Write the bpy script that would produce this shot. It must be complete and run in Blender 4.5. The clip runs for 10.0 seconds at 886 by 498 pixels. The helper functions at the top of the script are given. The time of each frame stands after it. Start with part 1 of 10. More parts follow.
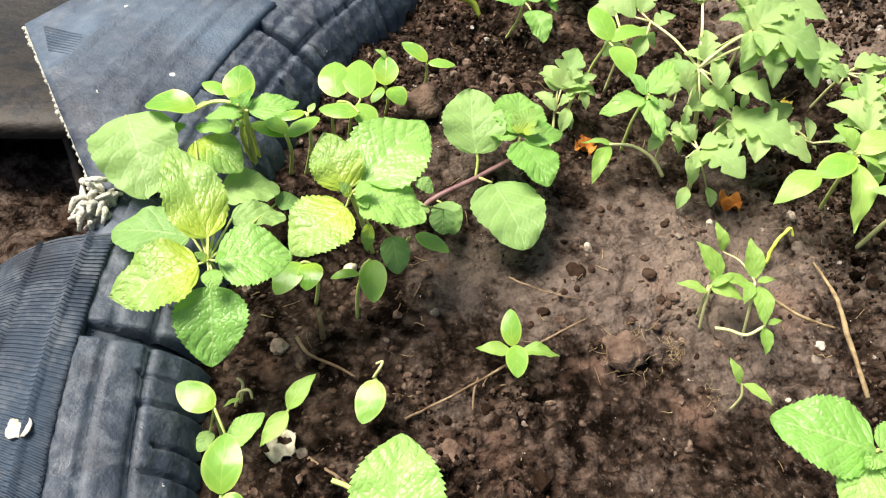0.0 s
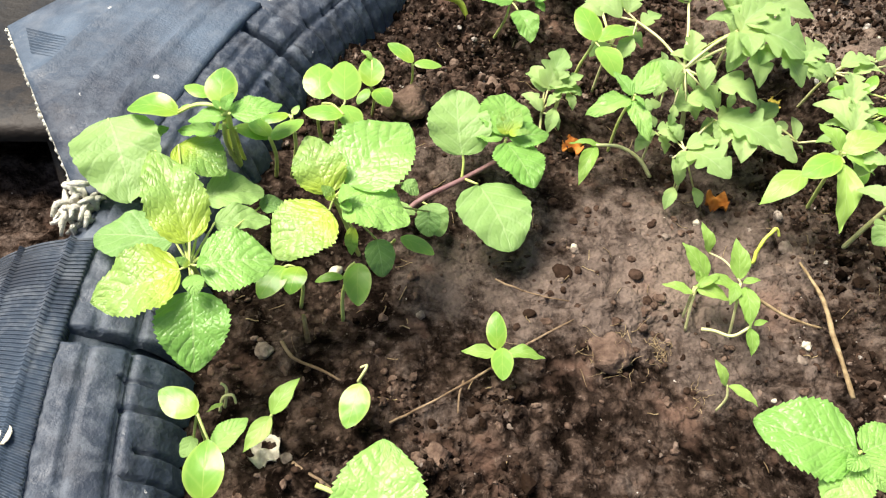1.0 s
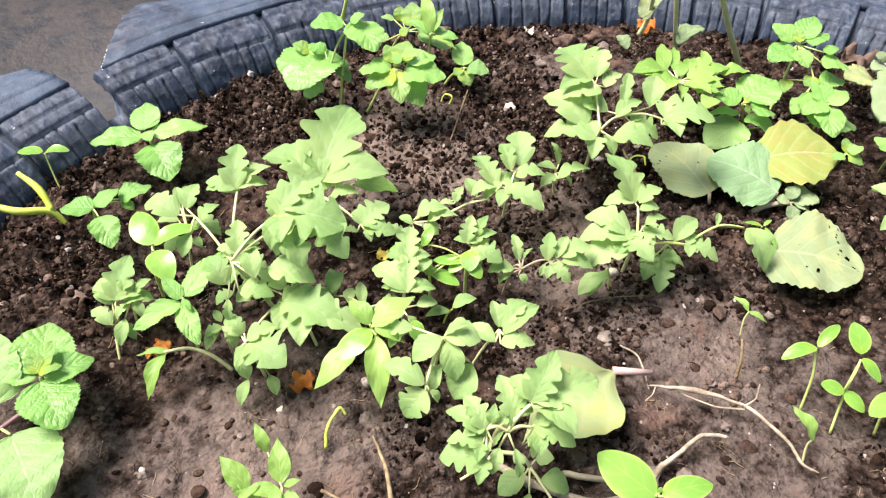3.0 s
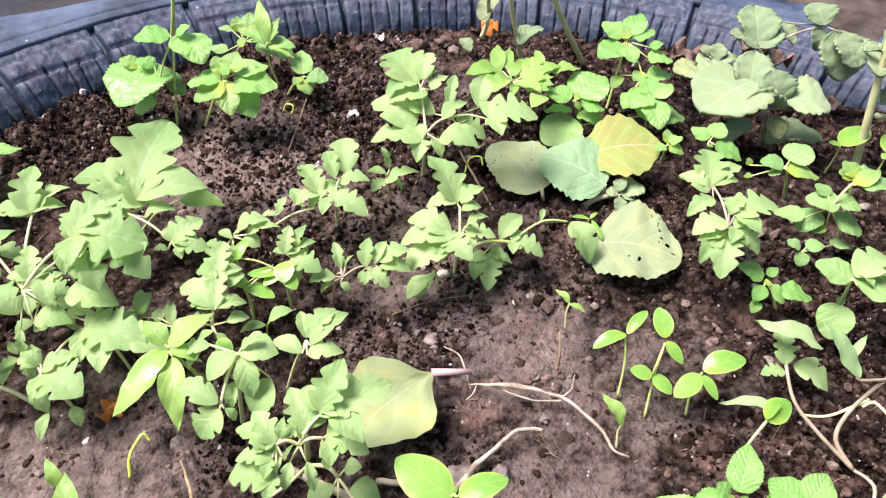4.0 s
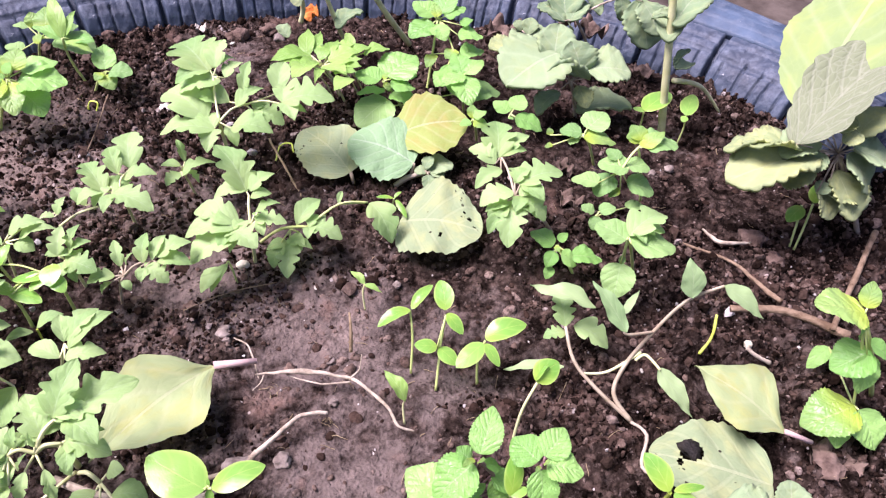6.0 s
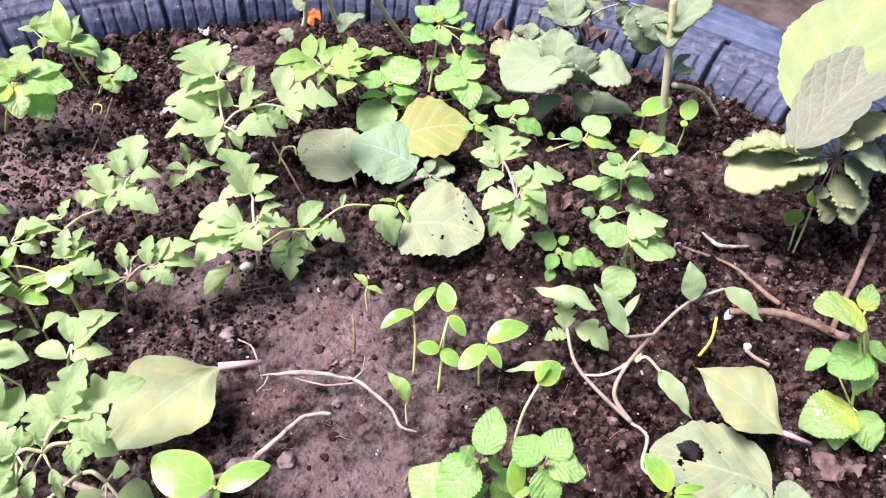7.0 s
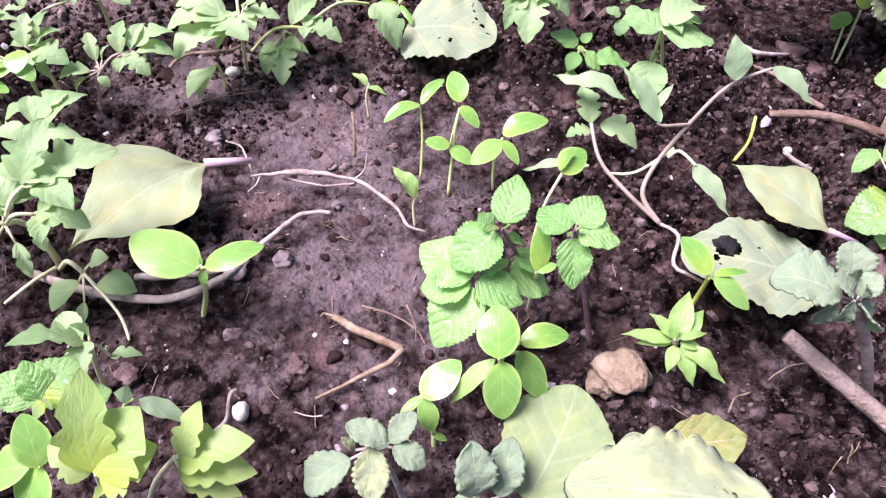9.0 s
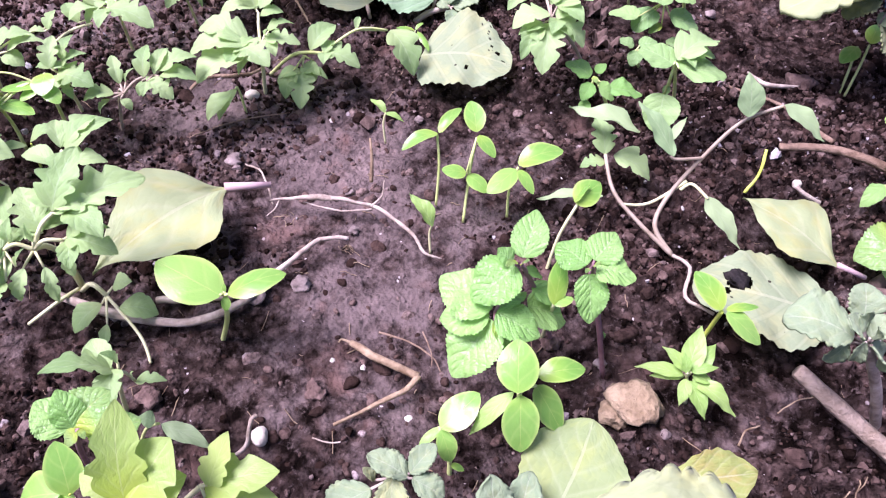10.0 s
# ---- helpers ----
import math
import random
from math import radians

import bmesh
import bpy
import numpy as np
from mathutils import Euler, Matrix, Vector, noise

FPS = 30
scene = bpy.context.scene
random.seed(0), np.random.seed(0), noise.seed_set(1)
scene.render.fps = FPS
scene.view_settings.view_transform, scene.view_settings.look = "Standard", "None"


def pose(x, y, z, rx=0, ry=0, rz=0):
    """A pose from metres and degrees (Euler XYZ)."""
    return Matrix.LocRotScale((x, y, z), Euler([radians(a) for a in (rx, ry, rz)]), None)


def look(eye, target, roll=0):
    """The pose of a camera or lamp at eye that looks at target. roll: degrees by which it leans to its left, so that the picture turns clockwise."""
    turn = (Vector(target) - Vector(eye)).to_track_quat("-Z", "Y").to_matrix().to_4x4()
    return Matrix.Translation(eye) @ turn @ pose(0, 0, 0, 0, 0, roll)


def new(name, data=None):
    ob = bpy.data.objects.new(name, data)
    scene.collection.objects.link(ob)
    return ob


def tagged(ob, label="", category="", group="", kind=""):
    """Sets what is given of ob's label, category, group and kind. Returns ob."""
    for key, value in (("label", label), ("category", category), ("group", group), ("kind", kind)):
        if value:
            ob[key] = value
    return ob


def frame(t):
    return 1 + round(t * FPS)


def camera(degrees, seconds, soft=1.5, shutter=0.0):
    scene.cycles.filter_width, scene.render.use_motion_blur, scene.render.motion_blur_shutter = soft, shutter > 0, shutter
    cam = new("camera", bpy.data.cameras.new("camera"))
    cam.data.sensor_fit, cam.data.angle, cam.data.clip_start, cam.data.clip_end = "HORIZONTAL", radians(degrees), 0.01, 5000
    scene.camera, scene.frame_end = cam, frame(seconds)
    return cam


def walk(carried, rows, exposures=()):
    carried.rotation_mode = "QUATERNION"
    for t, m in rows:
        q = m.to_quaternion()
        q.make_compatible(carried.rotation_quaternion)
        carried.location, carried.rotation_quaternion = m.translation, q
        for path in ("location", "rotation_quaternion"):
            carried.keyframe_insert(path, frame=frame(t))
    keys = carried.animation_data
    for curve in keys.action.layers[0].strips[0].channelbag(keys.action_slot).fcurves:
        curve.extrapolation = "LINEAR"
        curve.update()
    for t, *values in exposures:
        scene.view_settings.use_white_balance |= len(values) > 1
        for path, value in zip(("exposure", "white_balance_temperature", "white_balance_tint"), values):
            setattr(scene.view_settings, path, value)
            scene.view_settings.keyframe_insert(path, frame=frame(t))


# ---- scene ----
cam = camera(63.97, 10.0, soft=1.25)
PATH = [
    (0, (0.0831, 0.0698, 0.3126), (0.2479, 1.2838, -1.2682), 5.81),
    (0.5, (0.0835, 0.0709, 0.3125), (0.2535, 1.2838, -1.2686), 5.98),
    (1, (0.0886, 0.0724, 0.3137), (0.265, 1.2791, -1.2715), 5.98),
    (1.5, (0.1349, 0.0958, 0.3353), (0.3328, 1.3457, -1.2135), 3.11),
    (2, (0.2199, 0.1073, 0.3529), (0.5328, 1.425, -1.1188), 2.37),
    (2.5, (0.2632, 0.1, 0.3554), (0.6425, 1.4508, -1.0699), 1.49),
    (4, (0.3619, 0.0676, 0.3538), (0.9881, 1.3629, -1.0354), 3.21),
    (4.5, (0.4004, 0.0531, 0.352), (1.1075, 1.2949, -1.0472), 3.47),
    (5, (0.4296, 0.0402, 0.3504), (1.1875, 1.2565, -1.0446), 3.58),
    (5.5, (0.4405, 0.0298, 0.3499), (1.2243, 1.2225, -1.0512), 4.00),
    (7, (0.4367, 0.0243, 0.3532), (1.2368, 1.2197, -1.0363), 4.57),
    (7.5, (0.4297, 0.0223, 0.3492), (1.2066, 1.199, -1.0691), 4.53),
    (8, (0.4229, 0.0116, 0.3222), (1.1664, 1.1297, -1.16), 4.74),
    (8.5, (0.4238, 0.0065, 0.2834), (1.142, 1.055, -1.2608), 4.67),
    (9, (0.4249, 0.0091, 0.2788), (1.1432, 1.0389, -1.278), 5.08),
    (9.5, (0.4256, 0.01, 0.2796), (1.1533, 1.0378, -1.2742), 5.49),
    (10, (0.419, 0.017, 0.289), (1.1479, 1.0617, -1.2529), 6.17),
]
walk(cam, [(t, look(eye, target, roll)) for t, eye, target, roll in PATH], [(0, 1.53, 7050, 9), (2.5, 1.68, 6650, 14), (4.5, 1.64, 6000, 31), (5.5, 1.66, 5900, 38), (7, 1.66, 5850, 42), (9, 1.68, 5500, 51), (10, 1.68, 5500, 53)])

# ---- world, light ----
world = bpy.data.worlds.new("sky")
scene.world = world
world.use_nodes = True
wn = world.node_tree.nodes
sky = wn.new("ShaderNodeTexSky")
sky.sky_type, sky.sun_disc = "NISHITA", False
sky.sun_elevation, sky.sun_rotation = radians(62), radians(-70)
sky.air_density, sky.dust_density = 1.0, 2.5
world.node_tree.links.new(sky.outputs[0], wn["Background"].inputs[0])
wn["Background"].inputs[1].default_value = 0.052
sun_data = bpy.data.lights.new("sun", "SUN")
sun_data.energy, sun_data.angle, sun_data.color = 3.4, radians(30), (1.0, 0.97, 0.93)
sun = new("sun", sun_data)
sun.matrix_world = look((-1.12, 0.63, 2.4), (0, 0, 0))


# dry, pale, trodden patches of the bed: centre, radius and dryness
DRY = [(0.52, 0.26, 0.12, 0.09), (0.225, 0.325, 0.06, 0.2), (0.50, 0.17, 0.07, 0.12), (0.13, 0.40, 0.04, 0.2), (0.405, 0.554, 0.055, 0.42), (0.413, 0.529, 0.065, 0.42), (0.593, 0.639, 0.05, 0.3), (0.254, 0.264, 0.045, 0.2), (0.536, 0.317, 0.090, 0.20), (0.30, 0.30, 0.07, 0.22), (0.490, 0.410, 0.060, 0.24), (0.517, 0.329, 0.050, 0.13), (0.557, 0.292, 0.040, 0.13), (0.384, 0.214, 0.030, 0.15), (0.108, 0.299, 0.035, 0.18), (0.163, 0.294, 0.040, 0.22), (0.241, 0.297, 0.045, 0.22), (-0.169, 0.423, 0.120, 0.28), (0.416, 0.625, 0.050, 0.30), (0.480, 0.423, 0.030, 0.20)]


# ---- material helpers ----
class Mat:
    """A small builder of node materials."""

    def __init__(self, name, rough=0.6, spec=0.5):
        self.m = bpy.data.materials.new(name)
        self.m.use_nodes = True
        self.t = self.m.node_tree
        self.b = self.t.nodes["Principled BSDF"]
        self.b.inputs["Roughness"].default_value = rough
        self.b.inputs["Specular IOR Level"].default_value = spec

    def node(self, kind, **values):
        n = self.t.nodes.new(kind)
        for k, v in values.items():
            n.inputs[k.replace("_", " ")].default_value = v
        return n

    def link(self, a, b):
        self.t.links.new(a, b)

    def coord(self, which="Object"):
        return self.node("ShaderNodeTexCoord").outputs[which]

    def noise(self, scale, detail=4.0, rough=0.6, src=None, warp=0.0):
        n = self.node("ShaderNodeTexNoise", Scale=scale, Detail=detail, Roughness=rough, Distortion=warp)
        self.link(src or self.coord(), n.inputs["Vector"])
        return n.outputs[0]

    def voronoi(self, scale, src=None, feature="F1"):
        n = self.node("ShaderNodeTexVoronoi", Scale=scale)
        n.feature = feature
        self.link(src or self.coord(), n.inputs["Vector"])
        return n

    def ramp(self, src, *stops):
        n = self.t.nodes.new("ShaderNodeValToRGB")
        e = n.color_ramp.elements
        while len(e) < len(stops):
            e.new(0.5)
        for k, (p, c) in zip(e, stops):
            k.position = p
            k.color = (*c, 1) if isinstance(c, tuple) else (c, c, c, 1)
        self.link(src, n.inputs[0])
        return n.outputs[0]

    def mix(self, fac, a, b, mode="MIX"):
        n = self.t.nodes.new("ShaderNodeMix")
        n.data_type, n.blend_type = "RGBA", mode
        for s, v in ((n.inputs[0], fac), (n.inputs[6], a), (n.inputs[7], b)):
            if isinstance(v, (int, float)):
                s.default_value = v if s.type == "VALUE" else (v, v, v, 1)
            elif isinstance(v, tuple):
                s.default_value = (*v, 1)
            else:
                self.link(v, s)
        return n.outputs[2]

    def math(self, op, a, b=0.0, c=0.0):
        n = self.t.nodes.new("ShaderNodeMath")
        n.operation = op
        for s, v in zip(n.inputs, (a, b, c)):
            if isinstance(v, (int, float)):
                s.default_value = v
            else:
                self.link(v, s)
        return n.outputs[0]

    def color(self, src):
        if isinstance(src, tuple):
            self.b.inputs["Base Color"].default_value = (*src, 1)
        else:
            self.link(src, self.b.inputs["Base Color"])

    def bump(self, height, distance, strength=1.0, after=None):
        n = self.node("ShaderNodeBump", Distance=distance, Strength=strength)
        self.link(height, n.inputs["Height"])
        if after is not None:
            self.link(after, n.inputs["Normal"])
        self.link(n.outputs[0], self.b.inputs["Normal"])
        return n.outputs[0]

    def translucent(self, fac, color_src):
        """Lets light pass through a thin leaf."""
        tr = self.node("ShaderNodeBsdfTranslucent")
        if isinstance(color_src, tuple):
            tr.inputs[0].default_value = (*color_src, 1)
        else:
            self.link(color_src, tr.inputs[0])
        mx = self.node("ShaderNodeMixShader")
        mx.inputs[0].default_value = fac
        self.link(self.b.outputs[0], mx.inputs[1])
        self.link(tr.outputs[0], mx.inputs[2])
        self.link(mx.outputs[0], self.t.nodes["Material Output"].inputs["Surface"])


def soil_material():
    """Damp loam: pale dry patches, dark crumbly ground, grit; crevice shade painted near-black in the hollows."""
    k = Mat("soil", 0.95, 0.0)
    p = k.coord()
    dry = k.math("SUBTRACT", k.math("ADD", k.math("MULTIPLY", k.noise(11, 4, 0.6), 0.75), k.math("MULTIPLY", k.noise(58, 5, 0.7), 1.15)), 0.66)
    for dx, dy, dr, much in DRY:
        far = k.node("ShaderNodeVectorMath")
        far.operation = "DISTANCE"
        k.link(p, far.inputs[0])
        far.inputs[1].default_value = (dx, dy, 0)
        dry = k.math("ADD", dry, k.ramp(far.outputs["Value"], (dr * 0.2, much), (dr * 1.6, 0.0)))
    zone = k.ramp(dry, (0.34, 0.0), (0.59, 1.0))
    bleached = k.ramp(dry, (0.62, 0.0), (0.92, 1.0))
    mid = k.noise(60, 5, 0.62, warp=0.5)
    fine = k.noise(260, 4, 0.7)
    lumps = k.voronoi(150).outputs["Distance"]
    grain = k.voronoi(420)
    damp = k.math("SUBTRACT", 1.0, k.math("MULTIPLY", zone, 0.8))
    base = k.mix(zone, (0.074, 0.050, 0.038), (0.138, 0.105, 0.087))
    base = k.mix(bleached, base, (0.22, 0.165, 0.132))
    # moist dark patches; crevice shade painted near-black in hollows, lump gaps and cracks
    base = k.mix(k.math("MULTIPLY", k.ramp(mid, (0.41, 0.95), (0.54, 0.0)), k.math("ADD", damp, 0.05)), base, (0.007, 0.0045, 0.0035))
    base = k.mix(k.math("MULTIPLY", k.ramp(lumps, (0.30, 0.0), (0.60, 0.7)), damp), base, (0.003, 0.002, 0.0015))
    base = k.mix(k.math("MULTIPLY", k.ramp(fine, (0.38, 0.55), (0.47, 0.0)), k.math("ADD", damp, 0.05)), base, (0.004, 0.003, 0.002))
    base = k.mix(k.ramp(k.noise(24, 4), (0.58, 0.0), (0.70, 0.5)), base, (0.19, 0.115, 0.085))
    base = k.mix(k.ramp(fine, (0.58, 0.0), (0.72, 0.45)), base, (0.24, 0.18, 0.145))
    pit_shade = k.voronoi(85, feature="DISTANCE_TO_EDGE").outputs["Distance"]
    pit_shade = k.math("ADD", pit_shade, k.math("MULTIPLY", k.math("SUBTRACT", k.noise(170, 4, 0.7), 0.5), 0.35))
    base = k.mix(k.math("MULTIPLY", k.ramp(pit_shade, (0.02, 0.4), (0.09, 0.0)), k.ramp(k.noise(30, 3), (0.48, 0.0), (0.56, 1.0))), base, (0.012, 0.008, 0.006))
    specks = k.voronoi(260)
    on = k.math("MULTIPLY", k.math("LESS_THAN", specks.outputs["Distance"], 0.22), k.math("GREATER_THAN", k.noise(140, 1), 0.73))
    base = k.mix(on, base, (0.44, 0.38, 0.33))
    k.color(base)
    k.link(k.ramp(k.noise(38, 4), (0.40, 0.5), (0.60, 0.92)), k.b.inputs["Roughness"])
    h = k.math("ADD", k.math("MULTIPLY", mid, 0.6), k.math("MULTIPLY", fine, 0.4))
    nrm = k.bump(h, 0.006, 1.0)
    k.bump(k.math("SUBTRACT", 1.0, grain.outputs["Distance"]), 0.0014, 0.6, after=nrm)
    return k.m


def crumb_material():
    k = Mat("crumb_soil", 1.0, 0.0)
    n = k.node("ShaderNodeNewGeometry").outputs["Random Per Island"]
    c = k.ramp(n, (0.0, (0.002, 0.0015, 0.001)), (0.36, (0.020, 0.012, 0.008)), (0.66, (0.075, 0.048, 0.035)), (0.92, (0.15, 0.105, 0.08)), (0.985, (0.24, 0.18, 0.145)), (1.0, (0.55, 0.50, 0.45)))
    k.color(k.mix(k.ramp(k.noise(300, 3), (0.4, 0.5), (0.6, 0.0)), c, (0.02, 0.013, 0.01)))
    k.bump(k.noise(500, 3), 0.002, 0.8)
    return k.m


def rubber_material(name, dust, rib=0.0, worn=0.75):
    """Old grey-black rubber with dust, scuffs and, on the flaps, fine ribs."""
    k = Mat(name, 0.55, 0.35)
    big, mid, fine = k.noise(14, 4, 0.6), k.noise(80, 5, 0.7), k.noise(600, 2)
    c = k.mix(k.ramp(big, (0.35, 0.0), (0.7, 1.0)), (0.010, 0.016, 0.030), (0.040 + dust * 0.8, 0.064 + dust, 0.098 + dust * 1.2))
    c = k.mix(k.ramp(mid, (0.50, 0.0), (0.68, 0.2 + 0.6 * worn)), c, (0.17, 0.19, 0.215))
    c = k.mix(k.ramp(k.noise(38, 6, 0.72, warp=0.6), (0.52, 0.0), (0.64, worn)), c, (0.115, 0.13, 0.155))
    c = k.mix(k.ramp(k.noise(27, 5, 0.7), (0.34, worn), (0.46, 0.0)), c, (0.009, 0.012, 0.020))
    sc = k.voronoi(60)
    on = k.math("MULTIPLY", k.math("LESS_THAN", sc.outputs["Distance"], 0.10), k.math("GREATER_THAN", mid, 0.56))
    c = k.mix(on, c, (0.45, 0.45, 0.44))
    if worn > 0.5:
        c = k.mix(k.math("MULTIPLY", k.node("ShaderNodeObjectInfo").outputs["Random"], 0.2), c, (0.13, 0.15, 0.18))
    k.color(c)
    k.link(k.ramp(mid, (0.3, 0.42), (0.7, 0.8)), k.b.inputs["Roughness"])
    nrm = k.bump(k.math("ADD", k.math("MULTIPLY", mid, 0.7), k.math("MULTIPLY", fine, 0.3)), 0.002, 0.6)
    if rib:
        wave = k.node("ShaderNodeTexWave", Scale=rib)
        wave.bands_direction = "Y"
        k.link(k.coord("UV"), wave.inputs["Vector"])
        k.bump(wave.outputs[1], 0.0016, 0.9, after=nrm)
    return k.m


def plain_material(name, a, b, scale, rough=0.7, bump=0.001, spec=0.1):
    k = Mat(name, rough, spec)
    n = k.noise(scale, 5, 0.65)
    k.color(k.mix(k.ramp(n, (0.35, 0.0), (0.65, 1.0)), a, b))
    k.bump(k.noise(scale * 4, 4), bump, 0.8)
    return k.m


def leaf_material(name, dark, light, vein, lateral=7.0, quilt=0.0, rough=0.5, spec=0.35, glow=0.3, spots=0.0, young=None, fuzz=0.0, blotch=None, chance=0.9, rim=0.0):
    """Leaf surface by UV: midrib, side veins, quilting, tone variation leaf by leaf."""
    k = Mat(name, rough, spec)
    uv = k.node("ShaderNodeSeparateXYZ")
    k.link(k.coord("UV"), uv.inputs[0])
    u, v = uv.outputs[0], k.math("ABSOLUTE", k.math("SUBTRACT", uv.outputs[1], 0.5))
    info = k.node("ShaderNodeObjectInfo").outputs["Random"]
    # side veins climb towards the edge
    s = k.math("FRACT", k.math("MULTIPLY", k.math("SUBTRACT", u, k.math("MULTIPLY", v, 0.75)), lateral))
    side = k.math("ABSOLUTE", k.math("SUBTRACT", s, 0.5))
    rib = k.math("LESS_THAN", v, 0.016)
    lat = k.ramp(side, (0.0, 1.0), (0.16, 0.0))
    net = k.voronoi(13, src=k.coord("UV"), feature="DISTANCE_TO_EDGE").outputs["Distance"]
    n = k.noise(7, 4, 0.6, src=k.coord("UV"))
    tone = k.math("ADD", k.math("MULTIPLY", info, 0.7), k.math("MULTIPLY", n, 0.45))
    c = k.mix(k.ramp(tone, (0.15, 0.0), (0.85, 1.0)), dark, light)
    if young is not None:
        c = k.mix(k.ramp(k.math("ADD", u, k.math("MULTIPLY", info, chance)), (0.12, 0.65 if chance else 0.6), (0.7 if chance else 0.5, 0.0)), c, young)
    if blotch is not None:
        c = k.mix(k.ramp(k.noise(3.2, 3, src=k.coord("UV")), (0.45, 0.0), (0.62, 0.9)), c, blotch)
    c = k.mix(k.math("MULTIPLY", lat, 0.45 if quilt > 2 else 0.17 if quilt > 1 else 0.2), c, vein)
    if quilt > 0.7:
        # shade of the sunken creases, painted as a darker line beside each vein
        crease_shade = k.math("MULTIPLY", k.ramp(side, (0.09, 0.0), (0.13, 1.0), (0.19, 0.0)), 0.16)
        c = k.mix(crease_shade, c, tuple(q * 0.55 for q in dark))
    c = k.mix(k.ramp(net, (0.0, 0.4 if quilt > 2 else 0.07 if quilt > 0.5 else 0.03), (0.07, 0.0)), c, vein)
    c = k.mix(k.math("MULTIPLY", rib, 0.38), c, vein)
    if rim:
        c = k.mix(k.ramp(v, (0.38, 0.0), (0.49, rim)), c, vein)
    if spots:
        dots = k.voronoi(16, src=k.coord("UV"))
        on = k.math("MULTIPLY", k.math("LESS_THAN", dots.outputs["Distance"], 0.28), k.math("GREATER_THAN", k.noise(5, 1, src=k.coord("UV")), 1 - spots))
        c = k.mix(on, c, (0.03, 0.025, 0.015))
    k.color(c)
    if fuzz:
        k.b.inputs["Sheen Weight"].default_value = fuzz
        k.b.inputs["Sheen Roughness"].default_value = 0.4
    pillow = k.math("MULTIPLY", k.math("MULTIPLY", side, 4.0), k.math("SUBTRACT", 1.0, side))
    h = k.math("ADD", k.math("MULTIPLY", pillow, quilt * 0.17), k.math("MULTIPLY", k.noise(12, 3, src=k.coord("UV")), 0.16 if quilt > 0.2 else 0.06))
    h = k.math("ADD", h, k.math("MULTIPLY", k.math("MINIMUM", net, 0.25), quilt * 0.38))
    h = k.math("SUBTRACT", h, k.math("MULTIPLY", rib, 0.4))
    k.bump(h, 0.0022, 0.7)
    k.translucent(min(0.45, glow * 1.3), k.mix(0.5, c, light, "MIX"))
    return k.m


def stem_material(name, a, b, rough=0.5):
    k = Mat(name, rough, 0.4)
    n = k.noise(60, 4, 0.6)
    k.color(k.mix(k.ramp(n, (0.35, 0.0), (0.65, 1.0)), a, b))
    k.bump(k.noise(300, 3), 0.0006, 0.6)
    return k.m


def sheet_material():
    """Dusty brown rubber with black mould blotches."""
    k = Mat("brown_sheet", 0.6, 0.3)
    c = k.mix(k.ramp(k.noise(9, 4), (0.35, 0.0), (0.65, 1.0)), (0.010, 0.008, 0.006), (0.028, 0.021, 0.016))
    c = k.mix(k.ramp(k.noise(34, 6, 0.7), (0.50, 0.0), (0.56, 0.95)), c, (0.004, 0.004, 0.005))
    k.color(c)
    k.bump(k.noise(120, 4), 0.002, 0.6)
    return k.m


def lump_material():
    k = Mat("lump_soil", 1.0, 0.0)
    n = k.node("ShaderNodeNewGeometry").outputs["Random Per Island"]
    c = k.ramp(n, (0.0, (0.022, 0.013, 0.009)), (0.5, (0.075, 0.047, 0.034)), (0.85, (0.15, 0.102, 0.077)), (0.97, (0.22, 0.16, 0.125)), (1.0, (0.40, 0.34, 0.29)))
    k.color(k.mix(k.ramp(k.noise(420, 4), (0.38, 0.7), (0.58, 0.0)), c, (0.018, 0.011, 0.008)))
    k.bump(k.noise(700, 3), 0.0015, 0.8)
    return k.m


SOIL, CRUMB, LUMPS = soil_material(), crumb_material(), lump_material()
TREAD = rubber_material("tread_rubber", 0.0, 0.0, 0.6)
FLAP = rubber_material("sidewall_rubber", 0.034, 0.0, 0.25)
RIBBED = rubber_material("ribbed_sidewall_rubber", 0.0, 55.0)
CORD = plain_material("frayed_cord", (0.52, 0.50, 0.40), (0.78, 0.76, 0.66), 260, 0.9, 0.003)
YARD = plain_material("yard_earth", (0.030, 0.022, 0.016), (0.095, 0.075, 0.058), 14, 0.9, 0.003)
SHEET = sheet_material()
STONE = plain_material("grey_stone", (0.10, 0.075, 0.060), (0.29, 0.235, 0.19), 90, 0.85, 0.002)
WHITE = plain_material("white_stone", (0.38, 0.33, 0.25), (0.70, 0.64, 0.52), 160, 0.8, 0.001)
TAN = plain_material("tan_stone", (0.19, 0.135, 0.07), (0.38, 0.29, 0.165), 70, 0.9, 0.005)
CLOD = plain_material("dry_clod", (0.050, 0.030, 0.022), (0.20, 0.135, 0.10), 70, 0.95, 0.004)
RUST = plain_material("dry_orange_leaf", (0.35, 0.10, 0.02), (0.55, 0.22, 0.05), 70, 0.8, 0.002)
WOOD = plain_material("dry_twig", (0.11, 0.07, 0.04), (0.29, 0.205, 0.13), 90, 0.85, 0.002)
CREAM = plain_material("cream_seed", (0.50, 0.44, 0.30), (0.66, 0.60, 0.45), 120, 0.55, 0.001, 0.3)
STRAW = plain_material("straw", (0.15, 0.10, 0.052), (0.37, 0.28, 0.16), 120, 0.7, 0.001)
PALEROOT = plain_material("pale_root", (0.22, 0.17, 0.115), (0.50, 0.42, 0.31), 110, 0.7, 0.001)
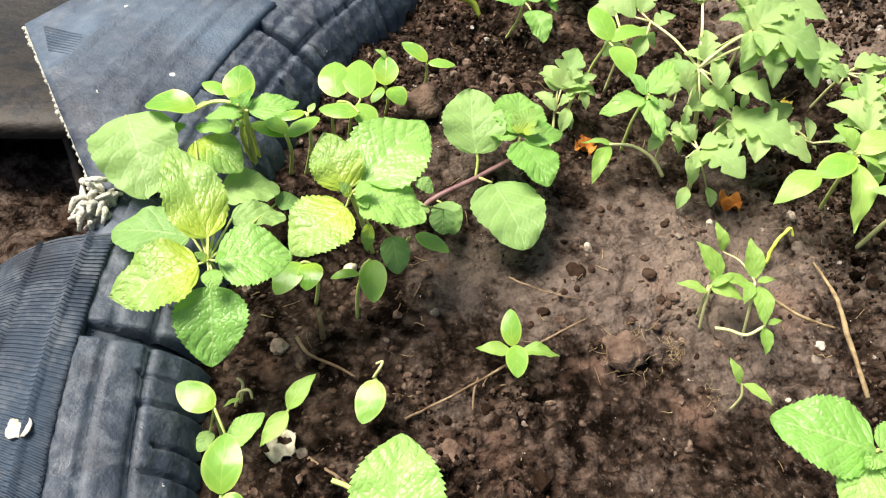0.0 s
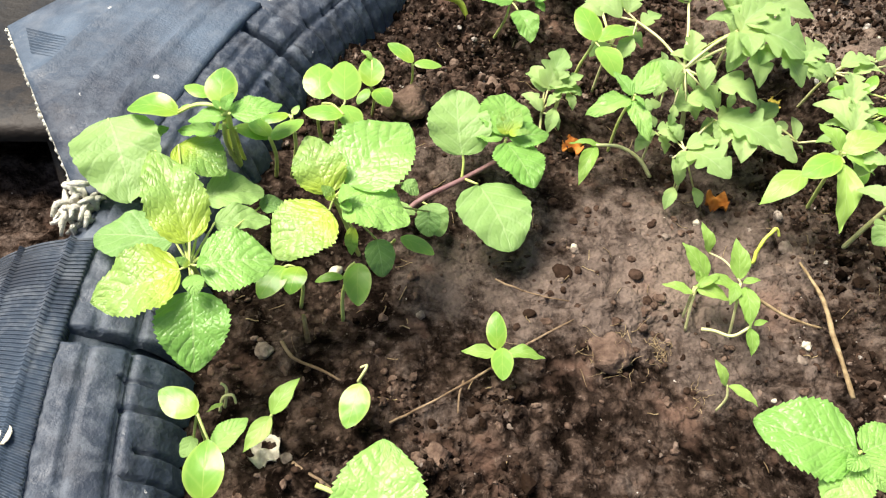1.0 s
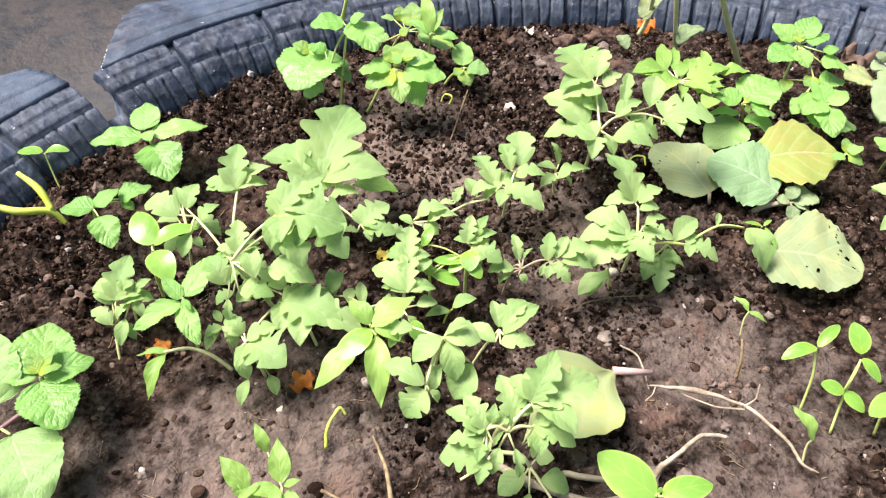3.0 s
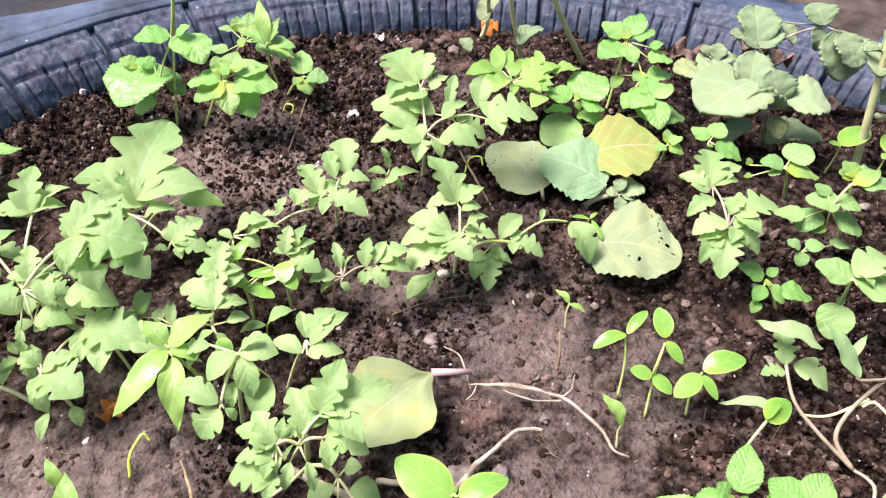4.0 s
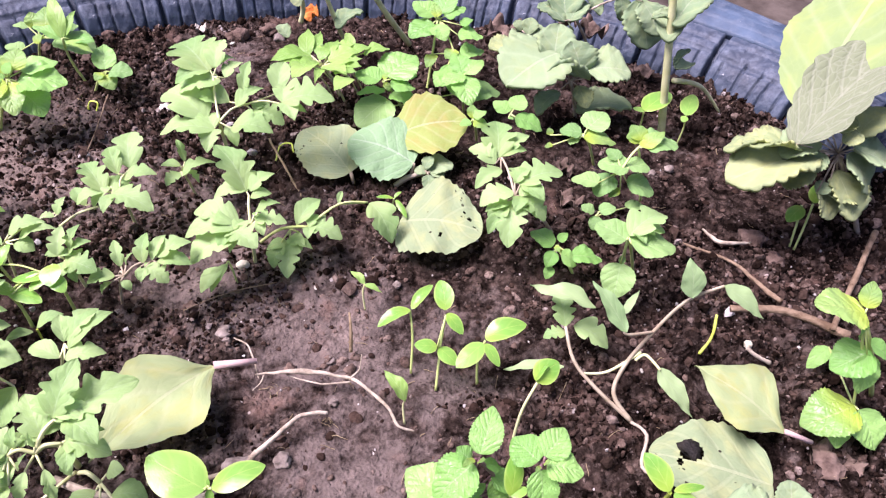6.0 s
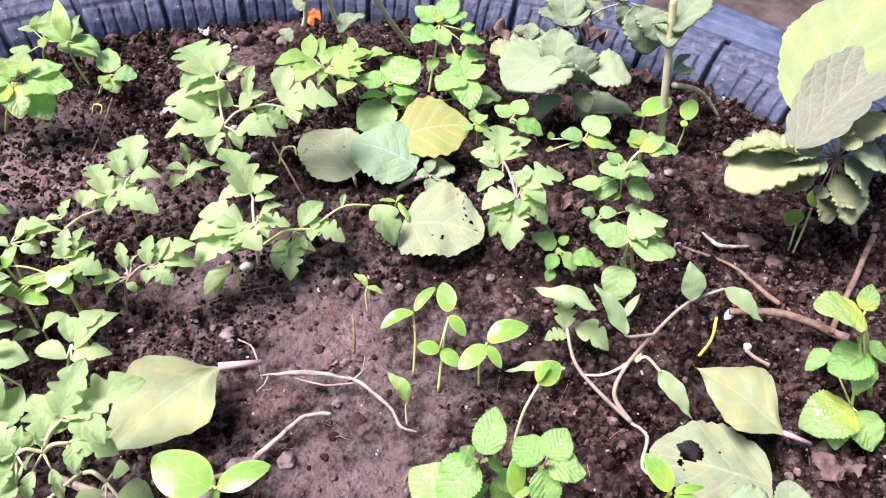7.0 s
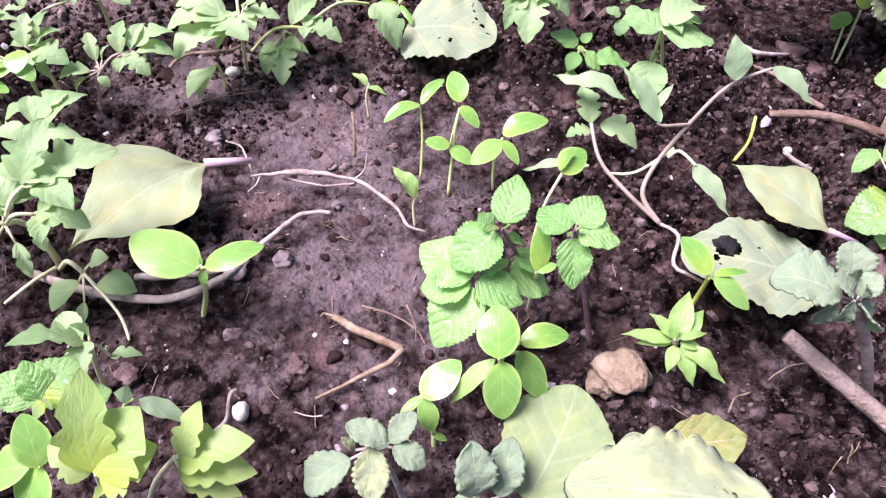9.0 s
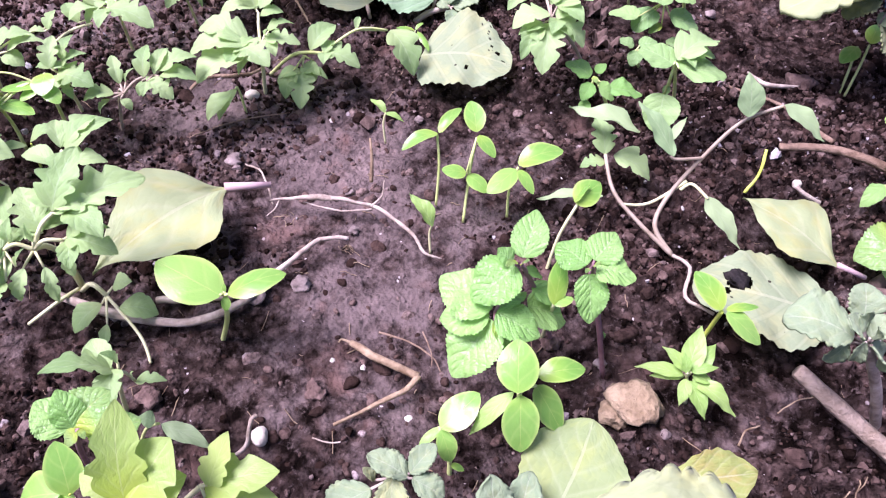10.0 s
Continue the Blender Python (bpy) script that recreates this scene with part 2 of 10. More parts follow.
LEAFMAT = {
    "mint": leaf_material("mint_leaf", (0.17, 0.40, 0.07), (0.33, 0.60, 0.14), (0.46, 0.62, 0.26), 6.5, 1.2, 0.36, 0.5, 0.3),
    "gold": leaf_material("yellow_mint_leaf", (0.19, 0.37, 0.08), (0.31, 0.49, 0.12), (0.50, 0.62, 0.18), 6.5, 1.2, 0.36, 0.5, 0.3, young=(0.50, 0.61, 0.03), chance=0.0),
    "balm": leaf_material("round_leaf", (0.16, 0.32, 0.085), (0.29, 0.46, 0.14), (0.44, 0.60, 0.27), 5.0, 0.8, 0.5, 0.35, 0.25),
    "cot": leaf_material("seedling_leaf", (0.15, 0.38, 0.045), (0.28, 0.53, 0.09), (0.52, 0.66, 0.16), 3.0, 0.15, 0.30, 0.5, 0.32, young=(0.42, 0.58, 0.06), rim=0.6),
    "tomato": leaf_material("tomato_leaf", (0.23, 0.40, 0.118), (0.42, 0.59, 0.215), (0.48, 0.61, 0.33), 5.0, 0.5, 0.55, 0.3, 0.34, young=(0.44, 0.55, 0.19)),
    "pepper": leaf_material("pepper_leaf", (0.20, 0.38, 0.06), (0.34, 0.53, 0.115), (0.52, 0.68, 0.28), 5.0, 0.3, 0.4, 0.4, 0.3),
    "borage": leaf_material("fuzzy_leaf", (0.18, 0.265, 0.13), (0.28, 0.365, 0.18), (0.42, 0.47, 0.30), 4.0, 0.7, 0.85, 0.12, 0.2, fuzz=0.05, blotch=(0.27, 0.34, 0.15)),
    "wilt": leaf_material("yellowing_fuzzy_leaf", (0.23, 0.29, 0.12), (0.34, 0.39, 0.18), (0.44, 0.49, 0.27), 4.0, 0.7, 0.85, 0.12, 0.2, fuzz=0.05, blotch=(0.43, 0.46, 0.17)),
    "weed": leaf_material("grey_weed_leaf", (0.23, 0.37, 0.14), (0.37, 0.50, 0.21), (0.44, 0.54, 0.30), 5.0, 0.3, 0.5, 0.35, 0.3),
    "fallen": leaf_material("yellowing_leaf", (0.20, 0.26, 0.05), (0.29, 0.34, 0.085), (0.48, 0.49, 0.27), 5.5, 0.7, 0.7, 0.2, 0.18, blotch=(0.30, 0.28, 0.07)),
    "wedge": leaf_material("large_yellowing_leaf", (0.26, 0.33, 0.125), (0.37, 0.43, 0.20), (0.48, 0.49, 0.28), 4.0, 0.5, 0.7, 0.2, 0.18, blotch=(0.36, 0.38, 0.13)),
    "pale": leaf_material("pale_dry_leaf", (0.205, 0.265, 0.125), (0.28, 0.34, 0.175), (0.42, 0.44, 0.25), 5.0, 0.8, 0.75, 0.2, 0.18, spots=0.36, blotch=(0.32, 0.35, 0.15)),
    "lobed": leaf_material("lobed_leaf", (0.29, 0.45, 0.085), (0.43, 0.57, 0.14), (0.56, 0.66, 0.24), 5.0, 0.3, 0.45, 0.4, 0.34, young=(0.54, 0.66, 0.03)),
    "herb": leaf_material("smooth_herb_leaf", (0.21, 0.29, 0.10), (0.28, 0.36, 0.14), (0.42, 0.47, 0.25), 5.0, 0.6, 0.7, 0.2, 0.22, blotch=(0.30, 0.37, 0.11)),
    "under": leaf_material("quilted_grey_leaf", (0.13, 0.155, 0.085), (0.19, 0.215, 0.12), (0.30, 0.31, 0.21), 7.0, 2.2, 0.85, 0.1, 0.14),
    "grey": leaf_material("grey_green_leaf", (0.17, 0.30, 0.13), (0.27, 0.41, 0.19), (0.46, 0.52, 0.38), 6.0, 1.2, 0.65, 0.25, 0.18),
}
STEM = {
    "green": stem_material("green_stem", (0.40, 0.48, 0.12), (0.54, 0.60, 0.22)),
    "pale": stem_material("pale_stem", (0.48, 0.48, 0.20), (0.62, 0.61, 0.32)),
    "purple": stem_material("purple_stem", (0.14, 0.06, 0.065), (0.27, 0.16, 0.15)),
    "mauve": stem_material("mauve_stem", (0.25, 0.19, 0.115), (0.42, 0.35, 0.235)),
    "pink": stem_material("pink_stalk", (0.38, 0.25, 0.22), (0.48, 0.35, 0.30)),
    "yellow": stem_material("yellow_stem", (0.44, 0.53, 0.05), (0.58, 0.65, 0.12)),
    "brown": WOOD, "straw": STRAW, "root": PALEROOT,
}


# ---- mesh helpers ----
def mesh_from(name, verts, faces, material, smooth=True, uvs=None):
    me = bpy.data.meshes.new(name)
    me.from_pydata([tuple(map(float, v)) for v in verts], [], faces)
    if uvs is not None:
        layer = me.uv_layers.new(name="uv")
        idx = np.empty(len(me.loops), np.int32)
        me.loops.foreach_get("vertex_index", idx)
        layer.data.foreach_set("uv", np.asarray(uvs, np.float32)[idx].ravel())
    if smooth:
        me.polygons.foreach_set("use_smooth", [True] * len(me.polygons))
    me.materials.append(material)
    me.update()
    return me


def child(name, me, parent, m=None, label=""):
    ob = new(name, me)
    ob.parent = parent
    if m is not None:
        ob.matrix_basis = m
    return tagged(ob, label) if label else ob


def value_noise(x, y, scale, seed):
    """Smooth random field of x, y."""
    g = np.random.default_rng(seed).random((96, 96))
    fx, fy = x * scale + 17.3, y * scale + 29.1
    ix, iy = np.floor(fx).astype(int), np.floor(fy).astype(int)
    ax, ay = fx - ix, fy - iy
    ax, ay = ax * ax * (3 - 2 * ax), ay * ay * (3 - 2 * ay)
    at = lambda i, j: g[i % 96, j % 96]
    return (at(ix, iy) * (1 - ax) + at(ix + 1, iy) * ax) * (1 - ay) + (at(ix, iy + 1) * (1 - ax) + at(ix + 1, iy + 1) * ax) * ay - 0.5


CX, CY = 0.50, 0.229     # centre of the planter


def cells(x, y, scale, seed):
    """Rounded lumps: height of a jittered cell pattern."""
    g = np.random.default_rng(seed)
    jx, jy, jh = g.random((128, 128)), g.random((128, 128)), g.random((128, 128))
    fx, fy = x * scale + 40.0, y * scale + 60.0
    ix, iy = np.floor(fx).astype(int), np.floor(fy).astype(int)
    best, tall = np.full(np.shape(fx), 9.0), np.zeros(np.shape(fx))
    for a in (-1, 0, 1):
        for b in (-1, 0, 1):
            i, j = (ix + a) % 128, (iy + b) % 128
            d = np.hypot(ix + a + jx[i, j] - fx, iy + b + jy[i, j] - fy)
            tall = np.where(d < best, jh[i, j], tall)
            best = np.minimum(best, d)
    return np.sqrt(np.clip(1 - (best / 0.75) ** 2, 0, 1)) * (0.25 + 0.75 * tall)


def soil_height(x, y):
    """Height of the bed: gentle swells, lumps and crumbs."""
    x, y = np.asarray(x, float), np.asarray(y, float)
    rough = np.clip(value_noise(x, y, 11, 5) * 3.0 + 0.58 + value_noise(x, y, 33, 15) * 1.6, 0.06, 1.0)
    for dx, dy, dr, much in DRY:
        rough = rough * (1 - 0.42 * np.exp(-((x - dx) ** 2 + (y - dy) ** 2) / dr ** 2))
    h = 0.007 * value_noise(x, y, 9, 1) + 0.006 * value_noise(x, y, 24, 2)
    h = h + rough * (0.0055 * value_noise(x, y, 75, 3) + 0.0042 * value_noise(x, y, 190, 4) + 0.002 * value_noise(x, y, 420, 6))
    h = h + (0.24 + 0.76 * rough) * (0.0085 * cells(x, y, 80, 31) + 0.0062 * cells(x, y, 170, 32)) + 0.0016 * cells(x, y, 330, 33) - 0.006
    seam = value_noise(x, y, 19, 41) + 0.25 * value_noise(x, y, 70, 42)
    h = h - 0.0045 * np.exp(-(seam / 0.035) ** 2) * np.clip(value_noise(x, y, 7, 43) * 4 + 0.6, 0, 1)
    for mx, my, mr, mh in MOUNDS:
        h = h + mh * np.exp(-((x - mx) ** 2 + (y - my) ** 2) / mr ** 2)
    return h


MOUNDS = [(0.135, 0.395, 0.045, 0.010), (0.205, 0.27, 0.03, 0.006), (0.30, 0.235, 0.05, -0.003)]


def tube(points, radii, sides=6, name="stem", material=None, steps=5):
    """A tapered tube along a smoothed line."""
    p = [Vector(q) for q in points]
    r = list(radii) if isinstance(radii, (list, tuple)) else [radii, radii * 0.75]
    line = []
    for i in range(len(p) - 1):
        a, b, c, d = p[max(i - 1, 0)], p[i], p[i + 1], p[min(i + 2, len(p) - 1)]
        for j in range(steps if len(p) > 2 else 2):
            t = j / (steps if len(p) > 2 else 2)
            line.append(0.5 * (2 * b + (c - a) * t + (2 * a - 5 * b + 4 * c - d) * t * t + (3 * b - a - 3 * c + d) * t ** 3))
    line.append(p[-1])
    verts, faces = [], []
    side = None
    for i, q in enumerate(line):
        ahead = (line[min(i + 1, len(line) - 1)] - line[max(i - 1, 0)]).normalized()
        if side is None:
            side = ahead.orthogonal().normalized()
        side = (side - ahead * side.dot(ahead)).normalized()
        up = ahead.cross(side)
        f = i / (len(line) - 1) * (len(r) - 1)
        k = min(int(f), len(r) - 2)
        rad = r[k] + (r[k + 1] - r[k]) * (f - k)
        for s in range(sides):
            a = 2 * math.pi * s / sides
            verts.append(q + (side * math.cos(a) + up * math.sin(a)) * rad)
    n = len(line)
    for i in range(n - 1):
        for s in range(sides):
            faces.append((i * sides + s, i * sides + (s + 1) % sides, (i + 1) * sides + (s + 1) % sides, (i + 1) * sides + s))
    faces.append(tuple(reversed(range(sides))))
    faces.append(tuple(range((n - 1) * sides, n * sides)))
    return mesh_from(name, verts, faces, material)


def thick_leaf(verts, faces, uvs, depth):
    """Gives a fleshy blade a lower skin and a rim."""
    k = len(verts)
    edges = {}
    for f in faces:
        for p, q in zip(f, f[1:] + f[:1]):
            edges[(p, q)] = 1
    rim = [(p, q) for p, q in edges if (q, p) not in edges]
    verts = verts + [(x, y * 0.97, z - depth) for x, y, z in verts]
    faces = faces + [tuple(k + q for q in reversed(f)) for f in faces] + [(q, p, p + k, q + k) for p, q in rim]
    return verts, faces, uvs + uvs


def lump(name, size, material, seed, flat=0.7, rough=0.25):
    """An uneven stone or clod, about size across."""
    bm = bmesh.new()
    bmesh.ops.create_icosphere(bm, subdivisions=3, radius=0.5)
    off = Vector((seed * 3.7, seed * 1.3, seed * 2.1))
    for v in bm.verts:
        n = noise.noise(v.co * 2.4 + off) * 1.0 + noise.noise(v.co * 6 + off) * 0.45 + noise.noise(v.co * 14 + off) * 0.2
        v.co *= 1 + rough * n
        v.co.z *= flat
        v.co *= size
    me = bpy.data.meshes.new(name)
    bm.to_mesh(me)
    bm.free()
    me.polygons.foreach_set("use_smooth", [True] * len(me.polygons))
    me.materials.append(material)
    return me


# ---- ground outside and the bed ----
def build_ground():
    n = 60
    xs = np.linspace(-1, 1, n)
    xs = np.sign(xs) * (np.abs(xs) ** 3) * 60
    gx, gy = np.meshgrid(xs + CX, xs + CY, indexing="ij")
    gz = -0.140 + 0.010 * value_noise(gx, gy, 6, 11)
    verts = np.stack([gx, gy, gz], -1).reshape(-1, 3)
    faces = [(i * n + j, (i + 1) * n + j, (i + 1) * n + j + 1, i * n + j + 1) for i in range(n - 1) for j in range(n - 1)]
    g = new("ground", mesh_from("ground", verts, faces, YARD))
    tagged(g, "grey-brown bare yard ground round the planter", "ground", kind="structure")


def build_bed():
    step = 0.0020
    n = int(1.06 / step)
    ax = CX - 0.53 + np.arange(n) * step
    ay = CY - 0.53 + np.arange(n) * step
    gx, gy = np.meshgrid(ax, ay, indexing="ij")
    gz = soil_height(gx, gy)
    keep = np.hypot(gx - CX, gy - CY) < 0.514
    index = -np.ones((n, n), int)
    index[keep] = np.arange(keep.sum())
    verts = np.stack([gx[keep], gy[keep], gz[keep]], -1)
    ok = keep[:-1, :-1] & keep[1:, :-1] & keep[1:, 1:] & keep[:-1, 1:]
    faces = np.stack([index[:-1, :-1][ok], index[1:, :-1][ok], index[1:, 1:][ok], index[:-1, 1:][ok]], -1).tolist()
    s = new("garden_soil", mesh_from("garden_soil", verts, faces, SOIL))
    tagged(s, "dark brown crumbly garden soil filling the tyre planter", "soil", kind="structure")


def build_crumbs():
    """Loose crumbs of soil, thickest where the bed is rough."""
    rng = np.random.default_rng(8)
    t = (1 + 5 ** 0.5) / 2
    ico = np.array([(-1, t, 0), (1, t, 0), (-1, -t, 0), (1, -t, 0), (0, -1, t), (0, 1, t), (0, -1, -t), (0, 1, -t), (t, 0, -1), (t, 0, 1), (-t, 0, -1), (-t, 0, 1)]) / 1.9
    tri = np.array([(0, 11, 5), (0, 5, 1), (0, 1, 7), (0, 7, 10), (0, 10, 11), (1, 5, 9), (5, 11, 4), (11, 10, 2), (10, 7, 6), (7, 1, 8), (3, 9, 4), (3, 4, 2), (3, 2, 6), (3, 6, 8), (3, 8, 9), (4, 9, 5), (2, 4, 11), (6, 2, 10), (8, 6, 7), (9, 8, 1)])
    n = 145000
    a, r = rng.random(n) * 2 * math.pi, np.sqrt(rng.random(n)) * 0.505
    x, y = CX + r * np.cos(a), CY + r * np.sin(a)
    dense = value_noise(x, y, 11, 5) * 2.6 + value_noise(x, y, 40, 9) * 2.0 - 0.16
    for dx, dy, dr, much in DRY:
        dense = dense - 0.26 * np.exp(-((x - dx) ** 2 + (y - dy) ** 2) / dr ** 2)
    keep = (dense + rng.normal(0, 0.30, n) > 0.05) & (y > -0.12)
    x, y = x[keep], y[keep]
    size = 0.0008 * np.exp(rng.normal(0.12, 0.55, len(x)))
    size = np.minimum(size, 0.0045)
    z = soil_height(x, y) + size * 0.25
    shape = ico[None] * (1 + rng.normal(0, 0.22, (len(x), 12, 1))) * (size[:, None, None] * (1 + rng.normal(0, 0.2, (len(x), 1, 3))))
    verts = (shape + np.stack([x, y, z], -1)[:, None]).reshape(-1, 3)
    faces = (tri[None] + (np.arange(len(x)) * 12)[:, None, None]).reshape(-1, 3).tolist()
    c = new("soil_crumbs", mesh_from("soil_crumbs", verts, faces, CRUMB, smooth=False))
    tagged(c, "loose dark crumbs and grit scattered over the soil", "soil crumbs", kind="stuff")


def build_clods():
    """Bigger lumps of the same earth, half sunk, all over the bed."""
    rng = np.random.default_rng(21)
    bm = bmesh.new()
    bmesh.ops.create_icosphere(bm, subdivisions=2, radius=1.0)
    ball = np.array([v.co[:] for v in bm.verts])
    tri = np.array([[v.index for v in f.verts] for f in bm.faces])
    bm.free()
    n = 9000
    a, r = rng.random(n) * 2 * math.pi, np.sqrt(rng.random(n)) * 0.50
    x, y = CX + r * np.cos(a), CY + r * np.sin(a)
    keep = (y > -0.12) & (value_noise(x, y, 16, 51) + rng.normal(0, 0.25, n) > -0.12)
    x, y = x[keep], y[keep]
    size = np.minimum(0.0014 * np.exp(rng.normal(0.0, 0.42, len(x))), 0.0050)
    bumps = np.zeros((len(x), len(ball)))
    for k in range(5):
        d = rng.normal(0, 1, (len(x), 3))
        d /= np.linalg.norm(d, axis=1, keepdims=True)
        bumps += 0.20 * np.sin(2.6 * (d @ ball.T) + rng.random((len(x), 1)) * 6)
    shape = ball[None] * (1 + 0.8 * bumps)[..., None] * (size[:, None, None] * (1 + rng.normal(0, 0.2, (len(x), 1, 3))) * np.array([1, 1, 0.72]))
    verts = (shape + np.stack([x, y, soil_height(x, y) - size * 0.05], -1)[:, None]).reshape(-1, 3)
    faces = (tri[None] + (np.arange(len(x)) * len(ball))[:, None, None]).reshape(-1, 3).tolist()
    tagged(new("small_clods", mesh_from("small_clods", verts, faces, LUMPS)), "small brown lumps of earth half sunk in the bed", "clods", kind="stuff")


def polar(r, deg, z):
    return Vector((CX + r * math.cos(radians(deg)), CY + r * math.sin(radians(deg)), z))


def build_planter():
    """A big tyre turned inside out: tread blocks face the bed, the cut sidewall folds outward in flaps."""
    planter = new("tyre_planter")
    planter.location = (CX, CY, -0.132)
    tagged(planter, "bluish-black old tyre turned inside out as a round planter", "planter")
    back = Matrix.Translation((-CX, -CY, 0.132))
    prof = [(0.508, -0.10), (0.511, -0.004), (0.520, 0.010), (0.530, 0.020), (0.541, 0.027), (0.556, 0.0345), (0.570, 0.026), (0.575, 0.0), (0.575, -0.135)]
    n = 720

    def cut(r, deg):
        """How far the band is slit open where the sidewall was cut through."""
        w = (r - 0.511) / 0.037
        return w > 0.25 and -2.3 * w < deg - 127.5 < 0.9 * w

    verts = [polar(r, 360 * i / n, -0.08 if cut(r, 360 * i / n) else z) for i in range(n) for r, z in prof]
    m = len(prof)
    faces = [(i * m + j, ((i + 1) % n) * m + j, ((i + 1) % n) * m + j + 1, i * m + j + 1) for i in range(n) for j in range(m - 1)]
    child("tread_band", mesh_from("tread_band", verts, faces, TREAD), planter, back)

    # shoulder lugs: rounded, worn, split by a ring groove and cut by thin sipes on their lower half
    shoulder = [(0.4985, -0.030), (0.4995, -0.008), (0.5030, 0.006), (0.5090, 0.0160), (0.5170, 0.0240), (0.5280, 0.0305), (0.5400, 0.0350), (0.5500, 0.0370)]

    def on_shoulder(t):
        f = t * (len(shoulder) - 1)
        k = min(int(f), len(shoulder) - 2)
        (r0, z0), (r1, z1) = shoulder[k], shoulder[k + 1]
        return r0 + (r1 - r0) * (f - k), z0 + (z1 - z0) * (f - k), Vector((z0 - z1, 0, r1 - r0)).normalized()

    def lug(width, seed):
        """One lug of the tread, centred on the x axis; width along the ring in metres."""
        r = random.Random(seed)
        na, npr = int(width / 0.0011), 40
        count = max(2, round(width / 0.017))
        sipes = [((k + 1) / (count + 1) + r.uniform(-0.05, 0.05), r.uniform(0.50, 0.66), r.uniform(-0.02, 0.02)) for k in range(count)]
        ring, upper, lean = r.uniform(0.60, 0.66), r.uniform(0.80, 0.86), r.uniform(-0.03, 0.03)
        verts = []
        for a in range(na + 1):
            s = a / na
            for b in range(npr + 1):
                t = b / npr
                rad, z, out = on_shoulder(t)
                low = 0.0
                edge = min(s, 1 - s) * width
                low += 0.0075 * max(0.0, 1 - edge / 0.0022) ** 1.5
                for at, top, slant in sipes:
                    if t < top:
                        low += 0.0042 * math.exp(-(((s - at - slant * t * 4) * width) / 0.0008) ** 2)
                low += 0.0036 * math.exp(-((t - ring - lean * (s - 0.5)) / 0.016) ** 2) + 0.0024 * math.exp(-((t - upper) / 0.014) ** 2)
                low -= 0.0008 * noise.noise(Vector((s * width * 90 + seed * 7, t * 9, seed))) + 0.0006 * noise.noise(Vector((s * width * 300, t * 26, seed + 3)))
                ang = (s - 0.5) * width / 0.52
                rad2, z2 = rad - out.x * low, z - out.z * low
                verts.append((rad2 * math.cos(ang), rad2 * math.sin(ang), z2))
        w = npr + 1
        faces = [(a * w + b, a * w + b + 1, (a + 1) * w + b + 1, (a + 1) * w + b) for a in range(na) for b in range(npr)]
        return mesh_from("tread_lug", verts, [tuple(reversed(f)) for f in faces], TREAD)

    rng = random.Random(4)
    kinds = [(w, lug(w, q)) for q, w in enumerate((0.058, 0.066, 0.074, 0.083))]
    a, last = 128.3, 486.4
    while a < last:
        w, me = rng.choice(kinds)
        step = math.degrees(w / 0.52)
        if a + step > last:
            w, me = kinds[0]
            step = math.degrees(w / 0.52)
            if a + step > last + 1.5:
                break
        turn = Matrix.Translation((CX, CY, 0)) @ pose(0, 0, rng.uniform(-0.0012, 0.0012), 0, 0, a + step / 2)
        child("tread_lug", me, planter, back @ turn)
        a += step + math.degrees(rng.uniform(0.0025, 0.0050) / 0.52)

    # the folded flaps, each between an inner arc and a straight outer edge
    def flap(a0, a1, corner0, corner1, label, material, sag=0.012, r0=0.549, start=None, bulge=0.0):
        nu, nv = 30, 36
        lines = {7: 0.0024, 14: 0.0014, 21: 0.0022} if material is FLAP else {6: 0.0024, 7: 0.0006, 19: 0.0024}
        verts, uvs = [], []
        c0, c1 = Vector(corner0), Vector(corner1)
        for i in range(nu + 1):
            s = i / nu
            inner = polar(r0, a0 + (a1 - a0) * s, 0.0385)
            if start is not None:
                inner = inner.lerp(Vector(start), max(0.0, 1 - s * 7) ** 2)
            outer = c0.lerp(c1, s) + Vector((c0.y - c1.y, c1.x - c0.x, 0)).normalized() * (bulge * 6.75 * s * s * (1 - s))
            for j in range(nv + 1):
                t = j / nv
                q = inner.lerp(outer, t)
                q.z += 0.006 * math.sin(math.pi * t) - sag * t * t + lines.get(j, 0.0)
                q.z += 0.0015 * noise.noise(Vector((q.x * 14, q.y * 14, 3)))
                verts.append(q)
                uvs.append((t, s))
        k = len(verts)
        verts += [v - Vector((0, 0, 0.007)) for v in verts]
        uvs += uvs
        w = nv + 1
        faces = []
        for i in range(nu):
            for j in range(nv):
                q = (i * w + j, (i + 1) * w + j, (i + 1) * w + j + 1, i * w + j + 1)
                faces.append(tuple(reversed(q)) if a1 < a0 else q)
                faces.append(tuple(k + x for x in (q if a1 < a0 else reversed(q))))
        ring = [j for j in range(w)] + [i * w + nv for i in range(1, nu + 1)] + [nu * w + j for j in range(nv - 1, -1, -1)] + [i * w for i in range(nu - 1, 0, -1)]
        for p, q in zip(ring, ring[1:] + ring[:1]):
            faces.append((p, q, q + k, p + k) if a1 > a0 else (q, p, p + k, q + k))
        return child("sidewall_flap", mesh_from("sidewall_flap", verts, faces, material, uvs=uvs), planter, back, label), verts[:w], verts[nu * w:nu * w + w]

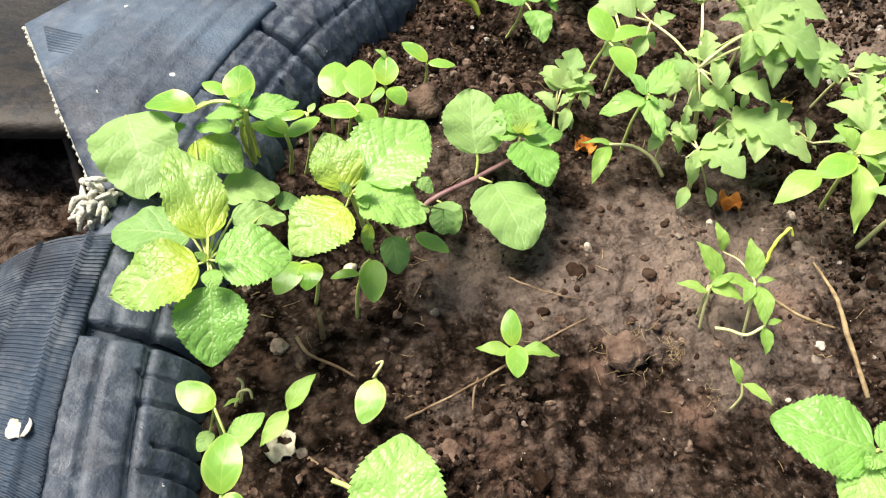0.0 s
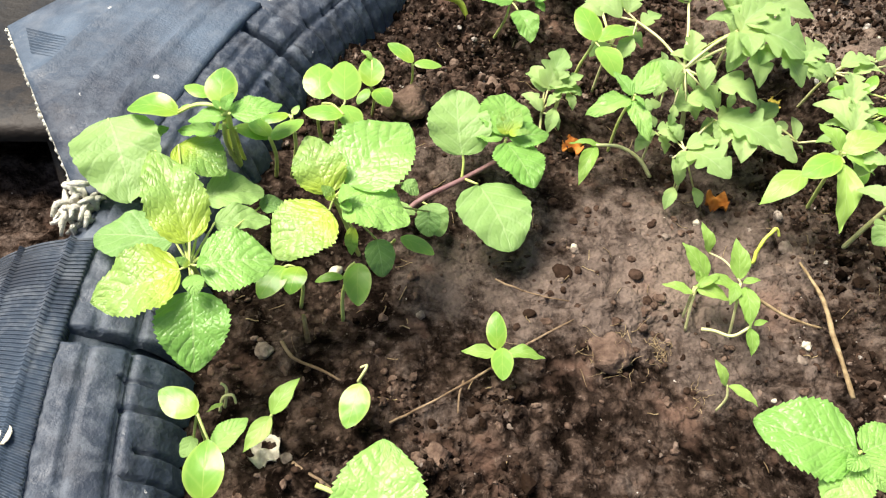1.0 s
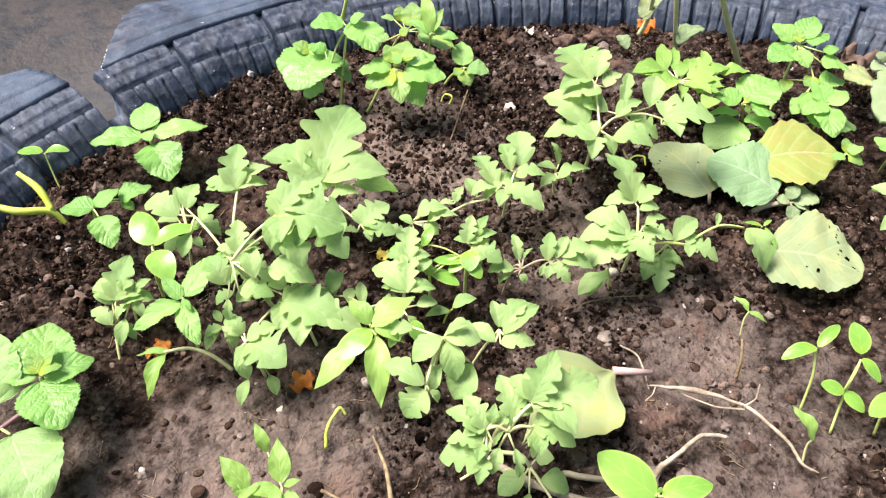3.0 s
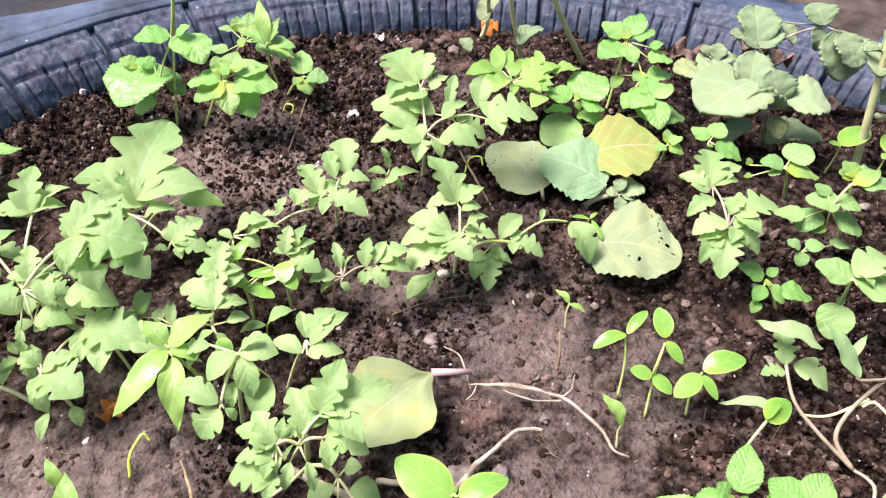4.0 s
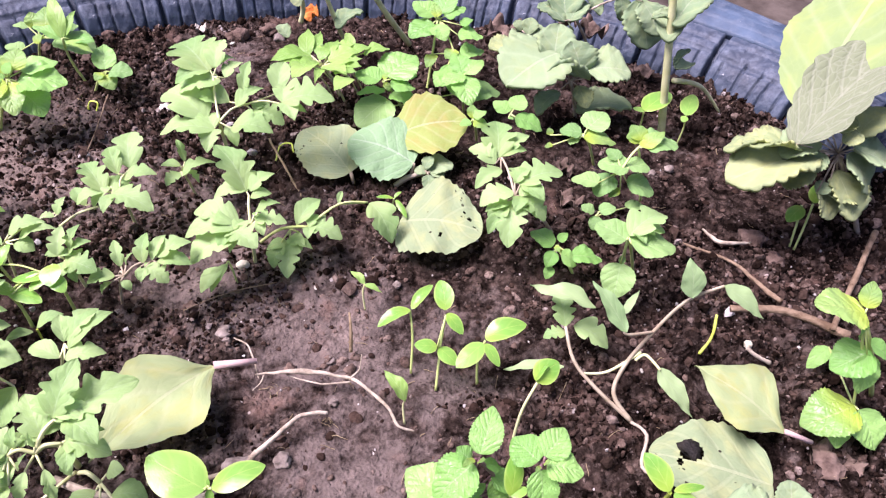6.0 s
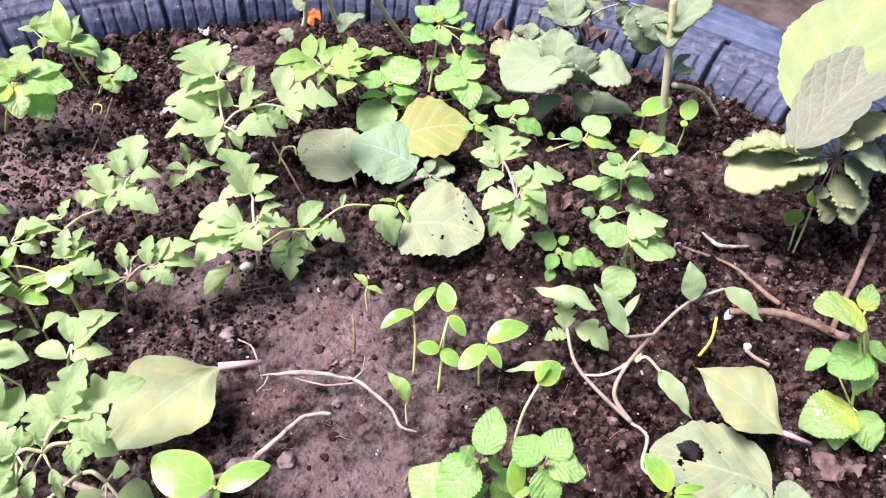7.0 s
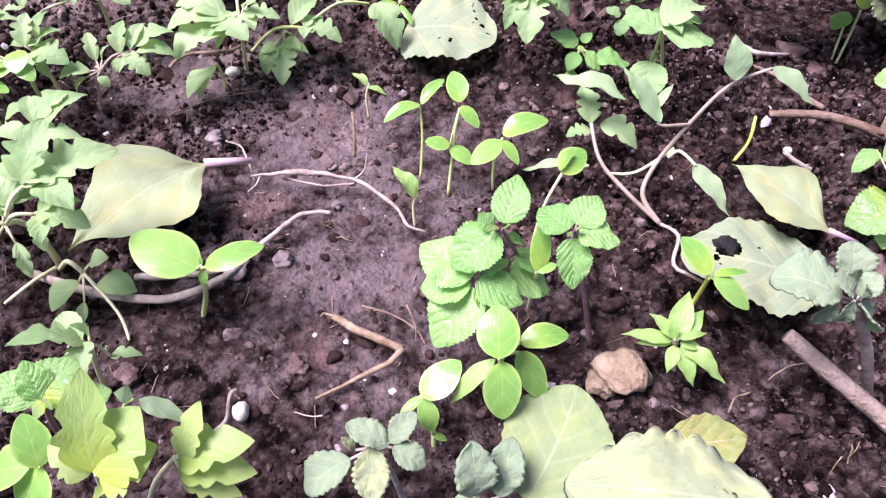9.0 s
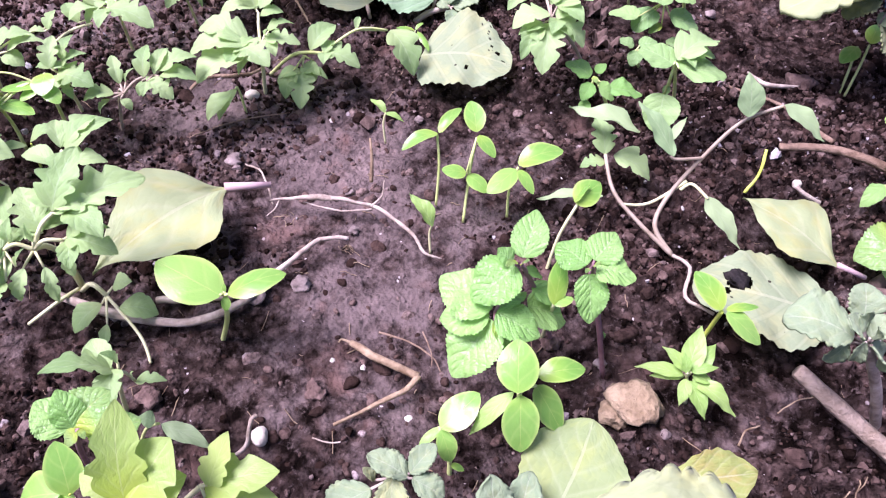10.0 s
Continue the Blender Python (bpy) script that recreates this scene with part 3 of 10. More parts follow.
    def fray(edge, parent, inv, count, spread):
        """Cut cords standing out of a flap's edge as small pale stubs."""
        r = random.Random(int(count * 7))
        bm = bmesh.new()
        for i in range(count):
            t = i / (count - 1) * (len(edge) - 1)
            k = min(int(t), len(edge) - 2)
            p = edge[k].lerp(edge[k + 1], t - k) + Vector((r.uniform(-1, 1), r.uniform(-1, 1), 0)) * spread + Vector((0, 0, -0.003))
            bmesh.ops.create_icosphere(bm, subdivisions=1, radius=r.uniform(0.0012, 0.0021), matrix=Matrix.Translation(p))
        me = bpy.data.meshes.new("cord_ends")
        bm.to_mesh(me)
        bm.free()
        me.materials.append(CORD)
        child("cord_ends", me, parent, inv, "white frayed cord ends")

    a, e0, _ = flap(171.0, 152.4, (-0.140, 0.464, 0.044), (-0.112, 0.499, 0.044), "smooth dusty grey sidewall flap with ridge lines", FLAP, start=(-0.062, 0.318, 0.036))
    a2, e2, _ = flap(151.5, 128.5, (0.001, 0.714, 0.046), (0.108, 0.700, 0.040), "smooth dusty grey sidewall flap", FLAP)
    fray(e2, a2, Matrix.Identity(4), 52, 0.0006)
    fray(e0, a, Matrix.Identity(4), 46, 0.0008)
    child("cut_edge", tube([q + Vector((0.0012, 0, -0.0015)) for q in e0[::4]], (0.0013, 0.0015), 6, "cut_edge", CORD), a, None, "pale frayed cut edge")
    # moulded ribbed patch near the outer corner
    pa, pb, pc = Vector((-0.122, 0.451, 0.0)), Vector((-0.111, 0.424, 0.0)), Vector((-0.085, 0.413, 0.0))
    across, rows = pc - pb, 27
    pv = []
    for i in range(rows + 1):
        m0 = pa.lerp(pb, i / rows)
        high = 0.0402 + 0.0016 * i / rows + (0.0011 if i % 3 == 1 else 0.0)
        pv += [m0 + Vector((0, 0, 0.031)), m0 + Vector((0, 0, high)), m0 + across + Vector((0, 0, high + 0.002)), m0 + across + Vector((0, 0, 0.031))]
    pf = [(i * 4 + j, i * 4 + j + 1, i * 4 + j + 5, i * 4 + j + 4) for i in range(rows) for j in range(3)]
    pf += [(0, 3, 2, 1), (rows * 4, rows * 4 + 1, rows * 4 + 2, rows * 4 + 3)]
    me = mesh_from("ribbed_patch", pv, pf, FLAP, smooth=False)
    child("ribbed_patch", me, a, None, "moulded ribbed rubber patch")
    b, e1, _ = flap(125.3, 62.0, (0.214, 0.800, 0.046), (0.77, 0.83, 0.036), "smooth dusty grey sidewall flap", FLAP)
    fray(e1, b, Matrix.Identity(4), 34, 0.0006)
    flap(59.0, 29.0, (0.82, 0.80, 0.030), (1.03, 0.60, 0.030), "dark smooth sidewall flap", FLAP)
    flap(26.0, -24.0, (1.075, 0.475, 0.046), (1.19, 0.02, 0.036), "dark smooth sidewall flap", FLAP)
    flap(173.5, 214.0, (-0.106, 0.277, 0.036), (-0.110, 0.02, 0.030), "finely ribbed black sidewall flap", RIBBED)
    flap(218.0, 262.0, (-0.02, -0.30, 0.03), (0.40, -0.46, 0.03), "ribbed black sidewall flap", RIBBED)
    flap(266.0, 330.0, (0.46, -0.46, 0.03), (1.10, -0.14, 0.03), "dark smooth sidewall flap", FLAP)
    # wad of torn fabric where the left cut ends
    r = random.Random(12)
    verts, faces = [], []
    for i in range(60):
        p = Vector((r.gauss(0, 0.005), r.gauss(0, 0.007), r.gauss(-0.002, 0.004)))
        d = Vector((r.gauss(-0.2, 1), r.gauss(0, 1), r.gauss(0, 0.8))).normalized()
        q = p + d * 0.004 + Vector((0, 0, 0.002))
        s = q + (d + Vector((r.gauss(0, 0.6), r.gauss(0, 0.6), -0.7))) * 0.005
        me = tube([p, q, s], (0.0012, 0.0017, 0.0009), 6, "cord", CORD, 3)
        k = len(verts)
        verts += [v.co.copy() for v in me.vertices]
        faces += [tuple(k + c for c in f.vertices) for f in me.polygons]
        bpy.data.meshes.remove(me)
    wad = child("torn_fabric", mesh_from("torn_fabric", verts, faces, CORD), planter, back @ pose(-0.060, 0.316, 0.034))
    tagged(wad, "cream torn fabric wad", kind="stuff")


def build_outside():
    """A weathered brown sheet lying beside the planter, with a dark damp heap of soil under its edge."""
    nx, ny = 60, 40
    verts = []
    for i in range(nx + 1):
        for j in range(ny + 1):
            x, y = -0.62 + 1.02 * i / nx, 0.437 + 0.72 * j / ny
            z = -0.060 - 0.05 * math.exp(-((x - 0.10) ** 2 + (y - 0.80) ** 2) / 0.02) + 0.006 * noise.noise(Vector((x * 5, y * 5, 1)))
            z += 0.040 * math.exp(-((y - 0.437) / 0.10) ** 2)
            verts.append((x, y, z))
    k = len(verts)
    w = ny + 1
    far = lambda q: math.hypot(verts[q][0] - CX, verts[q][1] - CY) > 0.59
    quads = [(i * w + j, (i + 1) * w + j, (i + 1) * w + j + 1, i * w + j + 1) for i in range(nx) for j in range(ny)]
    quads = [f for f in quads if all(far(q) for q in f)]
    v2, f2, _ = thick_leaf(verts, quads, [(0, 0)] * k, 0.006)
    s = new("brown_sheet", mesh_from("rubber_sheet", v2, f2, SHEET))
    tagged(s, "weathered grey-brown rubber sheet with dark stains beside the planter", "sheet")
    strap = tube([(-0.132, 0.440, -0.028), (-0.126, 0.425, -0.045), (-0.121, 0.405, -0.075), (-0.119, 0.395, -0.105)], (0.0035, 0.0045, 0.005), 6, "torn_strip", SHEET)
    child("torn_strip", strap, s, None, "torn hanging strip")
    n = 110
    verts = []
    for i in range(n + 1):
        for j in range(n + 1):
            x, y = -0.56 + 0.52 * i / n, 0.10 + 0.50 * j / n
            z = -0.070 + 0.018 * value_noise(x, y, 30, 21) + 0.014 * value_noise(x, y, 90, 22) + 0.006 * value_noise(x, y, 220, 23) - 0.045 * max(0.0, min(1.0, (y - 0.455) / 0.04))
            verts.append((x, y, float(z)))
    faces = [(i * (n + 1) + j, (i + 1) * (n + 1) + j, (i + 1) * (n + 1) + j + 1, i * (n + 1) + j + 1) for i in range(n) for j in range(n)]
    h = new("spilled_soil", mesh_from("soil_heap", verts, faces, SOIL))
    tagged(h, "damp brown soil spilled on the ground outside the planter", "soil", kind="stuff")


build_ground()
build_bed()
build_crumbs()
build_clods()
build_planter()
build_outside()


# ---- leaves, stems, plants ----
def leaf_outline(kind, u):
    """Half width of a leaf at u along its length, for a leaf of width 1."""
    if kind == "cot":
        return 0.5 * math.sin(math.pi * min(1, u ** 0.85)) ** 0.62
    if kind in ("pepper", "weed"):
        return 0.5 * math.sin(math.pi * u ** 0.72) ** 1.05
    if kind in ("balm", "pale"):
        return 0.5 * math.sin(math.pi * u ** 0.72) ** 0.55
    if kind in ("borage", "wilt", "herb"):
        return 0.5 * math.sin(math.pi * u ** 0.98) ** 0.62
    if kind == "wedge":
        return 0.5 * math.sin(math.pi * u ** 0.76) ** 1.3 * min(1.0, 0.4 + 1.7 * u) + 0.035 * (1 - u) ** 6
    if kind == "fallen":
        return 0.5 * math.sin(math.pi * u ** 1.18) ** 0.78
    if kind == "lobed":
        notch = math.exp(-((u - 0.52) / 0.06) ** 2) + 0.6 * math.exp(-((u - 0.30) / 0.045) ** 2)
        return 0.5 * math.sin(math.pi * u ** 0.68) ** 0.8 * (1 - 0.42 * notch)
    if kind == "under":
        return 0.5 * math.sin(math.pi * u ** 0.85) ** 0.6
    if kind == "grey":
        return 0.5 * math.sin(math.pi * u ** 0.75) ** 0.6
    return 0.5 * math.sin(math.pi * u ** 0.70) ** 0.70


TEETH = {"mint": (15, 0.045), "gold": (15, 0.045), "balm": (9, 0.045), "borage": (8, 0.10), "wilt": (9, 0.14), "herb": (14, 0.025), "under": (9, 0.10), "pale": (11, 0.06), "fallen": (7, 0.10), "wedge": (8, 0.045), "grey": (10, 0.05)}


def blade(kind, seed, nu=36, nv=8, holes=()):
    """One leaf blade of length 1 and width 1 along +x: outline, teeth, arch, cup, waviness."""
    r = random.Random(seed * 31 + len(kind) * 7)
    arch, cup, wave, twist = r.uniform(0.05, 0.14), r.uniform(0.02, 0.16), r.uniform(0.01, 0.035), r.uniform(-0.12, 0.12)
    if kind == "cot":
        cup, wave = r.uniform(-0.10, 0.12), 0.008
    if kind in ("borage", "wilt"):
        cup, wave = r.uniform(0.12, 0.30), 0.03
    if kind == "lobed":
        wave = 0.01
    teeth, depth = TEETH.get(kind, (0, 0))
    bend, phase = r.uniform(-0.05, 0.05), r.uniform(0, 6)
    verts, uvs = [], []
    for i in range(nu + 1):
        u = i / nu
        uu = 0.004 + 0.992 * u
        half = leaf_outline(kind, uu)
        for j in range(nv + 1):
            v = 2 * j / nv - 1
            h = half
            x = u
            if teeth and abs(v) > 0.99 and 0.06 < u < 0.97:
                saw = (u * teeth + (0.3 if v > 0 else 0.0)) % 1.0
                if kind in ("borage", "wilt", "under", "balm"):
                    h *= 1 - depth * (1 - abs(math.sin(math.pi * saw)))
                else:
                    h *= 1 - depth * 2 * (abs(saw - 0.5) if kind in ("fallen", "pale", "wedge") else saw)
            y = v * h + bend * math.sin(math.pi * u)
            z = arch * math.sin(math.pi * u) * 0.9 + cup * (v * half) ** 2 * 2 + twist * v * half * (u - 0.4)
            z += wave * math.sin(9 * u + phase) * abs(v) + wave * 0.6 * math.sin(21 * u + 2 * v + phase) * abs(v)
            if kind in ("mint", "gold", "balm", "borage", "wilt", "grey", "fallen", "wedge", "under"):
                s = ((u - 0.38 * abs(v) * half * 2) * (6.5 if kind in ("mint", "gold") else 5.0)) % 1.0
                z += (0.014 if kind in ("mint", "gold", "under") else 0.014) * math.sin(math.pi * s) * min(1, abs(v) * 3) * (1 - abs(v) ** 4)
                z -= 0.010 * max(0, 1 - abs(v) * 5)
            verts.append((x, y, z))
            uvs.append((u, 0.5 + 0.5 * v))
    w = nv + 1
    faces = []
    for i in range(nu):
        for j in range(nv):
            um, vm = (i + 0.5) / nu, (j + 0.5) / nv
            if any((um - a) ** 2 + (0.8 * (vm - b)) ** 2 < c * c for a, b, c in holes):
                continue
            faces.append((i * w + j, (i + 1) * w + j, (i + 1) * w + j + 1, i * w + j + 1))
    return verts, faces, uvs


# notches cut into each edge of a tomato leaflet: place along it, width, depth
NOTCHES = (((0.52, 0.05, 0.10),), ((0.40, 0.055, 0.42), (0.70, 0.04, 0.14)), ((0.34, 0.05, 0.50), (0.60, 0.055, 0.48)), ((0.27, 0.05, 0.44), (0.50, 0.06, 0.46), (0.78, 0.04, 0.16)))


def leaflet(seed, nu=44, nv=8):
    """One tomato leaflet of length 1 and width 1 along +x: whole, mitten-shaped, or deeply lobed."""
    r = random.Random(seed * 17 + 3)
    shift = r.uniform(0.03, 0.09)
    arch, curl, fold, twist = r.uniform(0.10, 0.16), r.uniform(0.05, 0.12), r.uniform(0.10, 0.22), r.uniform(-0.2, 0.2)
    verts, uvs = [], []
    for i in range(nu + 1):
        u = i / nu
        base = 0.5 * math.sin(math.pi * (0.004 + 0.992 * u) ** (0.74 if seed else 0.85)) ** (0.72 if seed else 0.80)
        for j in range(nv + 1):
            v = 2 * j / nv - 1
            h = base
            for at, wide, deep in NOTCHES[seed]:
                at += shift if v > 0 else -shift * 0.5
                h *= 1 - deep * math.exp(-((u - at) / wide) ** 2) * min(1, max(0, abs(v) * 1.5 - 0.3))
            x = u + 0.16 * abs(v) * h * (1 - u)
            y = v * h + 0.03 * math.sin(3 * u + seed)
            z = arch * math.sin(math.pi * u) - curl * u * u + fold * abs(v) * h + twist * v * h * u
            s = ((u - 0.45 * abs(v) * h * 2) * 5) % 1.0
            z += 0.012 * math.sin(math.pi * s) * min(1, abs(v) * 3) + 0.012 * math.sin(13 * u + 4 * v + seed) * abs(v)
            verts.append((x, y, z))
            uvs.append((u, 0.5 + 0.5 * v))
    w = nv + 1
    faces = [(i * w + j, (i + 1) * w + j, (i + 1) * w + j + 1, i * w + j + 1) for i in range(nu) for j in range(nv)]
    return verts, faces, uvs


LEAVES = {}
for kind in LEAFMAT:
    LEAVES[kind] = []
    for seed in range(4):
        if kind == "tomato":
            v, f, q = leaflet(seed)
        else:
            wide = 72 if kind in ("borage", "wilt", "under") else 68 if kind in ("mint", "gold") else 40 if kind in TEETH else 16
            hole = ()
            if kind == "pale":
                hole = ((), ((0.82, 0.66, 0.030), (0.74, 0.72, 0.018), (0.55, 0.30, 0.02), (0.90, 0.55, 0.02)), ((0.68, 0.42, 0.075), (0.61, 0.40, 0.05), (0.75, 0.55, 0.03)), ((0.70, 0.25, 0.04),))[seed]
            v, f, q = blade(kind, seed, 90 if hole else wide, 30 if hole else 14 if kind in ("mint", "gold") else 8 if kind in TEETH else 6, hole)
            if kind in ("borage", "wilt"):
                v, f, q = thick_leaf(v, f, q, 0.045)
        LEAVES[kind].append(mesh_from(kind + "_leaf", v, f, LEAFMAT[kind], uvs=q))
PICK = random.Random(11)


def at_mm(p):
    return Vector(p) * 0.001


def plant(name, label, category, group, x, y):
    """A plant rooted at x, y (millimetres)."""
    ob = new(name)
    ob.location = (x * 0.001, y * 0.001, float(soil_height(x * 0.001, y * 0.001)))
    return tagged(ob, label, category, group)


def leaf(parent, kind, base, tip, width, roll=0, variant=None):
    """A leaf from base to tip (millimetres), width as a share of its length; roll turns it about its midrib."""
    b, t = at_mm(base), at_mm(tip)
    ahead = t - b
    long = ahead.length
    x = ahead.normalized()
    z = Vector((0, 0, 1)) - x * x.z
    z = z.normalized() if z.length > 0.2 else x.orthogonal().normalized()
    y = z.cross(x)
    m = Matrix((x, y, z)).transposed().to_4x4() @ pose(0, 0, 0, roll + PICK.uniform(-7, 7)) @ Matrix.Diagonal((long, long * width, long, 1))
    me = LEAVES[kind][PICK.randrange(4) if variant is None else variant]
    return child("leaf", me, parent, Matrix.Translation(b - parent.location) @ m)


def stem(parent, tone, radii, *points):
    """A stalk along points (millimetres), radii in millimetres."""
    pts = [at_mm(p) - parent.location for p in points]
    return child("stem", tube(pts, [q * 0.0008 for q in radii], 7, "stem", STEM[tone]), parent)


# ---- the plants, bed by bed ----

p = plant("seedling", "young seedling with two smooth oval seed leaves under the mint", "seedling", "broad-leaved seedlings", 69, 268)
stem(p, "green", (1.3, 1.0), (69, 268, -4), (70, 272, 18), (76, 279, 32))
leaf(p, "cot", (78, 278, 33), (78, 257, 27), 0.62)
stem(p, "green", (0.8, 0.7), (76, 279, 32), (73, 275, 33), (71, 271, 31))
leaf(p, "cot", (71, 271, 31), (57, 270, 29), 0.38)
p = plant("seedling", "young seedling with two smooth oval seed leaves under the mint", "seedling", "broad-leaved seedlings", 47, 277)
stem(p, "green", (1.3, 1.0), (47, 277, -4), (50, 276, 19), (47, 275, 35))
stem(p, "green", (0.8, 0.7), (47, 275, 35), (45, 275, 36), (43, 275, 35))
leaf(p, "cot", (43, 275, 35), (32, 259, 32), 0.68)
leaf(p, "cot", (50, 275, 35), (46, 261, 32), 0.85)
p = plant("seedling", "seedling with one oval seed leaf at the edge of the mint", "seedling", "broad-leaved seedlings", 89, 310)
stem(p, "green", (1.2, 1.0), (89, 310, -4), (95, 304, 15), (96, 296, 28))
leaf(p, "cot", (99, 296, 30), (116, 288, 26), 0.55)
p = plant("mint_plant", "young yellow-green mint shoot behind the seedlings", "mint plant", "mint plants", 8, 371)
stem(p, "green", (2.0, 1.6), (8, 371, -4), (12, 352, 42), (16, 338, 76))
stem(p, "green", (1.2, 1.0), (16, 338, 76), (17, 336, 77), (18, 335, 77))
leaf(p, "mint", (18, 335, 77), (41, 346, 74), 0.8)
leaf(p, "mint", (15, 339, 73), (-4, 338, 70), 0.62)
leaf(p, "mint", (15, 336, 79), (19, 345, 82), 0.6)
stem(p, "green", (1.2, 1.0), (16, 338, 76), (14, 338, 78), (13, 337, 79))
leaf(p, "mint", (13, 337, 79), (9, 342, 80), 0.6)
stem(p, "green", (1.2, 1.0), (16, 338, 76), (11, 340, 70), (7, 341, 60))
leaf(p, "mint", (7, 341, 60), (-13, 346, 56), 0.55)
stem(p, "green", (1.8, 1.4), (9, 366, 5), (8, 353, 40), (12, 341, 65))
p = plant("seedling", "tall seedling with glossy oval seed leaves on pale stems", "seedling", "broad-leaved seedlings", 2, 372)
stem(p, "green", (1.7, 1.4), (2, 372, -4), (8, 358, 42), (12, 342, 76))
leaf(p, "cot", (13, 340, 78), (13, 361, 84), 0.72)
stem(p, "green", (1.0, 0.8), (12, 342, 76), (9, 346, 77), (6, 350, 75))
leaf(p, "cot", (6, 350, 75), (-7, 357, 76), 0.6)
stem(p, "green", (1.0, 0.8), (12, 342, 76), (0, 345, 74), (-11, 348, 66))
leaf(p, "cot", (-11, 348, 66), (-38, 356, 62), 0.58)
stem(p, "green", (1.0, 0.8), (12, 342, 76), (1, 346, 74), (-11, 350, 66))
leaf(p, "cot", (-11, 350, 66), (-5, 352, 68), 0.5)
p = plant("seedling", "tall seedling with glossy oval seed leaves on pale stems", "seedling", "broad-leaved seedlings", 11, 374)
stem(p, "green", (1.6, 1.3), (11, 374, -4), (12, 360, 33), (16, 344, 60))
leaf(p, "cot", (16, 345, 60), (33, 340, 56), 0.52)
leaf(p, "cot", (15, 345, 60), (6, 344, 60), 0.5)
p = plant("seedling", "tall seedling with glossy oval seed leaves on pale stems", "seedling", "broad-leaved seedlings", 27, 370)
stem(p, "green", (1.5, 1.2), (27, 370, -4), (33, 351, 33), (34, 337, 60))
leaf(p, "cot", (35, 336, 60), (50, 350, 60), 0.5)
leaf(p, "cot", (34, 338, 60), (22, 353, 58), 0.5)
p = plant("seedling", "tall seedling with glossy oval seed leaves on pale stems", "seedling", "broad-leaved seedlings", 36, 370)
stem(p, "green", (1.5, 1.2), (36, 370, -4), (43, 358, 33), (44, 351, 60))
stem(p, "green", (0.9, 0.8), (44, 351, 60), (43, 353, 60), (42, 356, 58))
leaf(p, "cot", (42, 356, 58), (26, 352, 56), 0.5)
stem(p, "green", (0.9, 0.8), (44, 351, 60), (44, 353, 60), (44, 356, 58))
leaf(p, "cot", (44, 356, 58), (47, 361, 60), 0.7)
p = plant("seedling", "seedling with upright oval seed leaves near the tyre wall", "seedling", "broad-leaved seedlings", 53, 400)
stem(p, "green", (1.3, 1.0), (53, 400, -4), (53, 388, 25), (58, 379, 46))
leaf(p, "cot", (57, 380, 48), (55, 406, 52), 0.72)
stem(p, "green", (0.8, 0.7), (58, 379, 46), (64, 371, 52), (70, 363, 52))
leaf(p, "cot", (70, 363, 52), (48, 368, 50), 0.55)
p = plant("seedling", "seedling with upright oval seed leaves near the tyre wall", "seedling", "broad-leaved seedlings", 61, 400)
stem(p, "green", (1.3, 1.0), (61, 400, -4), (64, 390, 25), (69, 377, 46))
stem(p, "green", (0.8, 0.7), (69, 377, 46), (70, 379, 47), (70, 380, 48))
leaf(p, "cot", (70, 380, 48), (70, 408, 52), 0.68)
leaf(p, "cot", (69, 375, 48), (77, 359, 44), 0.78)
p = plant("seedling", "seedling with curled upright seed leaves near the tyre wall", "seedling", "broad-leaved seedlings", 84, 424)
stem(p, "green", (1.1, 0.9), (84, 424, -4), (86, 418, 18), (84, 410, 32))
leaf(p, "cot", (84, 408, 34), (84, 428, 40), 0.75)
leaf(p, "cot", (87, 408, 32), (95, 397, 28), 0.95)
leaf(p, "cot", (83, 408, 32), (76, 399, 28), 0.6)
stem(p, "green", (0.7, 0.6), (84, 410, 32), (85, 418, 38), (85, 425, 40))
leaf(p, "pepper", (85, 425, 40), (78, 432, 42), 0.4)
p = plant("seedling", "small seedling with two open oval seed leaves on a pale stem", "seedling", "broad-leaved seedlings", 107, 435)
stem(p, "green", (1.1, 0.9), (107, 435, -4), (110, 433, 18), (110, 432, 32))
leaf(p, "cot", (110, 432, 33), (95, 447, 36), 0.5)
leaf(p, "cot", (111, 431, 33), (128, 430, 32), 0.5)
p = plant("seedling", "small seedling with oval seed leaves beside the tyre wall", "seedling", "broad-leaved seedlings", 9, 204)
stem(p, "green", (1.3, 1.0), (9, 204, -4), (10, 204, 15), (11, 204, 28))
leaf(p, "cot", (11, 204, 29), (-6, 215, 29), 0.66)
stem(p, "green", (0.8, 0.7), (11, 204, 28), (14, 198, 25), (17, 192, 18))
leaf(p, "mint", (17, 192, 18), (31, 204, 22), 0.68)
stem(p, "green", (0.8, 0.7), (11, 204, 28), (9, 203, 21), (6, 202, 9))
leaf(p, "balm", (6, 202, 9), (2, 193, 8), 0.8)
p = plant("seedling", "seedling with one large glossy oval seed leaf", "seedling", "broad-leaved seedlings", 12, 170)
stem(p, "green", (1.4, 1.1), (12, 170, -4), (19, 163, 23), (22, 162, 42))
leaf(p, "cot", (22, 162, 44), (22, 184, 48), 0.68)
leaf(p, "cot", (23, 161, 44), (32, 157, 42), 0.6)
p = plant("seedling", "small sprout with curled pale shoots", "seedling", "small sprouts", 14, 217)
stem(p, "pale", (1, 0.7), (14, 217, 2), (17, 219, 12), (22, 218, 16), (23, 216, 12))
stem(p, "pale", (1, 0.7), (16, 219, 2), (19, 221, 16), (17, 222, 20))
leaf(p, "pepper", (17, 217, 10), (10, 213, 10), 0.3)
p = plant("seedling", "seedling with two narrow pointed leaves", "seedling", "small sprouts", 37, 206)
stem(p, "green", (1.0, 0.8), (37, 206, -4), (39, 208, 12), (41, 205, 22))
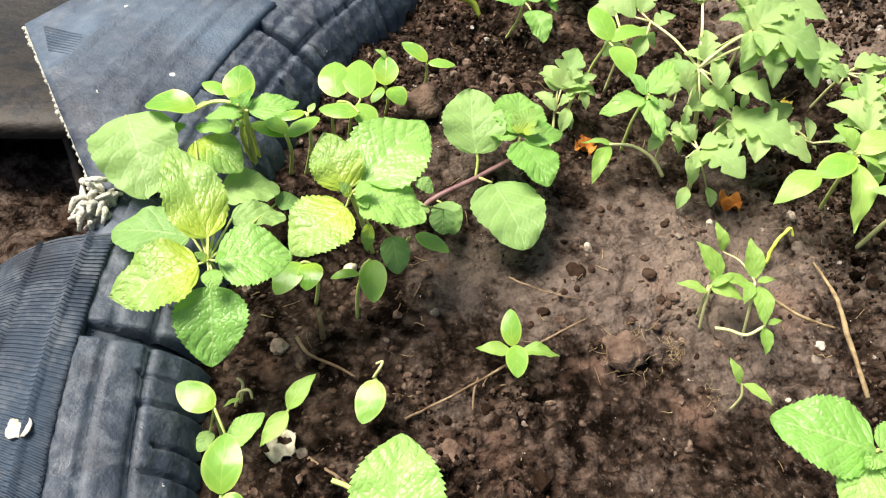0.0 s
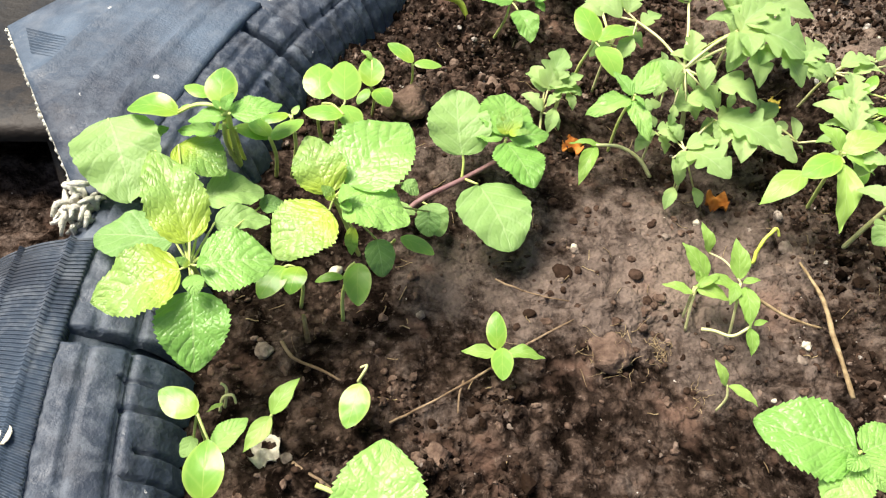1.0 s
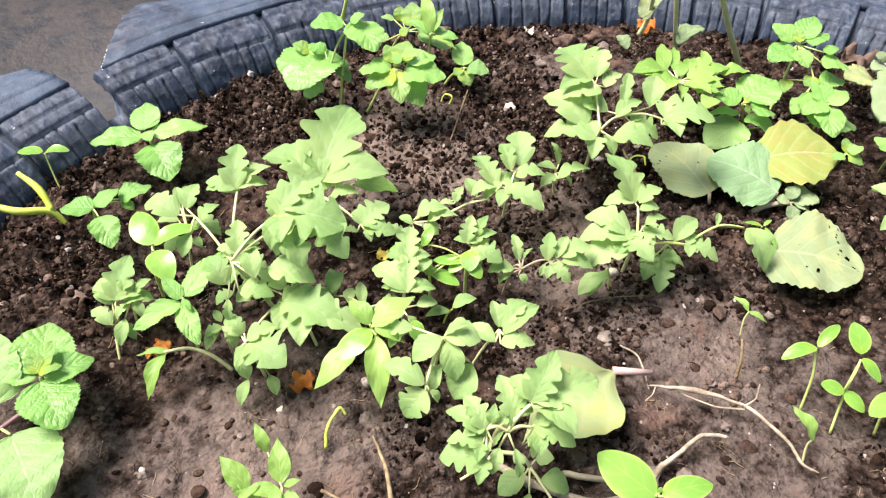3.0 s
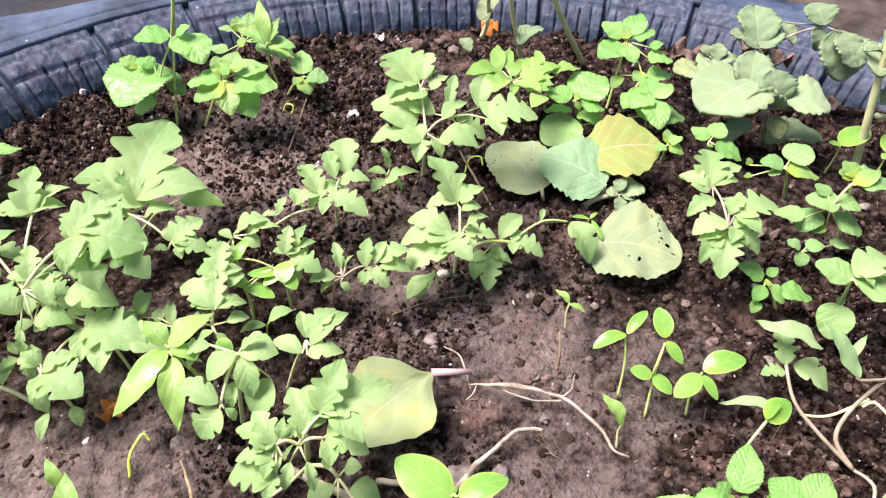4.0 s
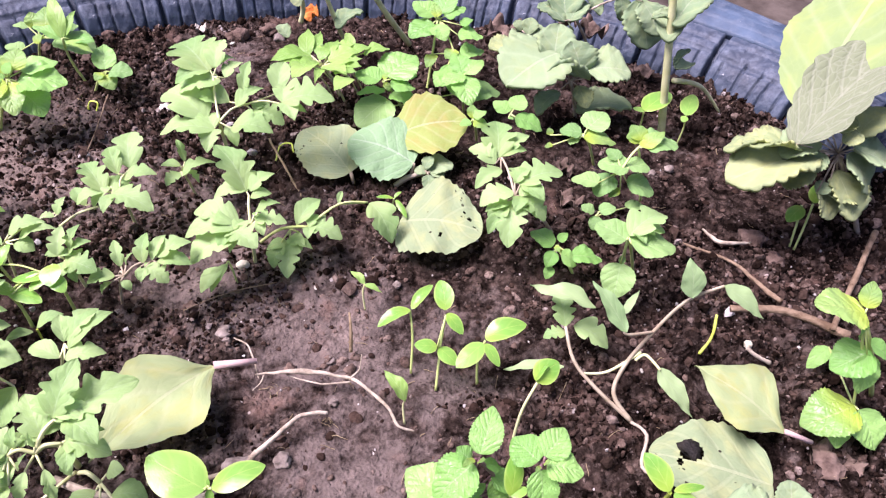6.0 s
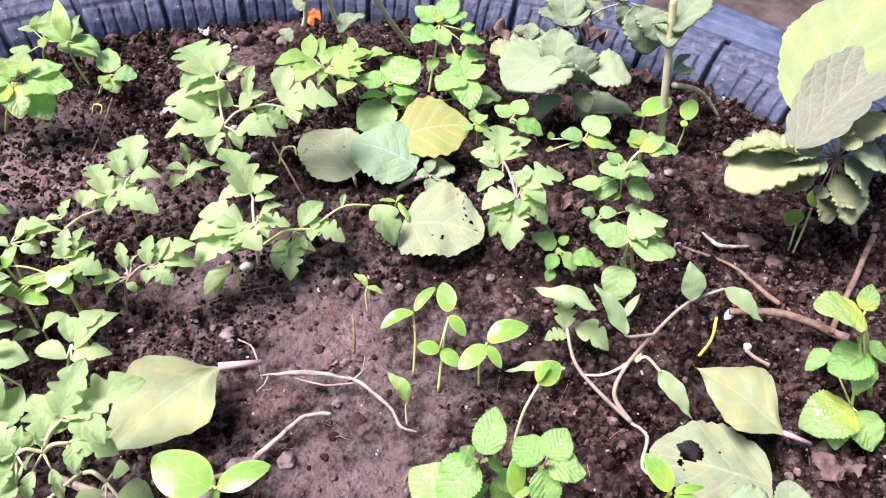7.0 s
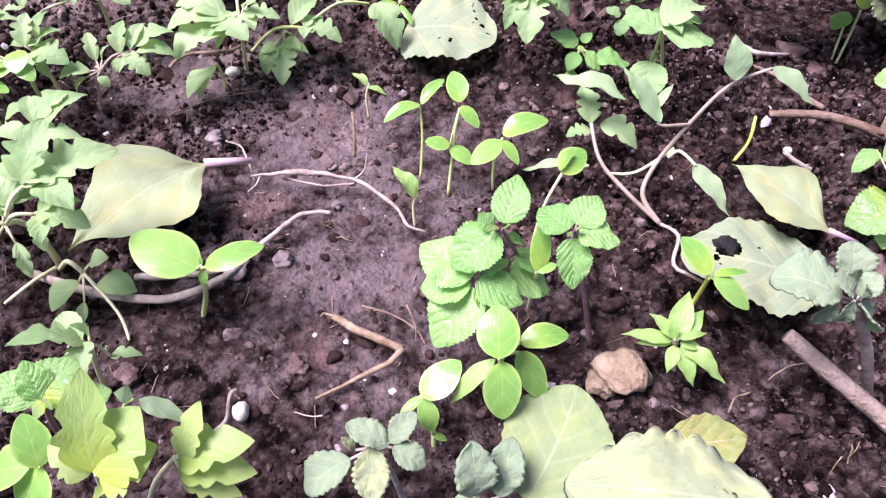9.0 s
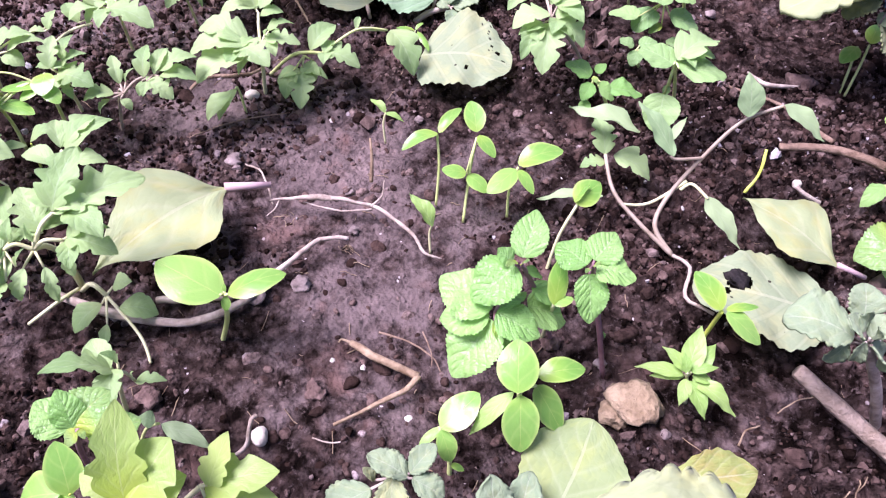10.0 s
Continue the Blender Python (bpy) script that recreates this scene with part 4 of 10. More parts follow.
leaf(p, "pepper", (41, 205, 23), (53, 219, 29), 0.48)
leaf(p, "pepper", (41, 204, 23), (30, 190, 19), 0.48)
p = plant("seedling", "seedling with one drooping oval seed leaf and a hooked shoot", "seedling", "broad-leaved seedlings", 76, 208)
stem(p, "green", (1.0, 0.8), (76, 208, -4), (76, 215, 11), (79, 221, 20))
leaf(p, "cot", (79, 219, 22), (73, 200, 17), 0.68)
stem(p, "pale", (1, 0.6), (78, 221, 20), (81, 223, 26), (82, 227, 24), (79, 227, 22))
p = plant("mint_plant", "large toothed mint leaf with a small hole near the bed's edge", "mint plant", "mint plants", 85, 148)
stem(p, "green", (1.6, 1.3), (85, 148, -4), (87, 144, 29), (86, 140, 52))
stem(p, "green", (1.0, 0.8), (86, 140, 52), (87, 141, 55), (87, 142, 56))
leaf(p, "mint", (87, 142, 56), (89, 177, 60), 1.02)
stem(p, "green", (1.0, 0.8), (86, 140, 52), (86, 141, 54), (86, 141, 56))
leaf(p, "mint", (86, 141, 56), (67, 135, 54), 0.8)
stem(p, "green", (1.5, 1.2), (59, 180, 5), (66, 174, 15), (70, 170, 20))
p = plant("mint_plant", "pale green mint plant with large toothed leaves", "mint plant", "mint plants", 311, 171)
stem(p, "green", (1.6, 1.3), (311, 171, -4), (288, 165, 33), (271, 164, 60))
leaf(p, "mint", (270, 165, 60), (236, 181, 56), 0.92)
leaf(p, "mint", (270, 162, 60), (254, 144, 54), 0.85)
leaf(p, "mint", (271, 164, 62), (261, 157, 64), 0.7)
leaf(p, "mint", (273, 165, 60), (296, 171, 58), 0.8)
stem(p, "green", (1.0, 0.8), (271, 164, 60), (270, 164, 63), (268, 163, 64))
leaf(p, "mint", (268, 163, 64), (262, 165, 66), 0.7)
leaf(p, "mint", (271, 163, 62), (277, 150, 58), 0.8)
p = plant("seedling", "four-leaved seedling with pale green pointed leaves", "seedling", "small sprouts", 146, 237)
stem(p, "green", (1.1, 0.9), (146, 237, -4), (147, 239, 7), (146, 239, 12))
leaf(p, "cot", (145, 240, 13), (145, 257, 20), 0.55)
leaf(p, "pepper", (144, 238, 12), (127, 240, 12), 0.45)
leaf(p, "pepper", (149, 238, 12), (168, 235, 11), 0.42)
leaf(p, "cot", (147, 240, 14), (146, 224, 11), 0.68)
p = plant("pepper_seedling", "pale green pepper seedling with narrow pointed leaves", "seedling", "pepper seedlings", 250, 258)
stem(p, "pale", (1.0, 0.8), (250, 258, -4), (249, 263, 11), (251, 269, 20))
stem(p, "pale", (0.6, 0.5), (251, 269, 20), (254, 271, 22), (257, 274, 22))
leaf(p, "pepper", (257, 274, 22), (246, 291, 30), 0.52)
stem(p, "pale", (0.6, 0.5), (251, 269, 20), (249, 267, 21), (248, 266, 20))
leaf(p, "pepper", (248, 266, 20), (233, 272, 20), 0.42)
leaf(p, "pepper", (250, 270, 20), (268, 262, 18), 0.45)
leaf(p, "pepper", (251, 269, 21), (263, 273, 24), 0.4)
leaf(p, "pepper", (252, 271, 22), (251, 278, 26), 0.5)
stem(p, "pale", (1, 0.8), (249, 264, 0), (249, 267, 14), (250, 270, 20))
p = plant("pepper_seedling", "pale green pepper seedling with narrow pointed leaves", "seedling", "pepper seedlings", 273, 254)
stem(p, "pale", (1.0, 0.8), (273, 254, -4), (271, 259, 13), (273, 269, 24))
leaf(p, "pepper", (273, 271, 24), (275, 292, 32), 0.5)
leaf(p, "pepper", (272, 268, 22), (253, 274, 22), 0.42)
leaf(p, "pepper", (274, 269, 24), (283, 269, 26), 0.45)
leaf(p, "pepper", (276, 268, 22), (274, 247, 16), 0.48)
leaf(p, "pepper", (271, 269, 24), (265, 258, 20), 0.5)
stem(p, "pale", (0.6, 0.5), (273, 269, 24), (270, 283, 23), (268, 296, 14))
leaf(p, "pepper", (268, 296, 14), (264, 310, 24), 0.4)
p = plant("pepper_seedling", "pale green pepper seedling on a hooked root", "seedling", "pepper seedlings", 279, 249)
stem(p, "pale", (1.2, 1), (256, 255, 2), (261, 252, 5), (268, 247, 8), (276, 249, 14))
leaf(p, "pepper", (275, 248, 14), (274, 235, 8), 0.5)
leaf(p, "pepper", (277, 249, 15), (284, 250, 17), 0.5)
leaf(p, "pepper", (275, 250, 15), (273, 260, 22), 0.45)
p = plant("pepper_seedling", "tiny pepper sprout with two pointed leaves", "seedling", "pepper seedlings", 253, 212)
stem(p, "pale", (0.9, 0.7), (253, 212, -4), (254, 213, 8), (253, 217, 14))
leaf(p, "pepper", (252, 216, 15), (247, 227, 22), 0.45)
leaf(p, "pepper", (253, 216, 15), (266, 206, 12), 0.38)
p = plant("mint_plant", "small mint shoot with narrow toothed leaves among the tomatoes", "mint plant", "mint plants", 235, 391)
stem(p, "green", (1.3, 1.0), (235, 391, -4), (234, 388, 25), (237, 387, 46))
leaf(p, "mint", (238, 387, 48), (261, 412, 54), 0.46)
leaf(p, "mint", (235, 385, 46), (208, 377, 40), 0.52)
stem(p, "green", (0.8, 0.7), (237, 387, 46), (237, 385, 47), (236, 383, 46))
leaf(p, "mint", (236, 383, 46), (242, 358, 38), 0.5)
leaf(p, "mint", (236, 386, 48), (227, 402, 52), 0.5)
stem(p, "green", (0.8, 0.7), (237, 387, 46), (237, 386, 48), (237, 384, 49))
leaf(p, "mint", (237, 384, 49), (241, 376, 48), 0.5)
p = plant("seedling", "seedling with two pale glossy seed leaves on a tall stem", "seedling", "broad-leaved seedlings", 216, 439)
stem(p, "green", (1.4, 1.1), (216, 439, -4), (217, 436, 27), (222, 432, 50))
leaf(p, "cot", (222, 431, 52), (215, 457, 58), 0.62)
stem(p, "green", (0.8, 0.7), (222, 432, 50), (222, 428, 52), (223, 425, 52))
leaf(p, "cot", (223, 425, 52), (231, 403, 46), 0.68)
leaf(p, "cot", (223, 431, 52), (250, 439, 52), 0.5)
p = plant("bent_seedling", "bent pale seedling stem with a drooping leaf", "seedling", "", 254, 363)
stem(p, "pale", (1.6, 1.2), (254, 363, 3), (245, 368, 14), (233, 374, 18), (219, 375, 18))
leaf(p, "pepper", (219, 375, 18), (207, 353, 6), 0.36)
leaf(p, "pepper", (223, 375, 18), (203, 379, 16), 0.25)
p = plant("seedling", "young yellow-green seedling with drooping smooth leaves", "seedling", "broad-leaved seedlings", 349, 340)
stem(p, "green", (1.5, 1.2), (349, 340, -4), (340, 333, 31), (334, 327, 56))
leaf(p, "cot", (333, 326, 58), (311, 317, 52), 0.62)
stem(p, "green", (0.9, 0.8), (334, 327, 56), (334, 325, 57), (335, 323, 56))
leaf(p, "pepper", (335, 323, 56), (329, 291, 36), 0.36)
stem(p, "green", (0.9, 0.8), (334, 327, 56), (330, 330, 50), (325, 332, 40))
leaf(p, "pepper", (325, 332, 40), (298, 318, 28), 0.48)
stem(p, "green", (0.9, 0.8), (334, 327, 56), (334, 327, 58), (334, 327, 60))
leaf(p, "pepper", (334, 327, 60), (360, 335, 66), 0.6)
stem(p, "green", (0.9, 0.8), (334, 327, 56), (333, 328, 59), (333, 328, 60))
leaf(p, "pepper", (333, 328, 60), (325, 345, 64), 0.6)
stem(p, "green", (0.9, 0.8), (334, 327, 56), (334, 327, 59), (335, 326, 60))
leaf(p, "pepper", (335, 326, 60), (348, 314, 56), 0.5)
p = plant("seedling", "seedling with bright yellow-green cupped seed leaves", "seedling", "broad-leaved seedlings", 389, 408)
stem(p, "green", (1.2, 1.0), (389, 408, -4), (382, 399, 25), (380, 393, 46))
stem(p, "green", (0.7, 0.6), (380, 393, 46), (380, 391, 47), (379, 390, 48))
leaf(p, "cot", (379, 390, 48), (359, 391, 48), 0.45)
stem(p, "green", (0.7, 0.6), (380, 393, 46), (380, 391, 47), (380, 389, 48))
leaf(p, "cot", (380, 389, 48), (389, 398, 54), 0.5)
stem(p, "green", (0.7, 0.6), (380, 393, 46), (392, 382, 49), (404, 372, 44))
leaf(p, "cot", (404, 372, 44), (408, 360, 40), 0.7)
leaf(p, "cot", (360, 340, 40), (361, 328, 34), 0.7)
p = plant("seedling", "seedling with round yellow-green seed leaves", "seedling", "broad-leaved seedlings", 407, 383)
stem(p, "green", (1.4, 1.1), (407, 383, -4), (406, 381, 24), (406, 378, 44))
stem(p, "green", (0.8, 0.7), (406, 378, 44), (406, 377, 47), (407, 377, 48))
leaf(p, "cot", (407, 377, 48), (402, 364, 44), 0.85)
stem(p, "green", (0.8, 0.7), (406, 378, 44), (404, 376, 45), (403, 374, 44))
leaf(p, "cot", (403, 374, 44), (384, 381, 42), 0.5)
leaf(p, "cot", (405, 378, 44), (391, 370, 40), 0.6)
stem(p, "green", (1.3, 1.1), (382, 382, 0), (382, 380, 20), (380, 377, 36))
stem(p, "green", (0.8, 0.7), (406, 378, 44), (394, 376, 44), (382, 374, 38))
leaf(p, "cot", (382, 374, 38), (371, 388, 40), 0.5)
stem(p, "green", (0.8, 0.7), (406, 378, 44), (393, 377, 44), (381, 377, 38))
leaf(p, "cot", (381, 377, 38), (395, 362, 36), 0.5)
p = plant("mint_plant", "upright leafy shoot by the far rim", "mint plant", "mint plants", 468, 647)
stem(p, "green", (1.5, 1.2), (468, 647, -4), (460, 645, 27), (459, 640, 50))
leaf(p, "pepper", (459, 640, 50), (463, 676, 74), 0.3)
leaf(p, "pepper", (461, 639, 48), (477, 621, 42), 0.5)
leaf(p, "pepper", (462, 642, 50), (476, 656, 64), 0.35)
leaf(p, "mint", (458, 641, 50), (441, 659, 56), 0.6)
stem(p, "green", (0.9, 0.8), (459, 640, 50), (462, 641, 49), (465, 642, 46))
leaf(p, "mint", (465, 642, 46), (481, 629, 48), 0.7)
stem(p, "green", (2.4, 1.8), (384, 668, 50), (390, 658, 80), (393, 656, 100))
p = plant("mint_plant", "four-leaved mint shoot near the tyre wall", "mint plant", "mint plants", 214, 592)
stem(p, "green", (1.3, 1.0), (214, 592, -4), (217, 584, 20), (216, 574, 36))
stem(p, "green", (0.8, 0.7), (216, 574, 36), (214, 572, 37), (213, 570, 36))
leaf(p, "mint", (213, 570, 36), (176, 576, 34), 0.68)
leaf(p, "mint", (220, 573, 36), (261, 575, 34), 0.56)
leaf(p, "mint", (216, 576, 38), (218, 607, 42), 0.75)
stem(p, "green", (0.8, 0.7), (216, 574, 36), (218, 568, 37), (219, 562, 34))
leaf(p, "mint", (219, 562, 34), (230, 524, 26), 0.85)
leaf(p, "mint", (217, 573, 38), (220, 559, 39), 0.8)
p = plant("mint_plant", "low mint shoot with rounded quilted leaves", "mint plant", "mint plants", 172, 506)
stem(p, "green", (1.3, 1.0), (172, 506, -4), (178, 500, 18), (180, 501, 32))
leaf(p, "mint", (181, 499, 34), (159, 506, 32), 0.9)
leaf(p, "mint", (182, 500, 34), (198, 510, 38), 0.85)
stem(p, "green", (0.8, 0.7), (180, 501, 32), (182, 496, 33), (184, 491, 32))
leaf(p, "mint", (184, 491, 32), (191, 466, 24), 0.75)
stem(p, "green", (0.8, 0.7), (180, 501, 32), (189, 504, 34), (197, 506, 32))
leaf(p, "mint", (197, 506, 32), (218, 514, 32), 0.8)
stem(p, "green", (0.8, 0.7), (180, 501, 32), (190, 503, 33), (199, 505, 30))
leaf(p, "mint", (199, 505, 30), (205, 499, 26), 0.9)
p = plant("sprouting_pod", "forked yellow-green sprout leaning from the soil", "sprout", "", 155, 520)
stem(p, "yellow", (1.6, 3.4, 3.6, 2), (155, 520, 2), (147, 525, 16), (127, 522, 24), (105, 532, 30))
stem(p, "yellow", (2.6, 3.4, 2), (148, 525, 17), (142, 537, 28), (130, 549, 36))
p = plant("seedling", "tiny seedling with two round seed leaves by the tyre wall", "seedling", "broad-leaved seedlings", 145, 570)
stem(p, "green", (0.9, 0.7), (145, 570, -4), (142, 580, 14), (141, 585, 25))
leaf(p, "cot", (140, 585, 26), (122, 590, 26), 0.6)
leaf(p, "cot", (142, 585, 26), (159, 581, 26), 0.55)
p = plant("tall_seedling", "tall bare pale stems of an old plant", "old plant", "", 759, 592)
stem(p, "pale", (3.6, 3.2), (759, 592, 0), (729, 584, 42), (699, 579, 90))
stem(p, "pale", (3, 2.6), (702, 616, 0), (686, 605, 36), (667, 596, 90))
stem(p, "pale", (3.2, 2.4), (659, 623, 30), (660, 616, 50), (649, 600, 90))
leaf(p, "borage", (682, 594, 34), (715, 606, 38), 0.6)
leaf(p, "borage", (640, 608, 26), (637, 624, 32), 0.8)
leaf(p, "pale", (650, 611, 54), (671, 619, 74), 0.6)
p = plant("seedling", "tiny yellow seedling with three narrow leaves", "seedling", "small sprouts", 621, 366)
stem(p, "pale", (0.8, 0.6), (621, 366, -4), (624, 372, 9), (626, 373, 16))
leaf(p, "cot", (625, 372, 17), (614, 378, 18), 0.35)
leaf(p, "cot", (626, 370, 17), (626, 354, 12), 0.3)
leaf(p, "cot", (625, 371, 18), (632, 373, 20), 0.4)
p = plant("old_herb", "thick pale leafless stem of an old herb with a bent root", "old plant", "", 880, 358)
stem(p, "pale", (4.2, 4, 3.6), (880, 358, 0), (873, 363, 44), (870, 370, 82), (867, 378, 125))
stem(p, "pale", (3, 2.4, 1.4), (881, 364, 52), (908, 364, 42), (926, 362, 30), (942, 353, 10))
leaf(p, "borage", (863, 367, 90), (887, 395, 98), 0.75)
leaf(p, "borage", (867, 369, 102), (910, 383, 115), 0.7)
leaf(p, "borage", (868, 374, 104), (857, 384, 102), 0.35)
leaf(p, "borage", (876, 365, 68), (899, 371, 72), 0.3)
leaf(p, "borage", (881, 365, 62), (902, 373, 60), 0.8)
p = plant("seedling", "yellow-green seedling with two uneven round leaves", "seedling", "broad-leaved seedlings", 861, 369)
stem(p, "green", (1.1, 0.9), (861, 369, -4), (859, 366, 15), (857, 365, 28))
leaf(p, "cot", (857, 365, 29), (890, 371, 34), 0.62)
leaf(p, "cot", (857, 365, 28), (852, 373, 28), 0.85)
p = plant("seedling", "yellow-green seedling with two uneven round leaves", "seedling", "broad-leaved seedlings", 885, 344)
stem(p, "green", (1.0, 0.8), (885, 344, -4), (886, 343, 16), (882, 342, 30))
leaf(p, "cot", (882, 342, 31), (904, 357, 36), 0.55)
leaf(p, "cot", (882, 342, 30), (876, 339, 28), 0.9)
p = plant("seedling", "pair of thin green seedlings beside the fleshy herb", "seedling", "broad-leaved seedlings", 867, 208)
stem(p, "green", (1.1, 1), (867, 208, 0), (874, 214, 14), (882, 221, 26))
stem(p, "green", (1.1, 1), (869, 205, 0), (877, 210, 16), (888, 217, 28))
leaf(p, "cot", (878, 219, 28), (862, 216, 22), 0.7)
leaf(p, "cot", (888, 217, 29), (904, 226, 34), 0.6)
p = plant("sprawling_weed", "sprawling mauve-stemmed weed with narrow grey-green leaves", "weed", "", 664, 152)
stem(p, "mauve", (1.6, 1.4, 1.2), (664, 152, 0), (653, 175, 12), (649, 193, 20), (654, 210, 30))
stem(p, "mauve", (1.8, 1.6, 1.3, 1), (664, 153, 0), (661, 168, 10), (672, 175, 22), (688, 176, 42), (704, 174, 62), (724, 168, 70))
stem(p, "pale", (1.2, 1), (677, 173, 26), (682, 171, 30), (682, 159, 30))
stem(p, "mauve", (1.2, 1), (688, 176, 42), (673, 180, 44), (670, 182, 46))
stem(p, "pale", (1.2, 0.9), (681, 174, 30), (664, 179, 16), (649, 186, 16))
leaf(p, "weed", (703, 171, 68), (709, 185, 84), 0.68)
leaf(p, "weed", (722, 167, 72), (735, 145, 60), 0.55)
leaf(p, "weed", (682, 161, 30), (686, 132, 16), 0.42)
leaf(p, "weed", (671, 181, 46), (669, 212, 60), 0.38)
leaf(p, "weed", (668, 204, 46), (641, 233, 50), 0.32)
leaf(p, "weed", (641, 192, 20), (612, 211, 14), 0.22)
leaf(p, "tomato", (654, 209, 26), (641, 213, 24), 0.8)
leaf(p, "tomato", (661, 210, 26), (675, 191, 20), 0.8)
leaf(p, "tomato", (654, 210, 30), (660, 229, 40), 0.7)
leaf(p, "weed", (682, 195, 40), (700, 202, 46), 0.25)
p = plant("seedling", "seedling with one cupped green seed leaf", "seedling", "broad-leaved seedlings", 598, 177)
stem(p, "pale", (1.2, 1.0), (598, 177, -4), (603, 180, 20), (613, 183, 36))
leaf(p, "cot", (611, 183, 38), (626, 184, 44), 0.85, 20)
leaf(p, "cot", (611, 183, 38), (619, 184, 46), 0.5, -40)
p = plant("seedling", "slim seedling with hooked yellow-green leaves", "seedling", "broad-leaved seedlings", 570, 245)
stem(p, "green", (1.0, 0.8), (570, 245, -4), (575, 253, 18), (578, 262, 32))
leaf(p, "cot", (578, 262, 33), (557, 263, 28), 0.42)
leaf(p, "cot", (579, 262, 33), (597, 269, 38), 0.36)
p = plant("seedling", "slim seedling with four small oval leaves", "seedling", "broad-leaved seedlings", 577, 227)
stem(p, "green", (1.0, 0.8), (577, 227, -4), (586, 239, 21), (592, 245, 38))
leaf(p, "cot", (593, 247, 40), (599, 264, 46), 0.62)
leaf(p, "cot", (593, 245, 39), (595, 231, 34), 0.6)
stem(p, "green", (0.6, 0.5), (592, 245, 38), (588, 242, 32), (583, 238, 22))
leaf(p, "cot", (583, 238, 22), (571, 244, 24), 0.75)
stem(p, "green", (0.6, 0.5), (592, 245, 38), (588, 241, 32), (584, 238, 20))
leaf(p, "cot", (584, 238, 20), (589, 225, 16), 0.75)
p = plant("seedling", "low seedling with three oval leaves", "seedling", "broad-leaved seedlings", 601, 219)
stem(p, "green", (1.0, 0.8), (601, 219, -4), (603, 224, 14), (608, 226, 26))
leaf(p, "cot", (608, 226, 28), (633, 221, 32), 0.6)
leaf(p, "cot", (606, 225, 26), (585, 220, 22), 0.55)
leaf(p, "cot", (607, 224, 26), (608, 210, 20), 0.5)
p = plant("seedling", "tiny sprout with one pointed leaf", "seedling", "small sprouts", 550, 216)
stem(p, "pale", (0.9, 0.7), (550, 216, -4), (551, 220, 7), (552, 220, 13))
leaf(p, "pepper", (552, 219, 14), (548, 238, 22), 0.45)
p = plant("seedling", "tiny grey-green sprout in soil", "seedling", "small sprouts", 568, 303)
stem(p, "pale", (0.9, 0.7), (568, 303, -4), (568, 306, 9), (570, 307, 16))
leaf(p, "pepper", (570, 307, 16), (566, 320, 18), 0.4)
leaf(p, "pepper", (570, 307, 16), (577, 297, 14), 0.4)
p = plant("seedling", "withered bent yellow sprout on soil", "seedling", "small sprouts", 544, 274)
stem(p, "straw", (1.6, 0.8), (544, 274, 0), (547, 279, 12), (550, 287, 20))
p = plant("seedling", "seedling with two wide glossy oval seed leaves", "seedling", "broad-leaved seedlings", 436, 214)
stem(p, "green", (1.6, 1.3), (436, 214, -4), (440, 207, 21), (442, 207, 38))
stem(p, "green", (1.0, 0.8), (442, 207, 38), (441, 206, 41), (440, 205, 42))
leaf(p, "cot", (440, 205, 42), (422, 231, 46), 0.72)
stem(p, "green", (1.0, 0.8), (442, 207, 38), (442, 205, 41), (443, 204, 42))
leaf(p, "cot", (443, 204, 42), (468, 202, 44), 0.58)
leaf(p, "cot", (442, 205, 40), (440, 202, 34), 0.6)
stem(p, "green", (1.0, 0.8), (442, 207, 38), (442, 206, 40), (442, 206, 42))
leaf(p, "cot", (442, 206, 42), (443, 207, 46), 0.5)
p = plant("seedling", "upright seedling with one folded glossy leaf", "seedling", "broad-leaved seedlings", 572, 144)
stem(p, "pale", (1.3, 1.0), (572, 144, -4), (565, 138, 29), (557, 131, 52))
leaf(p, "cot", (556, 130, 54), (567, 143, 64), 0.5, 30)
leaf(p, "cot", (556, 130, 54), (565, 129, 54), 0.6)
p = plant("seedling", "glossy bright green seedling with five oval leaves", "seedling", "broad-leaved seedlings", 529, 108)
stem(p, "green", (1.6, 1.3), (529, 108, -4), (525, 104, 32), (519, 102, 58))
stem(p, "green", (1.0, 0.8), (519, 102, 58), (517, 101, 62), (516, 100, 64))
leaf(p, "cot", (516, 100, 64), (525, 115, 72), 0.8)
stem(p, "green", (1.0, 0.8), (519, 102, 58), (525, 104, 58), (531, 106, 54))
leaf(p, "cot", (531, 106, 54), (549, 100, 54), 0.56)
leaf(p, "cot", (518, 100, 60), (512, 87, 44), 0.66)
stem(p, "green", (1.0, 0.8), (519, 102, 58), (523, 103, 57), (528, 103, 54))
leaf(p, "cot", (528, 103, 54), (532, 88, 40), 0.56)
leaf(p, "pepper", (518, 104, 56), (500, 103, 40), 0.3)
p = plant("seedling", "yellow-green seedling with one upright oval leaf", "seedling", "broad-leaved seedlings", 497, 106)
stem(p, "green", (1.4, 1.1), (497, 106, -4), (497, 110, 23), (491, 110, 42))
leaf(p, "cot", (491, 109, 44), (509, 112, 50), 0.66)
leaf(p, "cot", (491, 110, 42), (482, 109, 38), 0.4)
leaf(p, "cot", (491, 109, 42), (491, 100, 32), 0.6)
stem(p, "green", (0.8, 0.7), (491, 110, 42), (491, 106, 36), (492, 101, 26))
leaf(p, "cot", (492, 101, 26), (496, 97, 24), 0.5)
p = plant("pepper_seedling", "star-shaped bunch of pointed pale green pepper leaves", "seedling", "pepper seedlings", 612, 84)
stem(p, "pale", (1.3, 1.0), (612, 84, -4), (608, 86, 12), (605, 88, 22))
